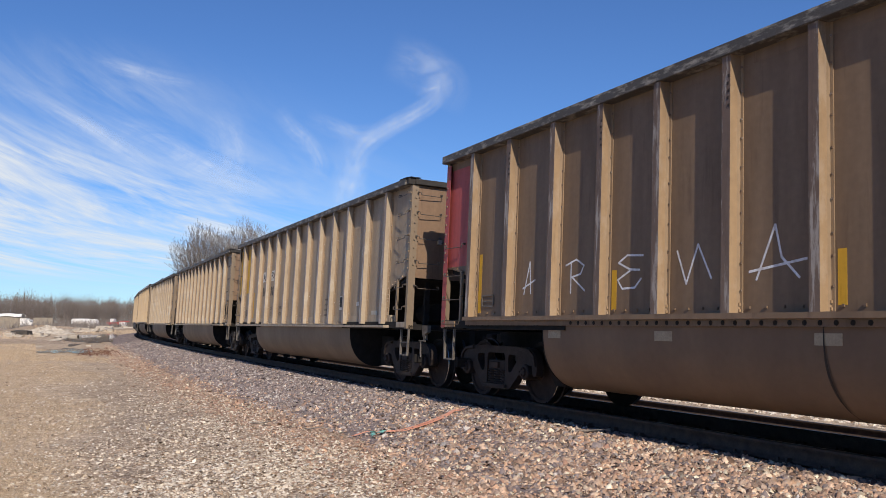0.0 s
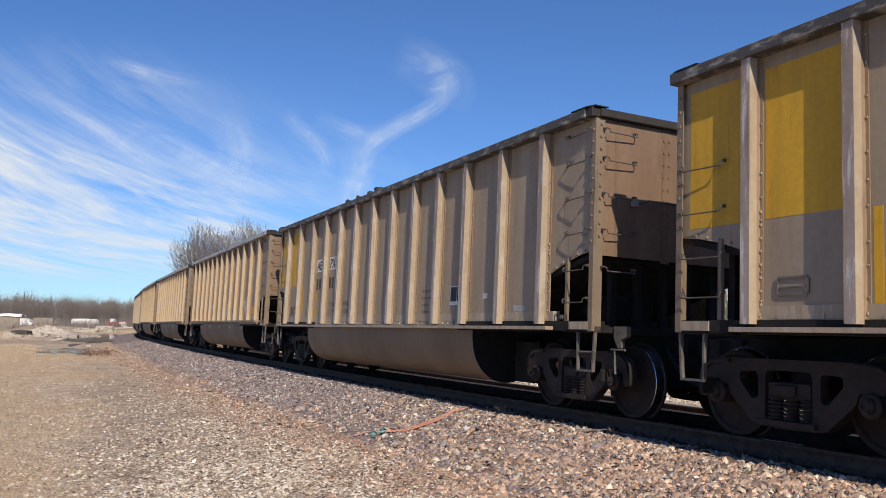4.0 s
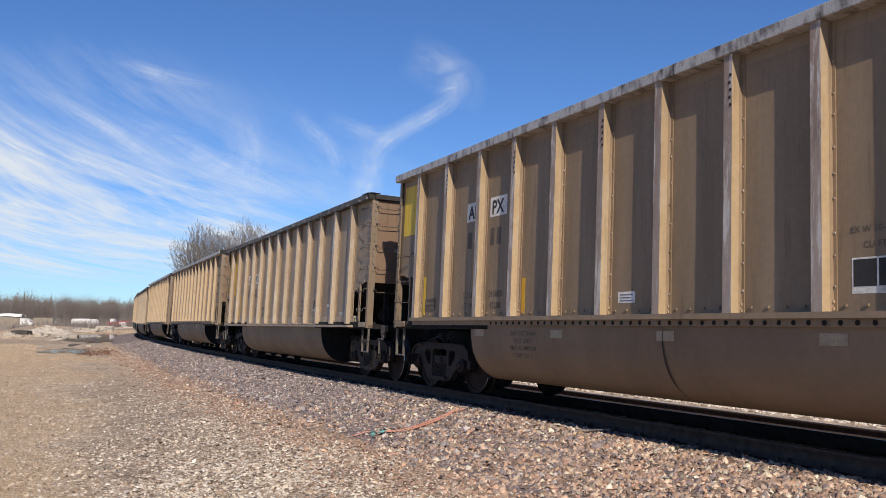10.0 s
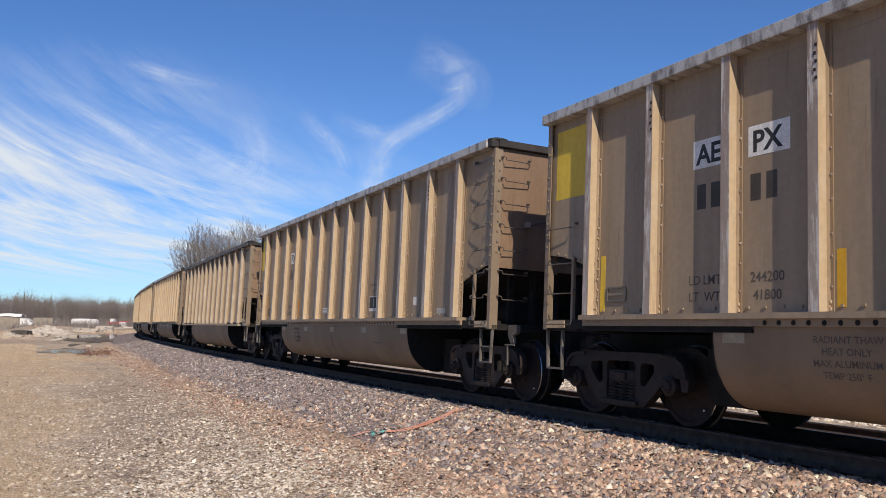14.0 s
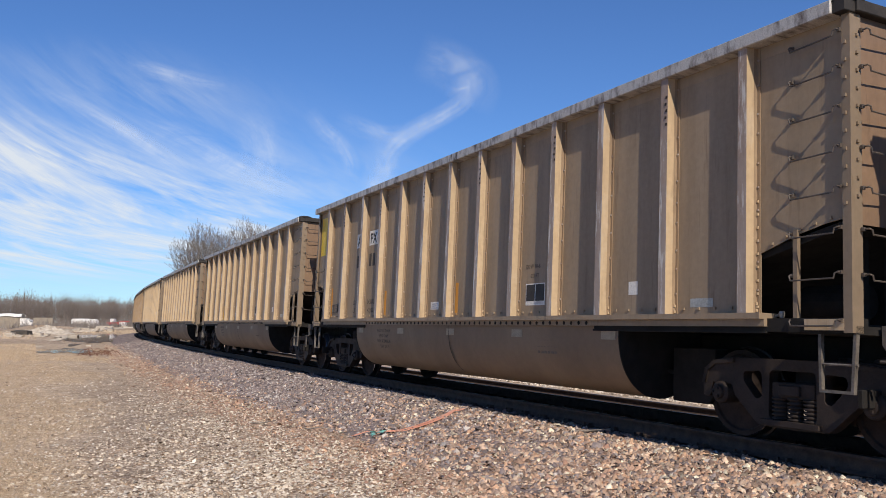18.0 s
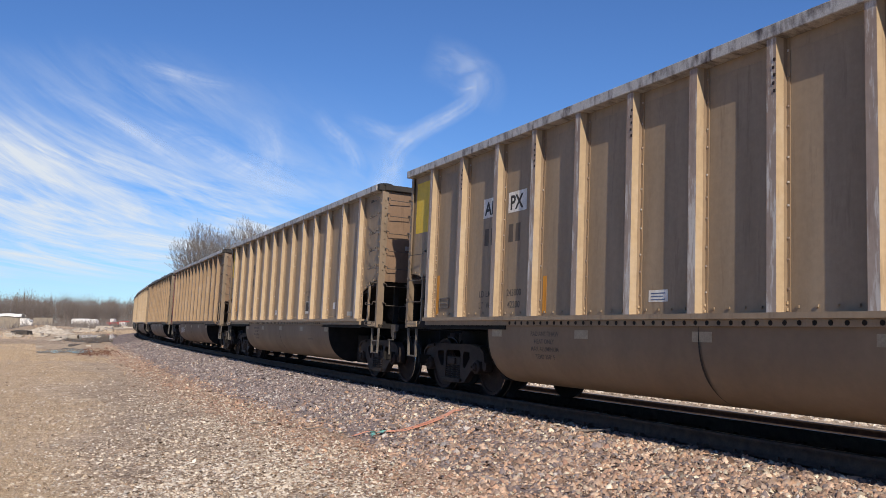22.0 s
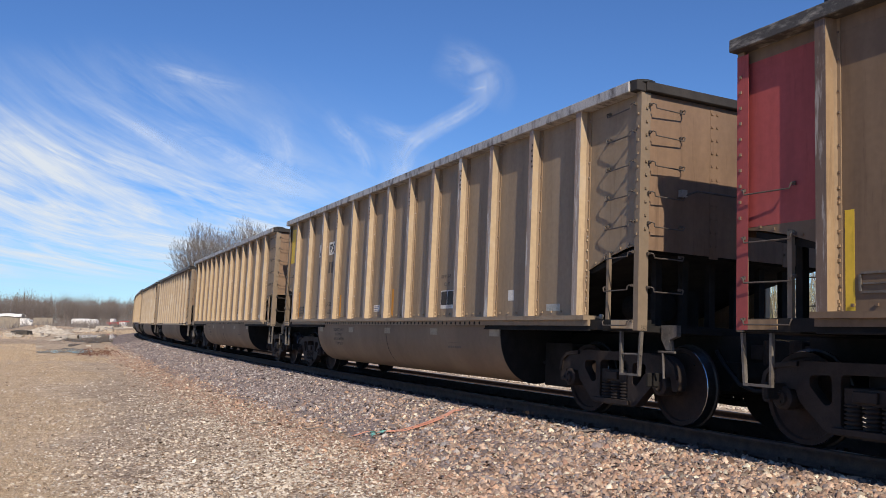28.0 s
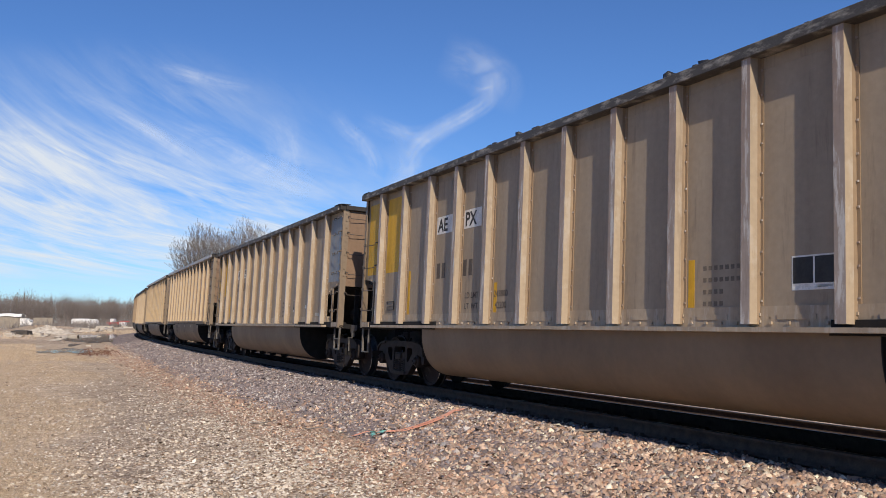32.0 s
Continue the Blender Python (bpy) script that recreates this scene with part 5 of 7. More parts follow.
for i in (0, 16):
    for o in CARS[i][0].children:
        if o.name.split(".")[0] in ("top_chord",):
            o.material_slots[0].link = "OBJECT"
            o.material_slots[0].material = CHORD_SOOT
for x0, x1, z0 in ((5.40, 5.75, 1.62), (3.3, 3.75, 1.62), (-0.6, 0.0, 1.62)):
    plate(CARS[10][0], "orange_patch", ORANGE, x0, x1, z0, z0 + 0.12)
plate(CARS[20][0], "blue_patch", BLUE, -HALF + 0.16, -6.33, 2.1, 3.6, SKIN, "faded blue-grey paint")


# ------------------------------------------------------------------ loose stones, gravel and grass
def scatter(name, x, y, z, size, mat, label, category, flat=0.7):
    """Many angular stones in one mesh: a broken base of four corners under a short crooked ridge."""
    n = len(x)
    shape = np.array([(-1, -0.8, 0), (1, -0.8, 0), (1, 0.8, 0), (-1, 0.8, 0), (-0.45, 0.0, 1.0), (0.45, 0.0, 1.0)], float)
    v = (shape[None] + rng.uniform(-0.42, 0.42, (n, 6, 3)) * np.array([1, 1, 0.8])) * size[:, None, None] * np.array([1, 1, flat * 1.2]) * rng.uniform(0.7, 1.3, (n, 1, 3))
    ang, tip = rng.uniform(0, math.tau, n), rng.normal(0, 0.42, n)
    c, s, ct, st = np.cos(ang)[:, None], np.sin(ang)[:, None], np.cos(tip)[:, None], np.sin(tip)[:, None]
    vx, vz = v[..., 0] * ct - v[..., 2] * st, v[..., 0] * st + v[..., 2] * ct
    vy = v[..., 1]
    out = np.stack([vx * c - vy * s + x[:, None], vx * s + vy * c + y[:, None], vz + z[:, None]], -1).reshape(-1, 3)
    f = np.array([(0, 1, 5), (0, 5, 4), (1, 2, 5), (2, 3, 4), (2, 4, 5), (3, 0, 4)])
    faces = (f[None] + 6 * np.arange(n)[:, None, None]).reshape(-1, 3)
    ob = new(name, soup(name, out, faces, mat))
    return tagged(ob, label, category, kind="stuff")


def build_stones():
    # crushed stone on the shoulder beside the near rail
    n = 165000
    s = 2.5 + 70 * rng.random(n) ** 2.2
    w = rng.uniform(0.90, 4.4, n)
    edge = 3.35 + 0.30 * np.sin(s * 0.7) + 0.25 * np.sin(s * 1.9 + 1)
    keep = rng.random(n) < np.clip((edge - w) / 0.7 + 0.5, 0.03, 1.0)
    s, w = s[keep], w[keep]
    x, y = at_many(s, w)
    z = np.maximum(bed_z(w), GROUND_Z + relief(x, y))
    size = (0.009 + 0.0225 * rng.random(len(s)) ** 1.5) * np.where(rng.random(len(s)) < 0.10, 1.5, 1.0) * (1 + np.clip(s - 14, 0, 60) / 75)
    # the share of grey and mauve stones grows along the track
    dusty = rng.random(len(s)) < np.clip((s - 9) / 12, 0.1, 0.95) * np.clip((3.9 - w) / 0.8, 0, 1)
    for pick, stone, label in ((~dusty, STONE, "loose angular tan, pink and brown ballast stones"), (dusty, GREY_STONE, "grey and mauve ballast stones")):
        scatter("ballast_stones", x[pick], y[pick], (z - size * 0.1)[pick], size[pick], stone, label, "ballast", 0.85)
    # reddish stones and dirt spilt down the foot of the shoulder
    n = 24000
    s = 2.5 + 55 * rng.random(n) ** 2.0
    w = 3.95 + 0.50 * rng.standard_normal(n)
    keep = w > 2.9
    s, w = s[keep], w[keep]
    x, y = at_many(s, w)
    z = np.maximum(bed_z(w), GROUND_Z + relief(x, y))
    size = (0.008 + 0.018 * rng.random(len(s)) ** 1.7) * (1 + np.clip(s - 14, 0, 60) / 75)
    scatter("ballast_stones", x, y, z - size * 0.1, size, RED_STONE, "reddish stones spilt along the ballast foot", "ballast", 0.7)
    # the same between the rails, across to the second track and beyond it
    n = 42000
    s, w = 4 + 38 * rng.random(n), rng.uniform(-13.0, 0.9, n)
    x, y = at_many(s, w)
    size = rng.uniform(0.016, 0.034, n) * np.where(w < -7.5, 1.6, 0.9)
    z = np.where(w > -9.4, bed_z(w), GROUND_Z - 0.68 + relief(x, y))
    # the train's shade is put into the darker stone between the rails
    near = w > -2.2
    for pick, stone, label in ((near, GREY_STONE, "darker grey stones between the rails"), (~near, PEBBLE, "loose pale stones round and beyond the second track")):
        scatter("ballast_stones", x[pick], y[pick], z[pick], size[pick], stone, label, "ballast")
    # pale gravel on the open ground
    n = 430000
    y = 6.5 + 42 * rng.random(n) ** 2.0
    x = rng.uniform(-0.60, 0.36, n) * y - 0.3
    ss, ww = beside(x, y)
    patch = 0.7 * np.sin(x * 0.8 + 1.0) * np.sin(y * 0.45 + 0.6) + 0.5 * np.sin(x * 1.9 - y * 0.8) + 0.6 * np.sin(x * 4.1 + y * 1.3) * np.sin(y * 2.3 - x * 1.7)
    left = np.clip((x / y + 0.44 + 0.012 * np.sin(y * 0.7) + 0.012 * np.sin(y * 1.9 + x * 1.3)) / 0.18, 0.30, 1)        # fades out towards the grass
    keep = (ww > 3.7) & (rng.random(n) < np.clip(0.42 + 0.30 * patch, 0.14, 1) * left * np.clip(1.5 - y / 30, 0.25, 1))
    x, y = x[keep], y[keep]
    size = (0.0065 + 0.019 * rng.random(len(x)) ** 2.3) * (1 + np.clip(y - 12, 0, 50) / 45)
    scatter("gravel", x, y, GROUND_Z + relief(x, y) - size * 0.05, size, PEBBLE, "pale tan gravel trodden into dry soil", "gravel", 0.55)


def build_grass():
    n = 150000
    y = 6.3 + 46 * rng.random(n) ** 1.9
    x = rng.uniform(-0.60, 0.05, n) * y
    x = np.where(rng.random(n) < 0.55, rng.uniform(-0.60, -0.40, n) * y, x)
    ss, ww = beside(x, y)
    tuft = np.sin(x * 1.7) * np.sin(y * 1.1 + 0.5) + np.sin(x * 0.43 + 0.7 * y)
    ragged = -x / y - 0.012 * np.sin(y * 0.7) - 0.012 * np.sin(y * 1.9 + x * 1.3)
    keep = (ww > 4.2) & (rng.random(n) < np.clip((ragged - 0.41) / 0.12 + 0.20 + 0.26 * tuft, 0.02, 1))
    x, y = x[keep], y[keep]
    n = len(x)
    h, a, lean = rng.uniform(0.015, 0.075, n) * (1 + y / 60), rng.uniform(0, math.tau, n), rng.normal(0, 1.0, (n, 2))
    z = GROUND_Z + relief(x, y) - 0.005
    wd = 0.0022 * (1 + y / 12)
    dx, dy = np.cos(a) * wd, np.sin(a) * wd
    v = np.stack([np.stack([x - dx, y - dy, z], -1), np.stack([x + dx, y + dy, z], -1), np.stack([x + lean[:, 0] * h, y + lean[:, 1] * h, z + h * 0.6], -1)], 1).reshape(-1, 3)
    ob = new("dry_grass", soup("dry_grass", v, np.arange(3 * n).reshape(-1, 3), STRAW))
    tagged(ob, "short dead tan grass on the bare ground", "grass", kind="stuff")


build_stones()
build_grass()


# ------------------------------------------------------------------ litter beside the track
def hugging(x, y):
    xs, ys = np.array([x]), np.array([y])
    s, w = beside(xs, ys)
    return max(float(bed_z(w)[0]) if w[0] < 4.3 else -9, GROUND_Z + float(relief(xs, ys)[0]))


def build_strap():
    path = [(0.34, 13.11), (0.19, 13.06), (0.01, 12.73), (-0.2, 12.42), (-0.4, 12.14), (-0.6, 12.1), (-0.84, 12.12), (-1.09, 12.2), (-1.28, 12.05)]
    path2 = [(0.30, 13.02), (0.17, 12.93), (0.03, 12.62), (-0.17, 12.31), (-0.38, 12.05), (-0.55, 12.0), (-0.8, 12.06)]
    bm = bmesh.new()
    for p in (path, path2):
        rows = []
        for i, (x, y) in enumerate(p):
            a, b = p[max(i - 1, 0)], p[min(i + 1, len(p) - 1)]
            t = Vector((b[0] - a[0], b[1] - a[1], 0)).normalized()
            n = Vector((-t.y, t.x, 0)) * 0.026
            z = hugging(x, y) + 0.03 + 0.010 * math.sin(i * 2.1)
            rows.append([bm.verts.new(Vector((x, y, z + d)) + n * e) for e, d in ((-1, 0), (1, 0.004), (1, 0.012), (-1, 0.008))])
        for r, q in zip(rows, rows[1:]):
            for k in range(4):
                bm.faces.new((r[k], r[(k + 1) % 4], q[(k + 1) % 4], q[k]))
        bm.faces.new(rows[0])
        bm.faces.new(rows[-1][::-1])
    tagged(part("strap", bm, STRAP), "faded orange webbing strap lying on the ballast", "strap")
    bm = bmesh.new()
    for k in range(9):
        r = random.Random(k)
        x, y = -0.92 + r.uniform(-0.09, 0.09), 11.95 + r.uniform(-0.12, 0.12)
        z = hugging(x, y) + 0.03
        v = [bm.verts.new((x + r.uniform(-0.07, 0.07), y + r.uniform(-0.09, 0.09), z + r.uniform(0, 0.05))) for _ in range(4)]
        bm.faces.new(v)
    tagged(part("plastic_scrap", bm, TEAL), "crumpled teal plastic scrap on the gravel", "litter")


def build_iron_pile():
    r = random.Random(4)
    bm = bmesh.new()
    for k in range(22):
        x, y = -17.5 + r.uniform(-0.7, 0.6), 42.0 + r.uniform(-0.8, 0.8)
        a, span, hgt = r.uniform(-0.8, 0.8), r.uniform(0.3, 0.9), r.uniform(0.03, 0.36)
        pts = [(x + math.cos(a) * span * u, y + math.sin(a) * span * u + 0.1 * math.sin(3 * u), GROUND_Z + 0.06 + hgt * math.sin(math.pi * max(u, 0)) ** 0.7) for u in np.linspace(0, 1, 9)]
        rod(bm, pts, r.uniform(0.010, 0.02), 5)
    tagged(part("scrap_iron_heap", bm, REBAR), "tangled heap of bent rusty iron bars", "scrap heap")
    bm = bmesh.new()
    for k in range(12):
        x, y = -17.4 + r.uniform(-1.0, 1.4), 57 + r.uniform(-1, 1)
        a = r.uniform(0, 3)
        rod(bm, [(x, y, GROUND_Z + 0.05), (x + math.cos(a) * 0.5, y, GROUND_Z + r.uniform(0.1, 0.35)), (x + math.cos(a) * 1.1, y + 0.2, GROUND_Z + 0.05)], 0.035, 5)
    tagged(part("scrap_iron_heap", bm, REBAR), "small scatter of rusty iron bars", "scrap heap")


def build_weed(x, y, h, seed):
    r = random.Random(seed)
    bm = bmesh.new()
    z = hugging(x, y)
    for k in range(7):
        a, l = r.uniform(0, 6.28), r.uniform(0.5, 1) * h
        tip = Vector((math.cos(a) * l * 0.5, math.sin(a) * l * 0.5, l))
        rod(bm, [(x, y, z - 0.01), Vector((x, y, z)) + tip * 0.5 + Vector((0, 0, 0.1 * l)), Vector((x, y, z)) + tip], [0.006, 0.005, 0.002], 4)
    tagged(part("dead_weed", bm, STRAW), "sparse dead weed in dry gravel", "weed", group="dead weeds")


def build_twig(x, y, a, length, seed):
    r = random.Random(seed)
    bm = bmesh.new()
    pts = [(x + math.cos(a) * length * u + r.uniform(-0.02, 0.02), y + math.sin(a) * length * u, hugging(x, y) + 0.035 + r.uniform(0, 0.03)) for u in (0, 0.3, 0.6, 1)]
    rod(bm, pts, [0.012, 0.011, 0.009, 0.005], 5)
    tagged(part("twig", bm, TWIGS), "dark dead twig on gravel", "twig", group="twigs")


def build_puddle(cx, cy, rx, ry, seed, label):
    r = random.Random(seed)
    bm = bmesh.new()
    ring = []
    ph = [r.uniform(0, 6) for _ in range(4)]
    for k in range(120):
        a = math.tau * k / 120
        q = 1 + 0.12 * math.sin(2 * a + ph[0]) + 0.16 * math.sin(3 * a + ph[1]) + 0.13 * math.sin(7 * a + ph[2]) + 0.07 * math.sin(13 * a + ph[3]) + 0.04 * math.sin(23 * a + ph[0]) + r.uniform(-0.02, 0.02)
        dy = ry * q * math.sin(a)
        ring.append(bm.verts.new((cx + rx * q * math.cos(a) + dy * cx / cy * 0.93, cy + dy, GROUND_Z + 0.022)))
    bm.faces.new(ring)
    tagged(part("water", bm, WATER), label, "puddle", kind="structure")


build_strap()
build_iron_pile()
for x, y, h, sd in ((-4.4, 12.6, 0.16, 1), (-10.2, 27.0, 0.20, 2)):
    build_weed(x, y, h, sd)
for x, y, a, ln, sd in ((-2.95, 13.1, 0.9, 0.45, 1), (-2.1, 12.6, 0.2, 0.35, 2), (-9.6, 27.2, 0.1, 0.7, 3), (1.6, 10.4, 0.1, 0.4, 4), (2.6, 11.1, 0.5, 0.35, 5)):
    build_twig(x, y, a, ln, sd)
build_puddle(-22.4, 50.0, 1.35, 4.4, 3, "shallow brown puddle in the yard")
build_puddle(-40.5, 96.0, 3.6, 30.0, 8, "long wet puddle reflecting the sky")


# ------------------------------------------------------------------ the yard in the distance
def boulder(bm, x, y, z, sx, sy, sz, r):
    c = [Vector((x + a * sx * r.uniform(0.6, 1.1), y + b * sy * r.uniform(0.6, 1.1), z + d * sz * r.uniform(0.7, 1.1))) for a in (-0.5, 0.5) for b in (-0.5, 0.5) for d in (0, 1)]
    v = [bm.verts.new(p) for p in c]
    for q in ((0, 1, 3, 2), (4, 6, 7, 5), (0, 4, 5, 1), (2, 3, 7, 6), (0, 2, 6, 4), (1, 5, 7, 3)):
        bm.faces.new([v[i] for i in q])


def build_mound(x, y, rx, ry, h, seed, mat, label, name="spoil_mound"):
    r = np.random.default_rng(seed)
    k, m = 28, 9
    verts, faces = [(x, y, GROUND_Z + h)], []
    ph = r.uniform(0, 6, 3)
    for j in range(1, m + 1):
        for i in range(k):
            a, f = math.tau * i / k, j / m
            q = 1 + 0.2 * math.sin(2 * a + ph[0]) + 0.12 * math.sin(5 * a + ph[1])
            verts.append((x + rx * q * f * math.cos(a), y + ry * q * f * math.sin(a), GROUND_Z - 0.1 + (h + 0.1) * (1 - f) ** 0.8 * (0.8 + 0.35 * r.random())))
    bm = bmesh.new()
    vs = [bm.verts.new(p) for p in verts]
    for i in range(k):
        bm.faces.new((vs[0], vs[1 + i], vs[1 + (i + 1) % k]))
        for j in range(m - 1):
            bm.faces.new((vs[1 + j * k + i], vs[1 + (j + 1) * k + i], vs[1 + (j + 1) * k + (i + 1) % k], vs[1 + j * k + (i + 1) % k]))
    tagged(part(name, bm, mat), label, "mound", group="spoil mounds")


def build_rubble(x, y, w, d, n, size, seed, label, mat=CONCRETE):
    r = random.Random(seed)
    heap = new("rubble_heap")
    tagged(heap, label, "rubble", group="rubble heaps")
    for k in range(n):
        bm = bmesh.new()
        s = size * r.uniform(0.4, 1.2)
        boulder(bm, x + r.uniform(-w, w), y + r.uniform(-d, d), GROUND_Z - 0.05, s * r.uniform(0.8, 2.4), s, s * r.uniform(0.2, 0.55), r)
        part("slab", bm, mat, heap)


def build_yard():
    # low block wall with a white sheet over the top
    wall = new("block_wall")
    tagged(wall, "low tan block wall with white sheet along its top", "wall")
    bm = bmesh.new()
    for k in range(14):
        for j in range(4):
            box(bm, -192 + k * 3.0, -189.05 + k * 3.0, 298, 300, GROUND_Z + j * 1.15, GROUND_Z + 1.12 + j * 1.15)
    part("block_course", bm, WALL, wall)
    bm = bmesh.new()
    rows = []
    for k in range(43):
        x = -192 + k
        sag = 0.12 * math.sin(k * 0.9) + 0.10 * math.sin(k * 0.37 + 1)
        rows.append([bm.verts.new((x, y, z)) for y, z in ((297.6, 3.55 + sag), (297.7, 4.30), (299.0, 4.62 + sag), (300.5, 4.30), (300.6, 3.6))])
    for p, q in zip(rows, rows[1:]):
        for j in range(4):
            bm.faces.new((p[j], q[j], q[j + 1], p[j + 1]))
    part("cover_sheet", bm, TARP, wall, "white weather sheet", smooth=True)
    truck = new("parked_truck")
    tagged(truck, "small white truck parked at the end of a wall", "truck")
    for nm, mt, poly in (("body", TARP, [(-148.6, 0.5), (-148.6, 2.9), (-146.4, 2.9), (-146.4, 0.5)]), ("cab", TARP, [(-146.3, 0.4), (-146.3, 2.5), (-145.3, 2.5), (-144.8, 1.6), (-143.9, 1.4), (-143.9, 0.4)]),
                         ("windscreen", DARK_BLOCK, [(-145.25, 2.35), (-144.8, 1.62), (-144.95, 1.62), (-145.4, 2.35)])):
        bm = bmesh.new()
        prism(bm, poly, 293.9 if nm == "windscreen" else 294.0, 296.2)
        part(nm, bm, mt, truck)
    for x in (-147.8, -144.6):
        bm = bmesh.new()
        lathe(bm, [(293.85, 0.40), (293.9, 0.48), (294.2, 0.48), (294.25, 0.40)], 14, "y", (x, 0, GROUND_Z + 0.48))
        part("wheel", bm, BLACK, truck)
    trailer = new("tank_trailer")
    tagged(trailer, "white tank trailer parked in the yard", "trailer")
    bm = bmesh.new()
    lathe(bm, [(-128.8, 0.3), (-128.5, 0.85), (-128.1, 1.05), (-122.5, 1.05), (-122.1, 0.85), (-121.8, 0.3)], 18, "x", (0, 290, 1.75))
    part("tank", bm, TARP, trailer, smooth=True)
    bm = bmesh.new()
    box(bm, -128.6, -122.0, 289.4, 290.6, 0.45, 0.75)
    for x in (-127.6, -123.0):
        box(bm, x - 0.15, x + 0.15, 289.5, 290.5, 0.7, 1.0)
    part("chassis", bm, DARK_BLOCK, trailer)
    for x in (-127.4, -126.3, -122.9):
        bm = bmesh.new()
        lathe(bm, [(288.85, 0.42), (288.9, 0.5), (289.2, 0.5), (289.25, 0.42)], 14, "y", (x, 0, GROUND_Z + 0.5))
        part("wheel", bm, BLACK, trailer)
    bm = bmesh.new()
    x, y, rx, rz, h = -118.6, 284, 1.7, 1.4, 2.6
    prism(bm, [(x - rx, GROUND_Z), (x - rx, h * 0.55), (x - rx * 0.5, h * 0.95), (x + rx * 0.45, h), (x + rx * 0.9, h * 0.6), (x + rx, GROUND_Z)], y - rz, y + rz)
    tagged(part("covered_load", bm, TARP, bevel=0.15), "low load under a white weather sheet", "covered load")
    low = new("low_block_wall")
    tagged(low, "low tan wall of stacked blocks in the yard", "wall")
    for k in range(3):
        for j in range(3):
            bm = bmesh.new()
            box(bm, -142 + k * 2.25, -139.78 + k * 2.25, 290, 291.2, GROUND_Z + j * 1.2, GROUND_Z + 1.17 + j * 1.2)
            part("block", bm, WALL, low)
    # a red and white loader far off beside the line
    loader = new("loader")
    tagged(loader, "red and white yard machine parked far off", "loader")
    for nm, mt, bx in (("cab", TARP, (-104.3, -103.1, 262, 264, 1.5, 2.6)), ("body", RED, (-105.5, -101.5, 262, 264, 0.75, 1.5)), ("boom", RED, (-101.6, -98.5, 262.6, 263.4, 1.5, 1.9)), ("counterweight", TARP, (-101.4, -99.5, 262, 264, 0.3, 1.5))):
        bm = bmesh.new()
        box(bm, *bx)
        part(nm, bm, mt, loader, bevel=0.08)
    for x in (-105.5, -101.0):
        bm = bmesh.new()
        lathe(bm, [(261.7, 0.6), (262.1, 0.7), (264.0, 0.7), (264.3, 0.6)], 16, "y", (x, 0, 0.2))
        part("wheel", bm, BLACK, loader)
    build_mound(-83, 172, 9, 7, 1.2, 1, PALE_DIRT, "pale bulldozed spoil mound")
    build_mound(-58.5, 124, 3.4, 3.0, 1.35, 2, CONCRETE, "whitish crushed concrete mound")
    build_mound(-64, 138, 6, 5, 0.5, 6, SOIL, "low tan spoil mound")
    build_mound(-99, 215, 10, 8, 0.9, 3, SOIL, "low dry earth bank with dead grass", "earth_bank")
    build_mound(-126, 262, 12, 6, 1.2, 4, SOIL, "dry earth bank with dead grass", "earth_bank")
    build_mound(-68, 190, 10, 5, 0.8, 5, PALE_DIRT, "pale bank of loose spoil")
    build_mound(-40, 70, 14, 4, 0.45, 7, SOIL, "low hummock of dead grass", "earth_bank")
    build_rubble(-59.0, 118, 1.0, 0.6, 4, 1.5, 1, "dark grey broken concrete blocks", DARK_BLOCK)
    build_rubble(-55.5, 112, 2.4, 1.5, 9, 0.9, 2, "broken concrete slabs in dead grass")
    build_rubble(-72, 160, 8, 6, 26, 1.2, 3, "pale broken concrete scattered on soil")
    build_rubble(-78, 210, 12, 8, 30, 1.6, 4, "whitish rubble along the far yard")
    build_rubble(-48, 100, 6, 4, 14, 0.6, 5, "small concrete lumps in the grass")
    build_rubble(-100, 240, 18, 8, 30, 1.8, 7, "far off white rubble")
    build_rubble(-33, 60, 8, 6, 16, 0.3, 8, "small stones in dead grass")


build_yard()


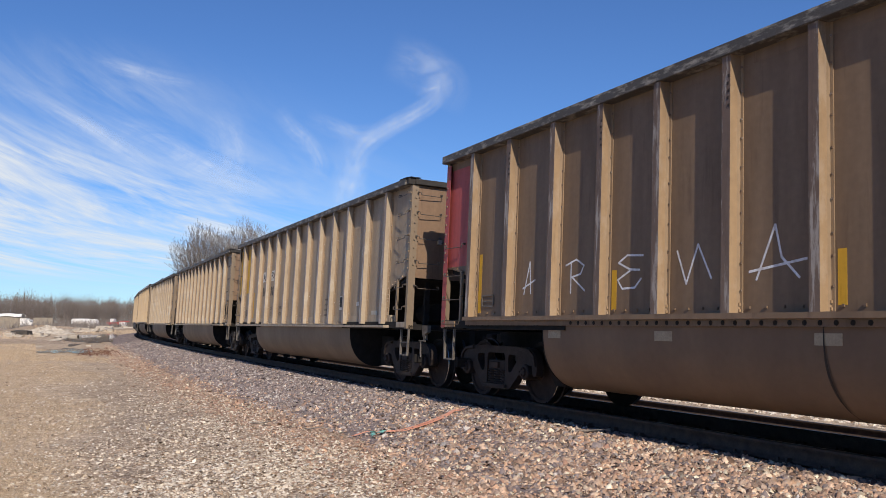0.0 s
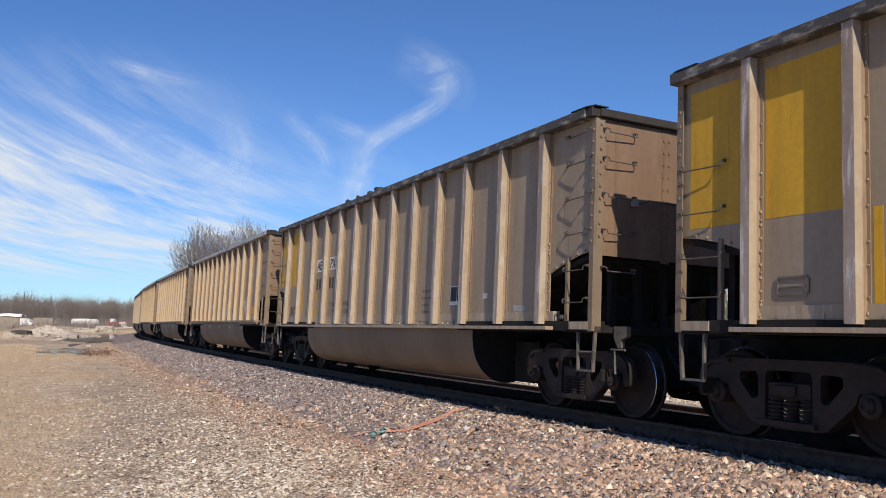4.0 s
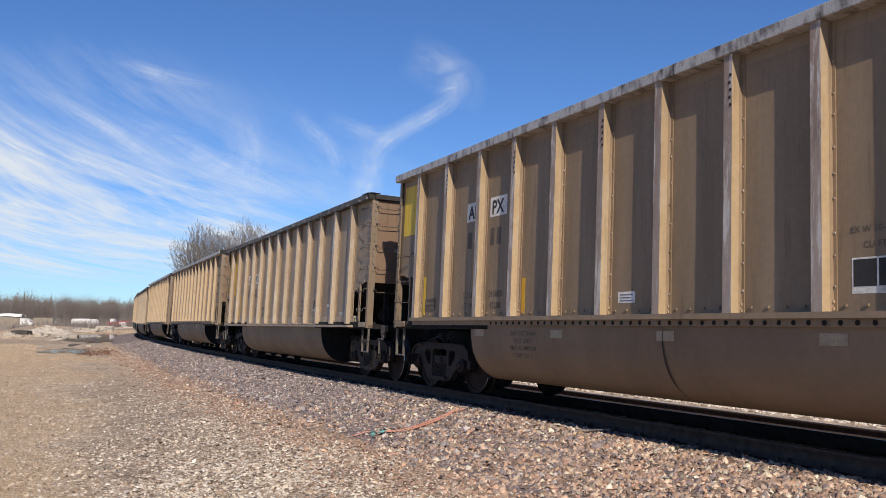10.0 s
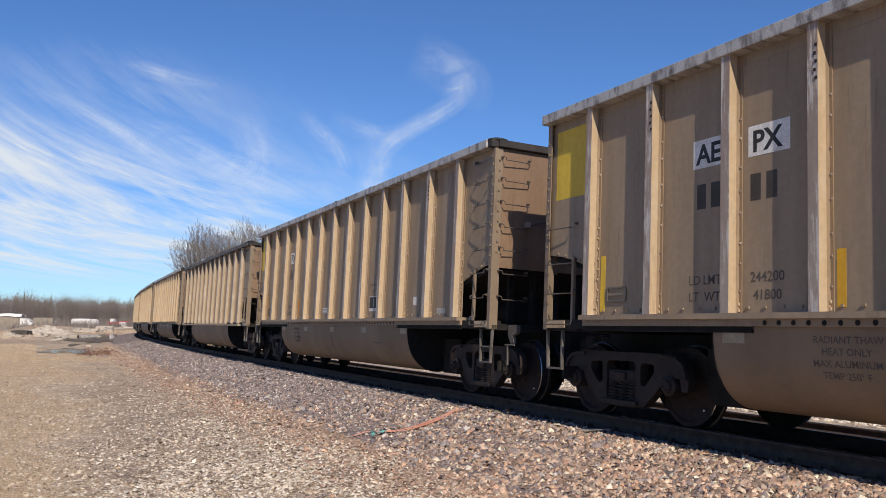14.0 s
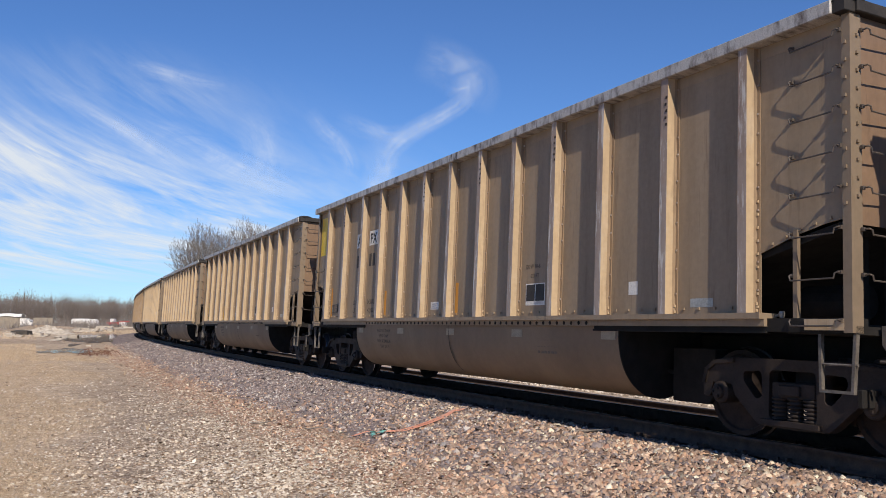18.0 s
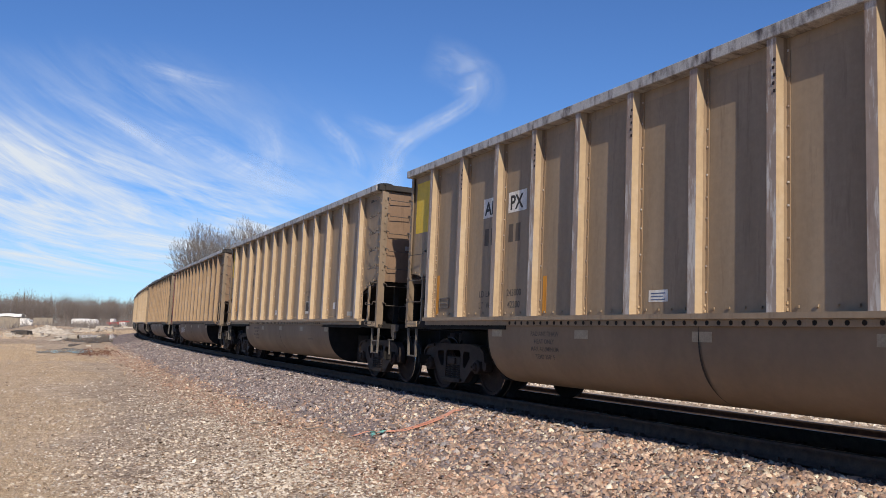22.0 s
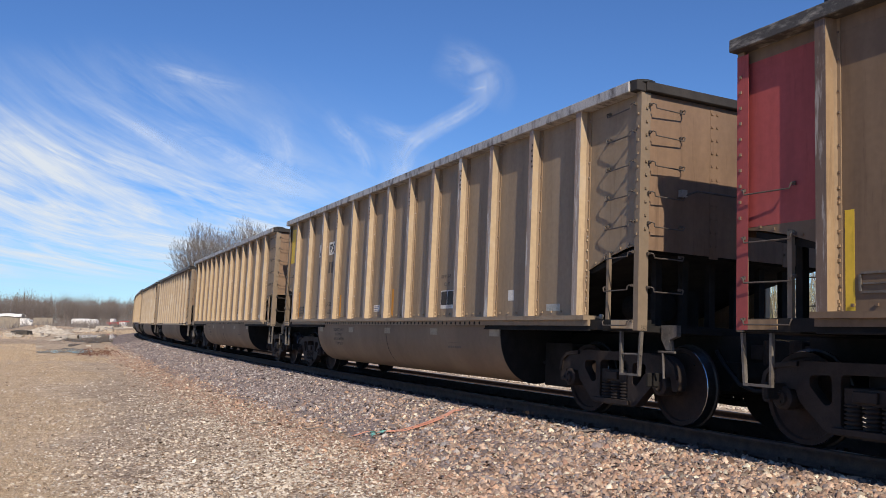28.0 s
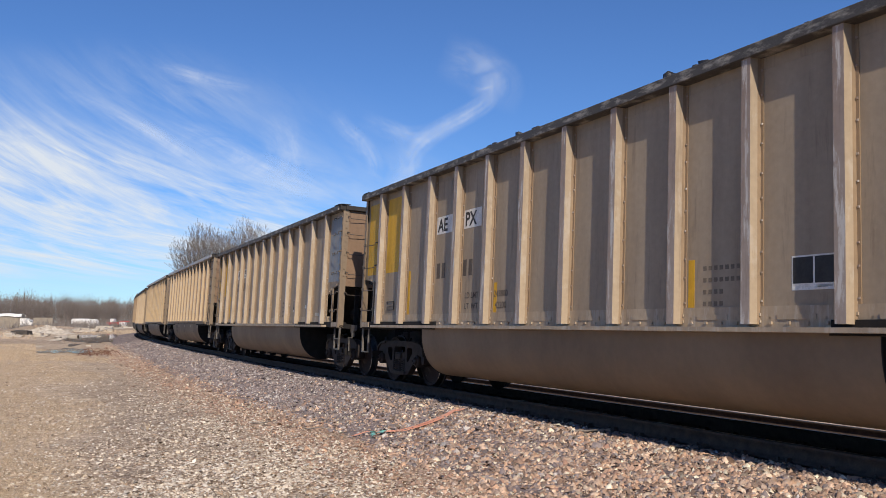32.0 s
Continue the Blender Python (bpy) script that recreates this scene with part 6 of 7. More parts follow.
# ------------------------------------------------------------------ bare trees
def tree_mesh(seed, height, levels, spread=0.55, trunk=0.022, upward=0.35, gnarl=0.13, twig=0.006):
    """Trunk and limbs, each limb forking into thinner ones; returns two meshes: wood and fine twigs."""
    r = random.Random(seed)
    wood, fine = bmesh.new(), ([], [])

    def grow(p, d, length, rad, level):
        pts, rads = [p.copy()], [rad]
        k = 4 if level < 3 else 3
        for j in range(k):
            d = (d + Vector((r.gauss(0, gnarl), r.gauss(0, gnarl), r.gauss(0, gnarl) + 0.04 * upward))).normalized()
            p = p + d * (length / k)
            pts.append(p.copy())
            rads.append(rad * (1 - 0.42 * (j + 1) / k))
        if level < 3:
            rod(wood, pts, rads, 7 if level == 0 else 5)
        else:
            v, f = fine
            for a, b, ra, rb in zip(pts, pts[1:], rads, rads[1:]):
                t = (b - a).normalized()
                u = t.orthogonal().normalized()
                w = t.cross(u)
                n0 = len(v)
                for q, rr in ((a, ra), (b, rb)):
                    v.extend(q + (u * math.cos(c) + w * math.sin(c)) * rr for c in (0, 2.09, 4.19))
                f.extend((n0 + c, n0 + (c + 1) % 3, n0 + 3 + (c + 1) % 3, n0 + 3 + c) for c in range(3))
        if level < levels:
            n = r.choice((4, 4, 5)) if level < 2 else r.choice((2, 3, 3, 4))
            for j in range(n):
                f0 = 1.0 if j == 0 else r.uniform(0.35, 0.95)
                i = min(int(f0 * (len(pts) - 1)), len(pts) - 2)
                q = pts[i].lerp(pts[i + 1], f0 * (len(pts) - 1) - i)
                a = r.uniform(0, math.tau)
                u = d.orthogonal().normalized()
                side = (Matrix.Rotation(a, 3, d) @ u) * spread * r.uniform(0.7, 1.35)
                nd = (d * 0.8 + side + Vector((0, 0, upward * 0.5))).normalized()
                grow(q, nd, length * r.uniform(0.58, 0.80), max(rads[i] * r.uniform(0.5, 0.68), twig), level + 1)

    grow(Vector((0, 0, -0.3)), Vector((0, 0, 1)), height * 0.30, height * trunk, 0)
    wood_me = finish(wood, "tree_wood", BARK, True)
    fine_me = soup("tree_twigs", [tuple(p) for p in fine[0]], fine[1], TWIGS)
    return wood_me, fine_me


def crown_tree(seed, width, height, count, lift=0.60):
    """A broad bare tree: every twig tip in a rounded crown is joined to the nearest limb that leads to it."""
    r = np.random.default_rng(seed)
    p = r.normal(0, 1, (count, 3))
    p /= np.linalg.norm(p, axis=1)[:, None]
    p *= (r.uniform(0.12, 1, count) ** 0.42)[:, None] * (0.88 + 0.12 * np.sin(p[:, 0] * 7 + p[:, 2] * 5 + seed) + 0.06 * r.normal(0, 1, count))[:, None]
    p = p * np.array([width / 2, width / 2, height * (1 - lift)]) + np.array([0, 0, height * lift])
    root = np.array([0, 0, height * 0.16])
    p = p[np.argsort(np.linalg.norm(p - root, axis=1))]
    room = count * 14
    pos, run, up = np.zeros((room, 3)), np.zeros(room), np.zeros(room, int)
    pos[0], pos[1], run[1], up[1] = (0, 0, -0.3), root, 0.0, 0
    n = 2
    for q in p:
        d = np.linalg.norm(pos[1:n] - q, axis=1)
        k = int(np.argmin(d + 0.52 * run[1:n] + 0.5 * np.maximum(pos[1:n, 2] - q[2], 0))) + 1
        steps = min(max(int(d[k - 1] / 0.45), 1), 12)
        a, side = pos[k].copy(), r.normal(0, 0.04, 3) * d[k - 1]
        last = k
        for m in range(1, steps + 1):
            t = m / steps
            pos[n] = a + (q - a) * t + (side + np.array([0, 0, 0.05 * d[k - 1]])) * math.sin(math.pi * t) + r.normal(0, 0.012, 3)
            run[n], up[n] = run[last] + d[k - 1] / steps, last
            last = n
            n += 1
    tips = np.setdiff1d(np.arange(2, n), up[2:n])
    for i in np.repeat(tips, 2):
        if n < room:
            out = pos[i] - root
            out = out / np.linalg.norm(out) + r.normal(0, 0.55, 3) + np.array([0, 0, 0.25])
            pos[n], run[n], up[n] = pos[i] + out * r.uniform(0.18, 0.42), run[i], i
            n += 1
    load = np.ones(n)
    kids = np.zeros(n)
    for i in range(n - 1, 0, -1):
        if kids[i] == 0:
            load[i] = 1
        load[up[i]] += load[i] * 0.999 - (kids[up[i]] == 0)
        kids[up[i]] += 1
    rad = 0.0098 * np.maximum(load, 1) ** 0.37
    wood, fine = [], []
    for i in range(1, n):
        (wood if rad[i] > 0.03 else fine).append(i)
    meshes = []
    for name, ids, sides, mat in (("tree_wood", wood, 6, BARK), ("tree_twigs", fine, 3, TWIGS)):
        verts, faces = [], []
        for i in ids:
            a, b = Vector(pos[up[i]]), Vector(pos[i])
            t = (b - a).normalized()
            u = t.orthogonal().normalized()
            w = t.cross(u)
            n0 = len(verts)
            ra = min(rad[up[i]], rad[i] * 1.25) if up[i] else rad[i] * 1.3
            for c, rr in ((a, ra), (b, rad[i])):
                verts.extend(tuple(c + (u * math.cos(math.tau * k / sides) + w * math.sin(math.tau * k / sides)) * rr) for k in range(sides))
            faces.extend((n0 + k, n0 + (k + 1) % sides, n0 + sides + (k + 1) % sides, n0 + sides + k) for k in range(sides))
        meshes.append(soup(name, verts, faces, mat))
    return tuple(meshes)


TREES = [crown_tree(5, 9.8, 13.6, 9500), crown_tree(8, 7.4, 14.2, 5600), crown_tree(12, 6.5, 12.3, 2200), tree_mesh(43, 11, 5, 0.5, 0.018, 0.5, twig=0.008), tree_mesh(57, 10, 5, 0.6, 0.017, 0.35, twig=0.008)]


FAR_SIDE_Z = GROUND_Z - 0.68


def plant(k, x, y, scale, turn, label, z=GROUND_Z):
    tree = new("bare_tree")
    tree.matrix_basis = pose(x, y, z, 0, 0, turn) @ Matrix.Scale(scale, 4)
    tagged(tree, label, "tree", group="bare trees")
    part("trunk", TREES[k][0], None, tree)
    part("crown", TREES[k][1], None, tree, "leafless grey-brown twigs")


plant(0, -28.2, 100.0, 1.0, 40, "broad leafless tree behind the train")
plant(1, -24.0, 102.5, 1.02, 160, "rounded leafless tree behind the train")
plant(2, -21.0, 105.0, 1.02, 250, "smaller leafless tree behind the train")
for k, x, y, sc, tn in ((3, 13, 30, 0.62, 20), (4, 19, 26, 0.66, 80), (3, 9, 40, 0.68, 140), (4, 24, 22, 0.6, 200), (3, 17, 36, 0.7, 260), (4, 28, 31, 0.8, 300), (3, 33, 20, 0.7, 15), (4, 5, 50, 0.7, 95), (3, 22, 44, 0.75, 170), (4, 38, 28, 0.75, 230)):
    plant(k, x, y, sc, tn, "pale leafless tree beyond the second track", FAR_SIDE_Z)


def build_woods():
    """A far belt of leafless wood: stems under rounded crowns of fine twigs, with scrub along the foot."""
    r = np.random.default_rng(5)
    trees, twigs = 2100, 185
    x = r.uniform(-340, 130, trees)
    y = r.uniform(405, 500, trees) - 0.05 * x
    h = r.uniform(13.5, 18.5, trees) * (1 + 0.10 * np.sin(x * 0.045) + 0.07 * np.sin(x * 0.17 + 1)) * np.where(r.random(trees) < 0.05, 1.15, 1.0)
    wide = h * r.uniform(0.20, 0.32, trees)

    def slivers(a, b, half):
        d = np.zeros_like(a)
        ang = r.normal(0, 0.5, len(a))
        d[:, 0], d[:, 1] = half * np.cos(ang), half * np.sin(ang)
        v = np.stack([a - d, a + d, b], 1).reshape(-1, 3)
        return v

    foot = np.stack([x, y, np.full(trees, GROUND_Z)], -1)
    top = foot + np.stack([r.normal(0, 0.8, trees), r.normal(0, 0.8, trees), h * 0.92], -1)
    stems = slivers(foot, top, r.uniform(0.10, 0.22, trees))
    k = np.repeat(np.arange(trees), twigs)
    n = len(k)
    u = r.normal(0, 1, (n, 3))
    u /= np.linalg.norm(u, axis=1)[:, None]
    q = r.uniform(0.1, 1, n) ** 0.5
    size = np.stack([wide, wide, h * 0.42], -1)[k]
    centre = foot[k] + np.stack([np.zeros(n), np.zeros(n), h[k] * 0.58], -1)
    tip = centre + u * q[:, None] * size
    back = np.stack([-u[:, 0] * 0.55, -u[:, 1] * 0.55, -0.75 - 0.6 * np.abs(u[:, 2])], -1) + r.normal(0, 0.28, (n, 3))
    start = tip + back * (h[k] * r.uniform(0.05, 0.13, n))[:, None]
    fine = slivers(start, tip, r.uniform(0.028, 0.066, n))
    m = 16000
    sx = r.uniform(-340, 130, m)
    low = np.stack([sx, r.uniform(394, 408, m) - 0.05 * sx, np.full(m, GROUND_Z)], -1)
    scrub = slivers(low, low + np.stack([r.normal(0, 1.2, m), r.normal(0, 0.5, m), r.uniform(1.0, 5.0, m)], -1), r.uniform(0.05, 0.16, m))
    verts = np.concatenate([stems, fine, scrub])
    ob = new("far_woods", soup("far_woods", verts, np.arange(len(verts)).reshape(-1, 3), WOODS))
    tagged(ob, "distant belt of leafless brown woodland", "woods", kind="stuff")


build_woods()


def build_brush(name, x0, x1, y0, y1, n, h0, h1, seed, mat, label, z=GROUND_Z, thick=1.0):
    r = np.random.default_rng(seed)
    verts, faces = [], []
    for i in range(n):
        x, y = r.uniform(x0, x1), r.uniform(y0, y1)
        if 40 < y < 132 and -0.485 < x / y < -0.375:      # not in the water
            continue
        h, a, ln = r.uniform(h0, h1), r.uniform(0, math.tau), r.normal(0, 0.35, 2)
        d = np.array([math.cos(a), math.sin(a), 0]) * 0.012 * thick * (1 + y / 40)
        p, q = np.array([x, y, z - 0.02]), np.array([x + ln[0] * h, y + ln[1] * h, z + h])
        n0 = len(verts)
        verts.extend([p - d, p + d, q])
        faces.append((n0, n0 + 1, n0 + 2))
    ob = new(name, soup(name, verts, faces, mat))
    tagged(ob, label, "brush", kind="stuff")


build_brush("yard_brush", -75, -20, 62, 190, 12000, 0.05, 0.30, 1, STRAW, "dead tan weeds across the yard")
build_brush("yard_weeds", -36, -15, 36, 66, 14000, 0.02, 0.11, 9, STRAW, "dead tan weeds round the puddles")
build_brush("thicket", -118, -92, 215, 262, 1600, 0.6, 3.2, 2, TWIGS, "leafless brown thicket in the yard")
build_brush("far_side_brush", 10, 46, 22, 60, 5000, 0.4, 1.8, 3, STRAW, "pale dead brush beyond the second track", FAR_SIDE_Z)


build_brush("far_side_thicket", 14, 62, 36, 64, 9000, 2.0, 6.5, 4, BRUSH, "olive and tan brush beyond the second track", FAR_SIDE_Z, 3.0)
build_brush("far_side_reeds", 14, 60, 28, 56, 6000, 0.8, 3.6, 6, STRAW, "tall pale reeds beyond the second track", FAR_SIDE_Z, 2.0)


def build_pole(x, y, h):
    bm = bmesh.new()
    rod(bm, [(x, y, GROUND_Z), (x, y, h)], [0.18, 0.12], 8)
    box(bm, x - 1.1, x + 1.1, y - 0.07, y + 0.07, h - 0.9, h - 0.72)
    tagged(part("utility_pole", bm, BARK), "thin timber utility pole by the woods", "utility pole", group="utility poles")


build_pole(-198, 388, 15.5)
build_pole(-194.5, 388, 16.0)


# ------------------------------------------------------------------ clouds
def cloud_material(name, strength):
    m = bpy.data.materials.new(name)
    m.use_nodes = True
    n, l = links(m)
    n.remove(n["Principled BSDF"])
    uv = n.new("ShaderNodeTexCoord")
    sep = n.new("ShaderNodeSeparateXYZ")
    l.new(uv.outputs["UV"], sep.inputs[0])

    def math_node(op, a, b=None):
        k = n.new("ShaderNodeMath")
        k.operation = op
        for i, v in enumerate((a, b)):
            if v is None:
                continue
            if isinstance(v, (int, float)):
                k.inputs[i].default_value = v
            else:
                l.new(v, k.inputs[i])
        return k.outputs[0]

    def hump(v):            # 0 at both edges, 1 in the middle
        q = math_node("MULTIPLY", math_node("MULTIPLY", v, math_node("SUBTRACT", 1.0, v)), 4.0)
        return math_node("POWER", math_node("MAXIMUM", q, 0.0), 1.6)

    gen = n.new("ShaderNodeMapping")
    gen.inputs["Scale"].default_value = (0.0075, 0.0075, 0.011)
    l.new(uv.outputs["Object"], gen.inputs["Vector"])
    n1 = n.new("ShaderNodeTexNoise")
    n1.inputs["Scale"].default_value, n1.inputs["Detail"].default_value, n1.inputs["Roughness"].default_value, n1.inputs["Distortion"].default_value = 1.0, 10, 0.66, 1.6
    l.new(gen.outputs[0], n1.inputs["Vector"])
    st = n.new("ShaderNodeMapping")
    st.inputs["Scale"].default_value = (3.0, 5.0, 1)
    l.new(uv.outputs["UV"], st.inputs["Vector"])
    n2 = n.new("ShaderNodeTexNoise")
    n2.inputs["Scale"].default_value, n2.inputs["Detail"].default_value, n2.inputs["Roughness"].default_value, n2.inputs["Distortion"].default_value = 1.0, 6, 0.6, 0.5
    l.new(st.outputs[0], n2.inputs["Vector"])
    r1, r2 = n.new("ShaderNodeMapRange"), n.new("ShaderNodeMapRange")
    for r, a, b, lo in ((r1, 0.36, 0.68, 0.0), (r2, 0.3, 0.72, 0.25)):
        r.inputs["From Min"].default_value, r.inputs["From Max"].default_value, r.inputs["To Min"].default_value = a, b, lo
    l.new(n1.outputs["Fac"], r1.inputs["Value"])
    l.new(n2.outputs["Fac"], r2.inputs["Value"])
    a = math_node("MULTIPLY", math_node("MULTIPLY", hump(sep.outputs[0]), hump(sep.outputs[1])), math_node("MULTIPLY", math_node("ADD", math_node("MULTIPLY", r1.outputs[0], 0.8), 0.2), r2.outputs[0]))
    a = math_node("MINIMUM", math_node("MULTIPLY", a, strength), 0.95)
    tr, em, mx = n.new("ShaderNodeBsdfTransparent"), n.new("ShaderNodeEmission"), n.new("ShaderNodeMixShader")
    em.inputs["Color"].default_value, em.inputs["Strength"].default_value = (0.93, 0.96, 1.0, 1), 0.93
    l.new(a, mx.inputs[0])
    l.new(tr.outputs[0], mx.inputs[1])
    l.new(em.outputs[0], mx.inputs[2])
    l.new(mx.outputs[0], n["Material Output"].inputs["Surface"])
    return m


CLOUDS = [cloud_material("thin_cirrus", 0.4), cloud_material("cirrus", 0.62), cloud_material("bright_cirrus", 0.85)]
FAR = 1500.0


def wisp(bank, pts, width, dense, depth):
    """A ribbon of cloud through directions given in thousandths (across, up) of the distance ahead."""
    p = [Vector((a / 1000, b / 1000)) for a, b in pts]
    fine = []
    for i in range(len(p) - 1):        # smooth the line
        p0, p1, p2, p3 = p[max(i - 1, 0)], p[i], p[i + 1], p[min(i + 2, len(p) - 1)]
        for t in np.linspace(0, 1, 7)[: 7 if i == len(p) - 2 else 6]:
            fine.append(0.5 * (2 * p1 + (p2 - p0) * t + (2 * p0 - 5 * p1 + 4 * p2 - p3) * t * t + (3 * p1 - p0 - 3 * p2 + p3) * t ** 3))
    bm = bmesh.new()
    layer = bm.loops.layers.uv.new("UVMap")
    rows = []
    for i, q in enumerate(fine):
        t = (fine[min(i + 1, len(fine) - 1)] - fine[max(i - 1, 0)]).normalized()
        n = Vector((-t.y, t.x)) * width / 2000
        row = []
        for k in range(5):
            c = q + n * (k / 2 - 1)
            row.append(bm.verts.new(Vector((c.x, 1, c.y)).normalized() * (FAR + depth)))
        rows.append(row)
    m = len(rows) - 1
    for i in range(m):
        for k in range(4):
            f = bm.faces.new((rows[i][k], rows[i + 1][k], rows[i + 1][k + 1], rows[i][k + 1]))
            for loop, (u, v) in zip(f.loops, ((i, k), (i + 1, k), (i + 1, k + 1), (i, k + 1))):
                loop[layer].uv = (u / m, v / 4)
    me = bpy.data.meshes.new("wisp")
    bm.to_mesh(me)
    bm.free()
    me.materials.append(CLOUDS[dense])
    me.shade_smooth()
    part("wisp", me, None, bank)


def sheet(bank):
    """The broad streaked sheet: the texture runs along the flow lines, which flatten towards the horizon."""
    aa, bb = np.linspace(-1100, 120, 70), np.linspace(25, 380, 40)
    bm = bmesh.new()
    flow, dens = bm.loops.layers.uv.new("UVMap"), bm.loops.layers.uv.new("thickness")
    grid = [[bm.verts.new(Vector((a / 1000, 1, b / 1000)).normalized() * (FAR + 300)) for b in bb] for a in aa]

    def thick(a, b):
        band = math.exp(-(((b + 0.32 * (a + 400) - 142) / 60) ** 2)) * (1 / (1 + math.exp((a + 250) / 45)))
        low = 0.8 * math.exp(-(((b - 88) / 40) ** 2)) * (1 / (1 + math.exp((a + 330) / 60)))
        veil = 0.35 * math.exp(-(((b - 150) / 60) ** 2)) * (1 / (1 + math.exp((a + 120) / 50)))
        high = 0.30 * math.exp(-(((b - 285 + 0.2 * (a + 400)) / 40) ** 2) - ((a + 420) / 150) ** 2)
        edge = min(1, (b - 25) / 40, (380 - b) / 40, (120 - a) / 60)
        return max(0.0, edge) * min(1.0, band + low + veil + high)

    for i in range(len(aa) - 1):
        for k in range(len(bb) - 1):
            f = bm.faces.new((grid[i][k], grid[i + 1][k], grid[i + 1][k + 1], grid[i][k + 1]))
            for loop, (p, q) in zip(f.loops, ((i, k), (i + 1, k), (i + 1, k + 1), (i, k + 1))):
                loop[flow].uv = (aa[p] / 1000, math.log(bb[q]) + 0.0024 * aa[p])
                loop[dens].uv = (thick(aa[p], bb[q]), 0)
    me = bpy.data.meshes.new("streaked_sheet")
    bm.to_mesh(me)
    bm.free()
    me.shade_smooth()
    m = bpy.data.materials.new("streaked_cirrus")
    m.use_nodes = True
    n, l = links(m)
    n.remove(n["Principled BSDF"])
    uv, th, sep = n.new("ShaderNodeUVMap"), n.new("ShaderNodeUVMap"), n.new("ShaderNodeSeparateXYZ")
    uv.uv_map, th.uv_map = "UVMap", "thickness"
    l.new(th.outputs[0], sep.inputs[0])
    total = None
    for scale, rough, warp, lo, hi, gain in (((3.6, 3.0, 1), 0.60, 1.6, 0.40, 0.72, 0.85), ((9.0, 9.0, 1), 0.62, 1.8, 0.42, 0.76, 0.34), ((2.4, 1.6, 1), 0.60, 1.2, 0.36, 0.70, 0.62)):
        mp, nz, mr, mu = n.new("ShaderNodeMapping"), n.new("ShaderNodeTexNoise"), n.new("ShaderNodeMapRange"), n.new("ShaderNodeMath")
        mp.inputs["Scale"].default_value = scale
        mp.inputs["Location"].default_value = (scale[0], 0.37 * scale[1], 0)
        l.new(uv.outputs[0], mp.inputs["Vector"])
        nz.inputs["Scale"].default_value, nz.inputs["Detail"].default_value, nz.inputs["Roughness"].default_value, nz.inputs["Distortion"].default_value = 1, 8, rough, warp
        l.new(mp.outputs[0], nz.inputs["Vector"])
        mr.inputs["From Min"].default_value, mr.inputs["From Max"].default_value, mr.inputs["To Max"].default_value = lo, hi, gain
        l.new(nz.outputs["Fac"], mr.inputs["Value"])
        if total is None:
            total = mr.outputs[0]
        else:
            mu.operation = "ADD"
            l.new(total, mu.inputs[0])
            l.new(mr.outputs[0], mu.inputs[1])
            total = mu.outputs[0]
    al, cl = n.new("ShaderNodeMath"), n.new("ShaderNodeMath")
    al.operation, cl.operation = "MULTIPLY", "MINIMUM"
    cl.inputs[1].default_value = 0.92
    l.new(total, al.inputs[0])
    l.new(sep.outputs[0], al.inputs[1])
    l.new(al.outputs[0], cl.inputs[0])
    tr, em, mx = n.new("ShaderNodeBsdfTransparent"), n.new("ShaderNodeEmission"), n.new("ShaderNodeMixShader")
    em.inputs["Color"].default_value, em.inputs["Strength"].default_value = (0.90, 0.95, 1.0, 1), 0.85
    l.new(cl.outputs[0], mx.inputs[0])
    l.new(tr.outputs[0], mx.inputs[1])
    l.new(em.outputs[0], mx.inputs[2])
    l.new(mx.outputs[0], n["Material Output"].inputs["Surface"])
    me.materials.append(m)
    part("streaked_sheet", me, None, bank)


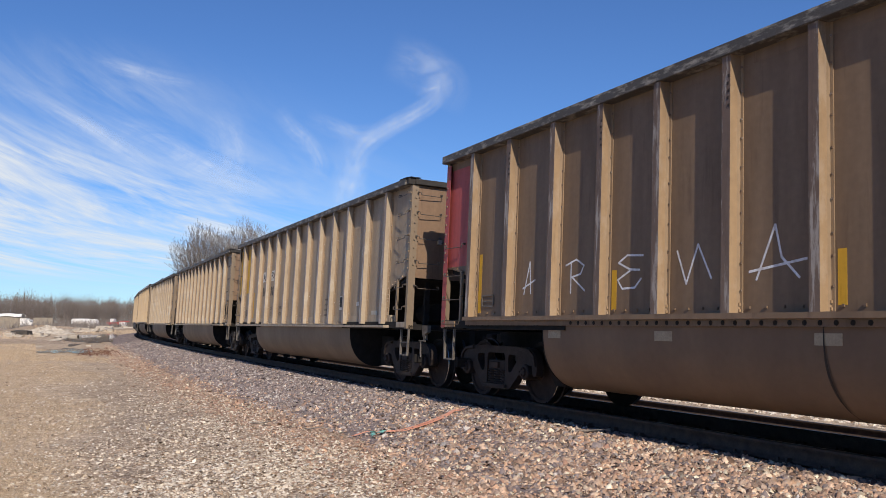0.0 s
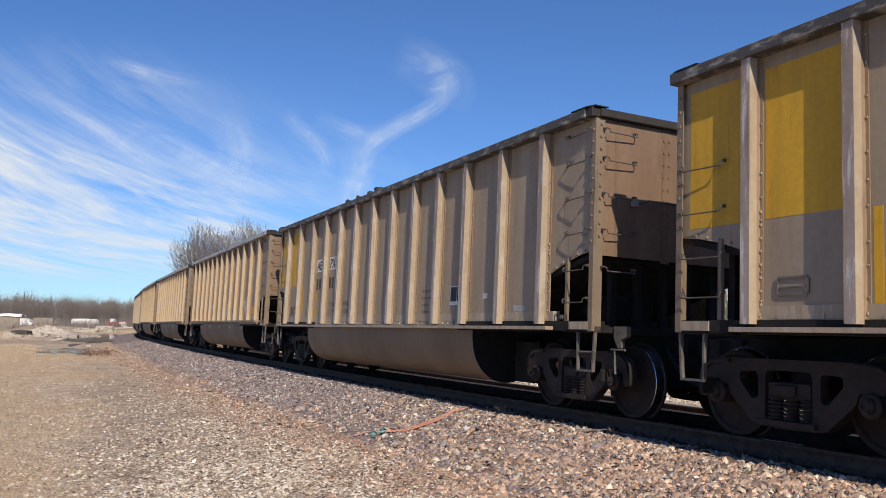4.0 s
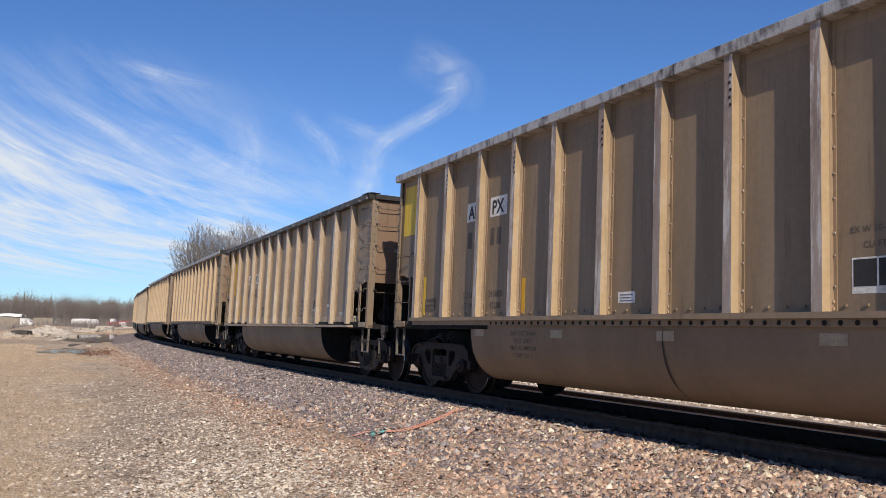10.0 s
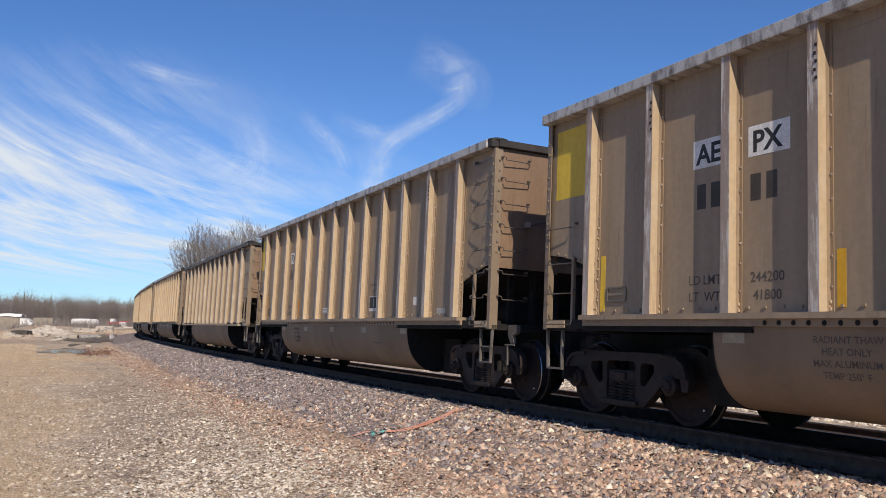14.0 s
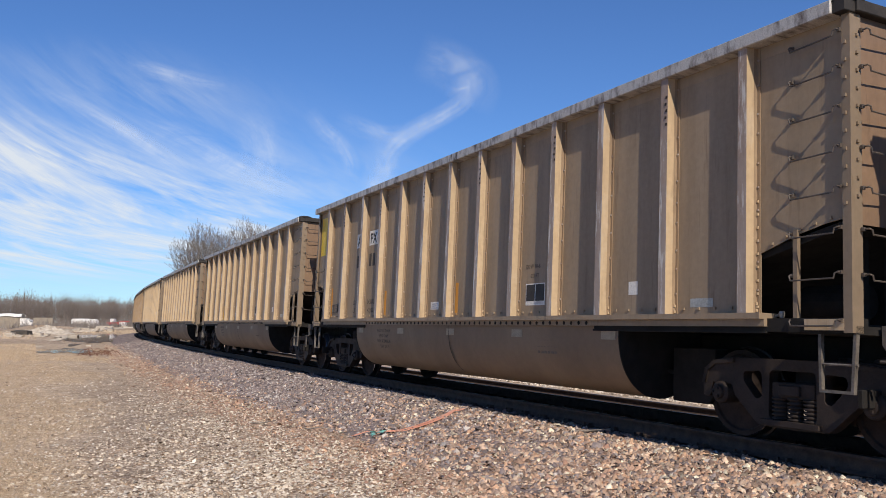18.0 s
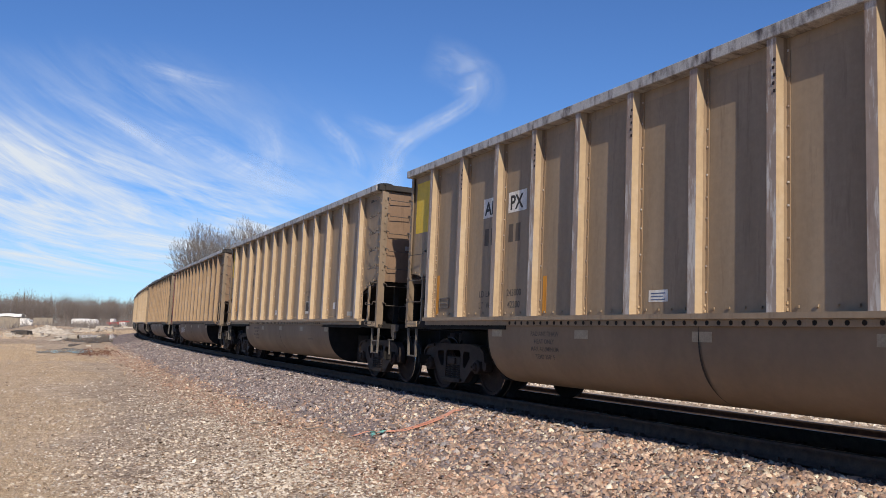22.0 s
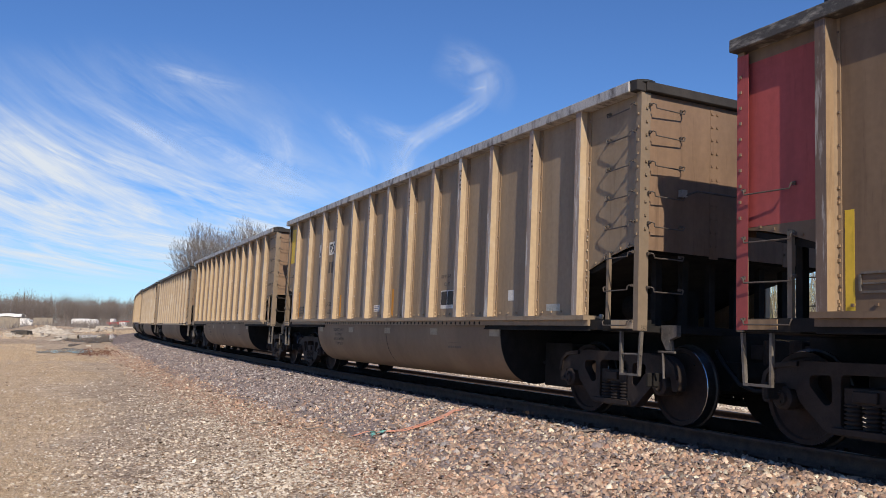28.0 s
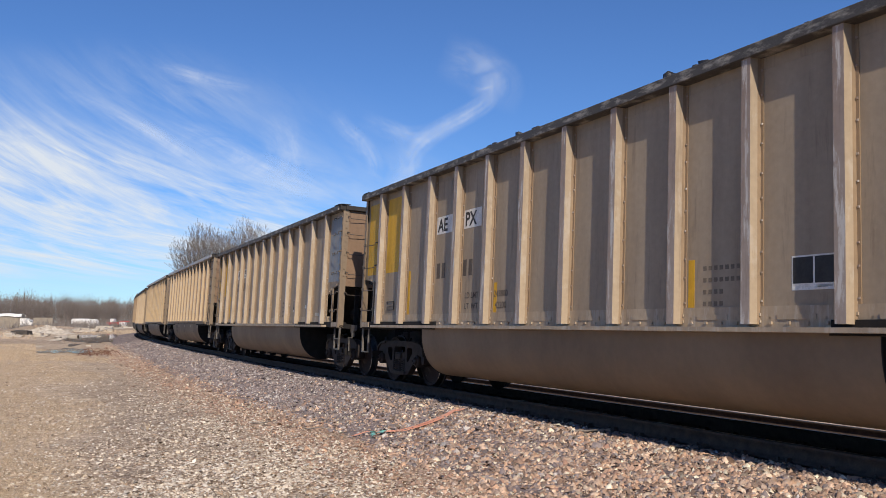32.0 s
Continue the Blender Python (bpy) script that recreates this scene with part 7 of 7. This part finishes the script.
def build_clouds():
    bank = new("cirrus_cloud")
    bank.matrix_basis = pose(0, 0, EYE_Z)
    tagged(bank, "thin white cirrus streaks in a blue sky", "cloud")
    d = 0

    def add(pts, width, dense):
        nonlocal d
        d += 9
        wisp(bank, pts, width, dense, d)

    # the hooked plume over the train
    add([(-30, 335), (-8, 300), (-12, 272), (-40, 252), (-75, 232), (-100, 210), (-112, 180), (-116, 150)], 30, 1)
    add([(-70, 330), (-30, 315), (0, 290), (-10, 262)], 74, 0)
    add([(-170, 252), (-135, 238), (-100, 228), (-60, 240)], 30, 0)
    add([(-205, 262), (-185, 238), (-165, 220), (-150, 195), (-152, 175)], 26, 1)
    add([(-125, 225), (-112, 195), (-116, 160), (-124, 125)], 50, 1)
    # single bright streaks over the sheet
    for pts, w, k in (
        ([(-560, 300), (-490, 268), (-430, 236), (-370, 196), (-320, 160)], 26, 1),
        ([(-440, 262), (-370, 232), (-310, 200), (-250, 172), (-190, 152)], 44, 1),
        ([(-440, 325), (-390, 312), (-345, 300), (-300, 292)], 26, 0),
        ([(-285, 260), (-264, 228), (-252, 192), (-262, 160)], 60, 0),
    ):
        add(pts, w, k)
    sheet(bank)
    return bank


CLOUD_BANK = build_clouds()


# ------------------------------------------------------------------ what moves
SPEED = 9.579                      # metres a second


# the train's small surges: metres behind the even pace, second by second
LAG_T = (0, 1, 2, 3, 6, 7, 8, 9, 10, 11, 12, 13, 14, 17, 18, 19, 20, 21, 22, 23, 24, 25, 28, 29, 30, 31, 32)
LAG_M = (0.155, -0.175, 0.014, 0.204, 0.093, -0.088, 0.089, -0.009, -0.119, 0.37, -0.02, 0.245, 0.379, 0.258, -0.092, -0.033, -0.093, -0.318, -0.164, 0.0, -0.295, 0.2, 0.31, -0.117, 0.203, 0.333, -0.108)


def travelled(t):
    return SPEED * t - float(np.interp(t, LAG_T, LAG_M))


def car_pose(i, t):
    s = BASE + PITCH * (i - 1) - travelled(t)
    w, z = banked(0)
    a, b = at(s - TRUCK, w), at(s + TRUCK, w)
    mid = (a + b) / 2
    return pose(mid.x, mid.y, z, 0, 0, math.degrees(math.atan2(b.y - a.y, b.x - a.x))) @ Matrix.Rotation(CANT, 4, "X")


def motions():
    for i, (car, kind) in CARS.items():
        walk(car, [(t, car_pose(i, t)) for t in range(0, 33)])
    # all wheels roll alike: one set of keys, shared
    wheels = [o for car, kind in CARS.values() for o in car.children_recursive if o.name.split(".")[0] == "wheelset"]
    walk(wheels[0], [(k / FPS, Matrix.Rotation(-travelled(k / FPS) / R_WHEEL, 4, "Y")) for k in range(32 * FPS + 1)])
    rolling = wheels[0].animation_data
    for w in wheels[1:]:
        w.rotation_mode = "QUATERNION"
        w.animation_data_create()
        w.animation_data.action = rolling.action
        w.animation_data.action_slot = rolling.action_slot
    walk(CLOUD_BANK, [(t, pose(0, 0, EYE_Z, 0, 0, -3.75 * t / 32)) for t in (0, 8, 16, 24, 32)])


motions()
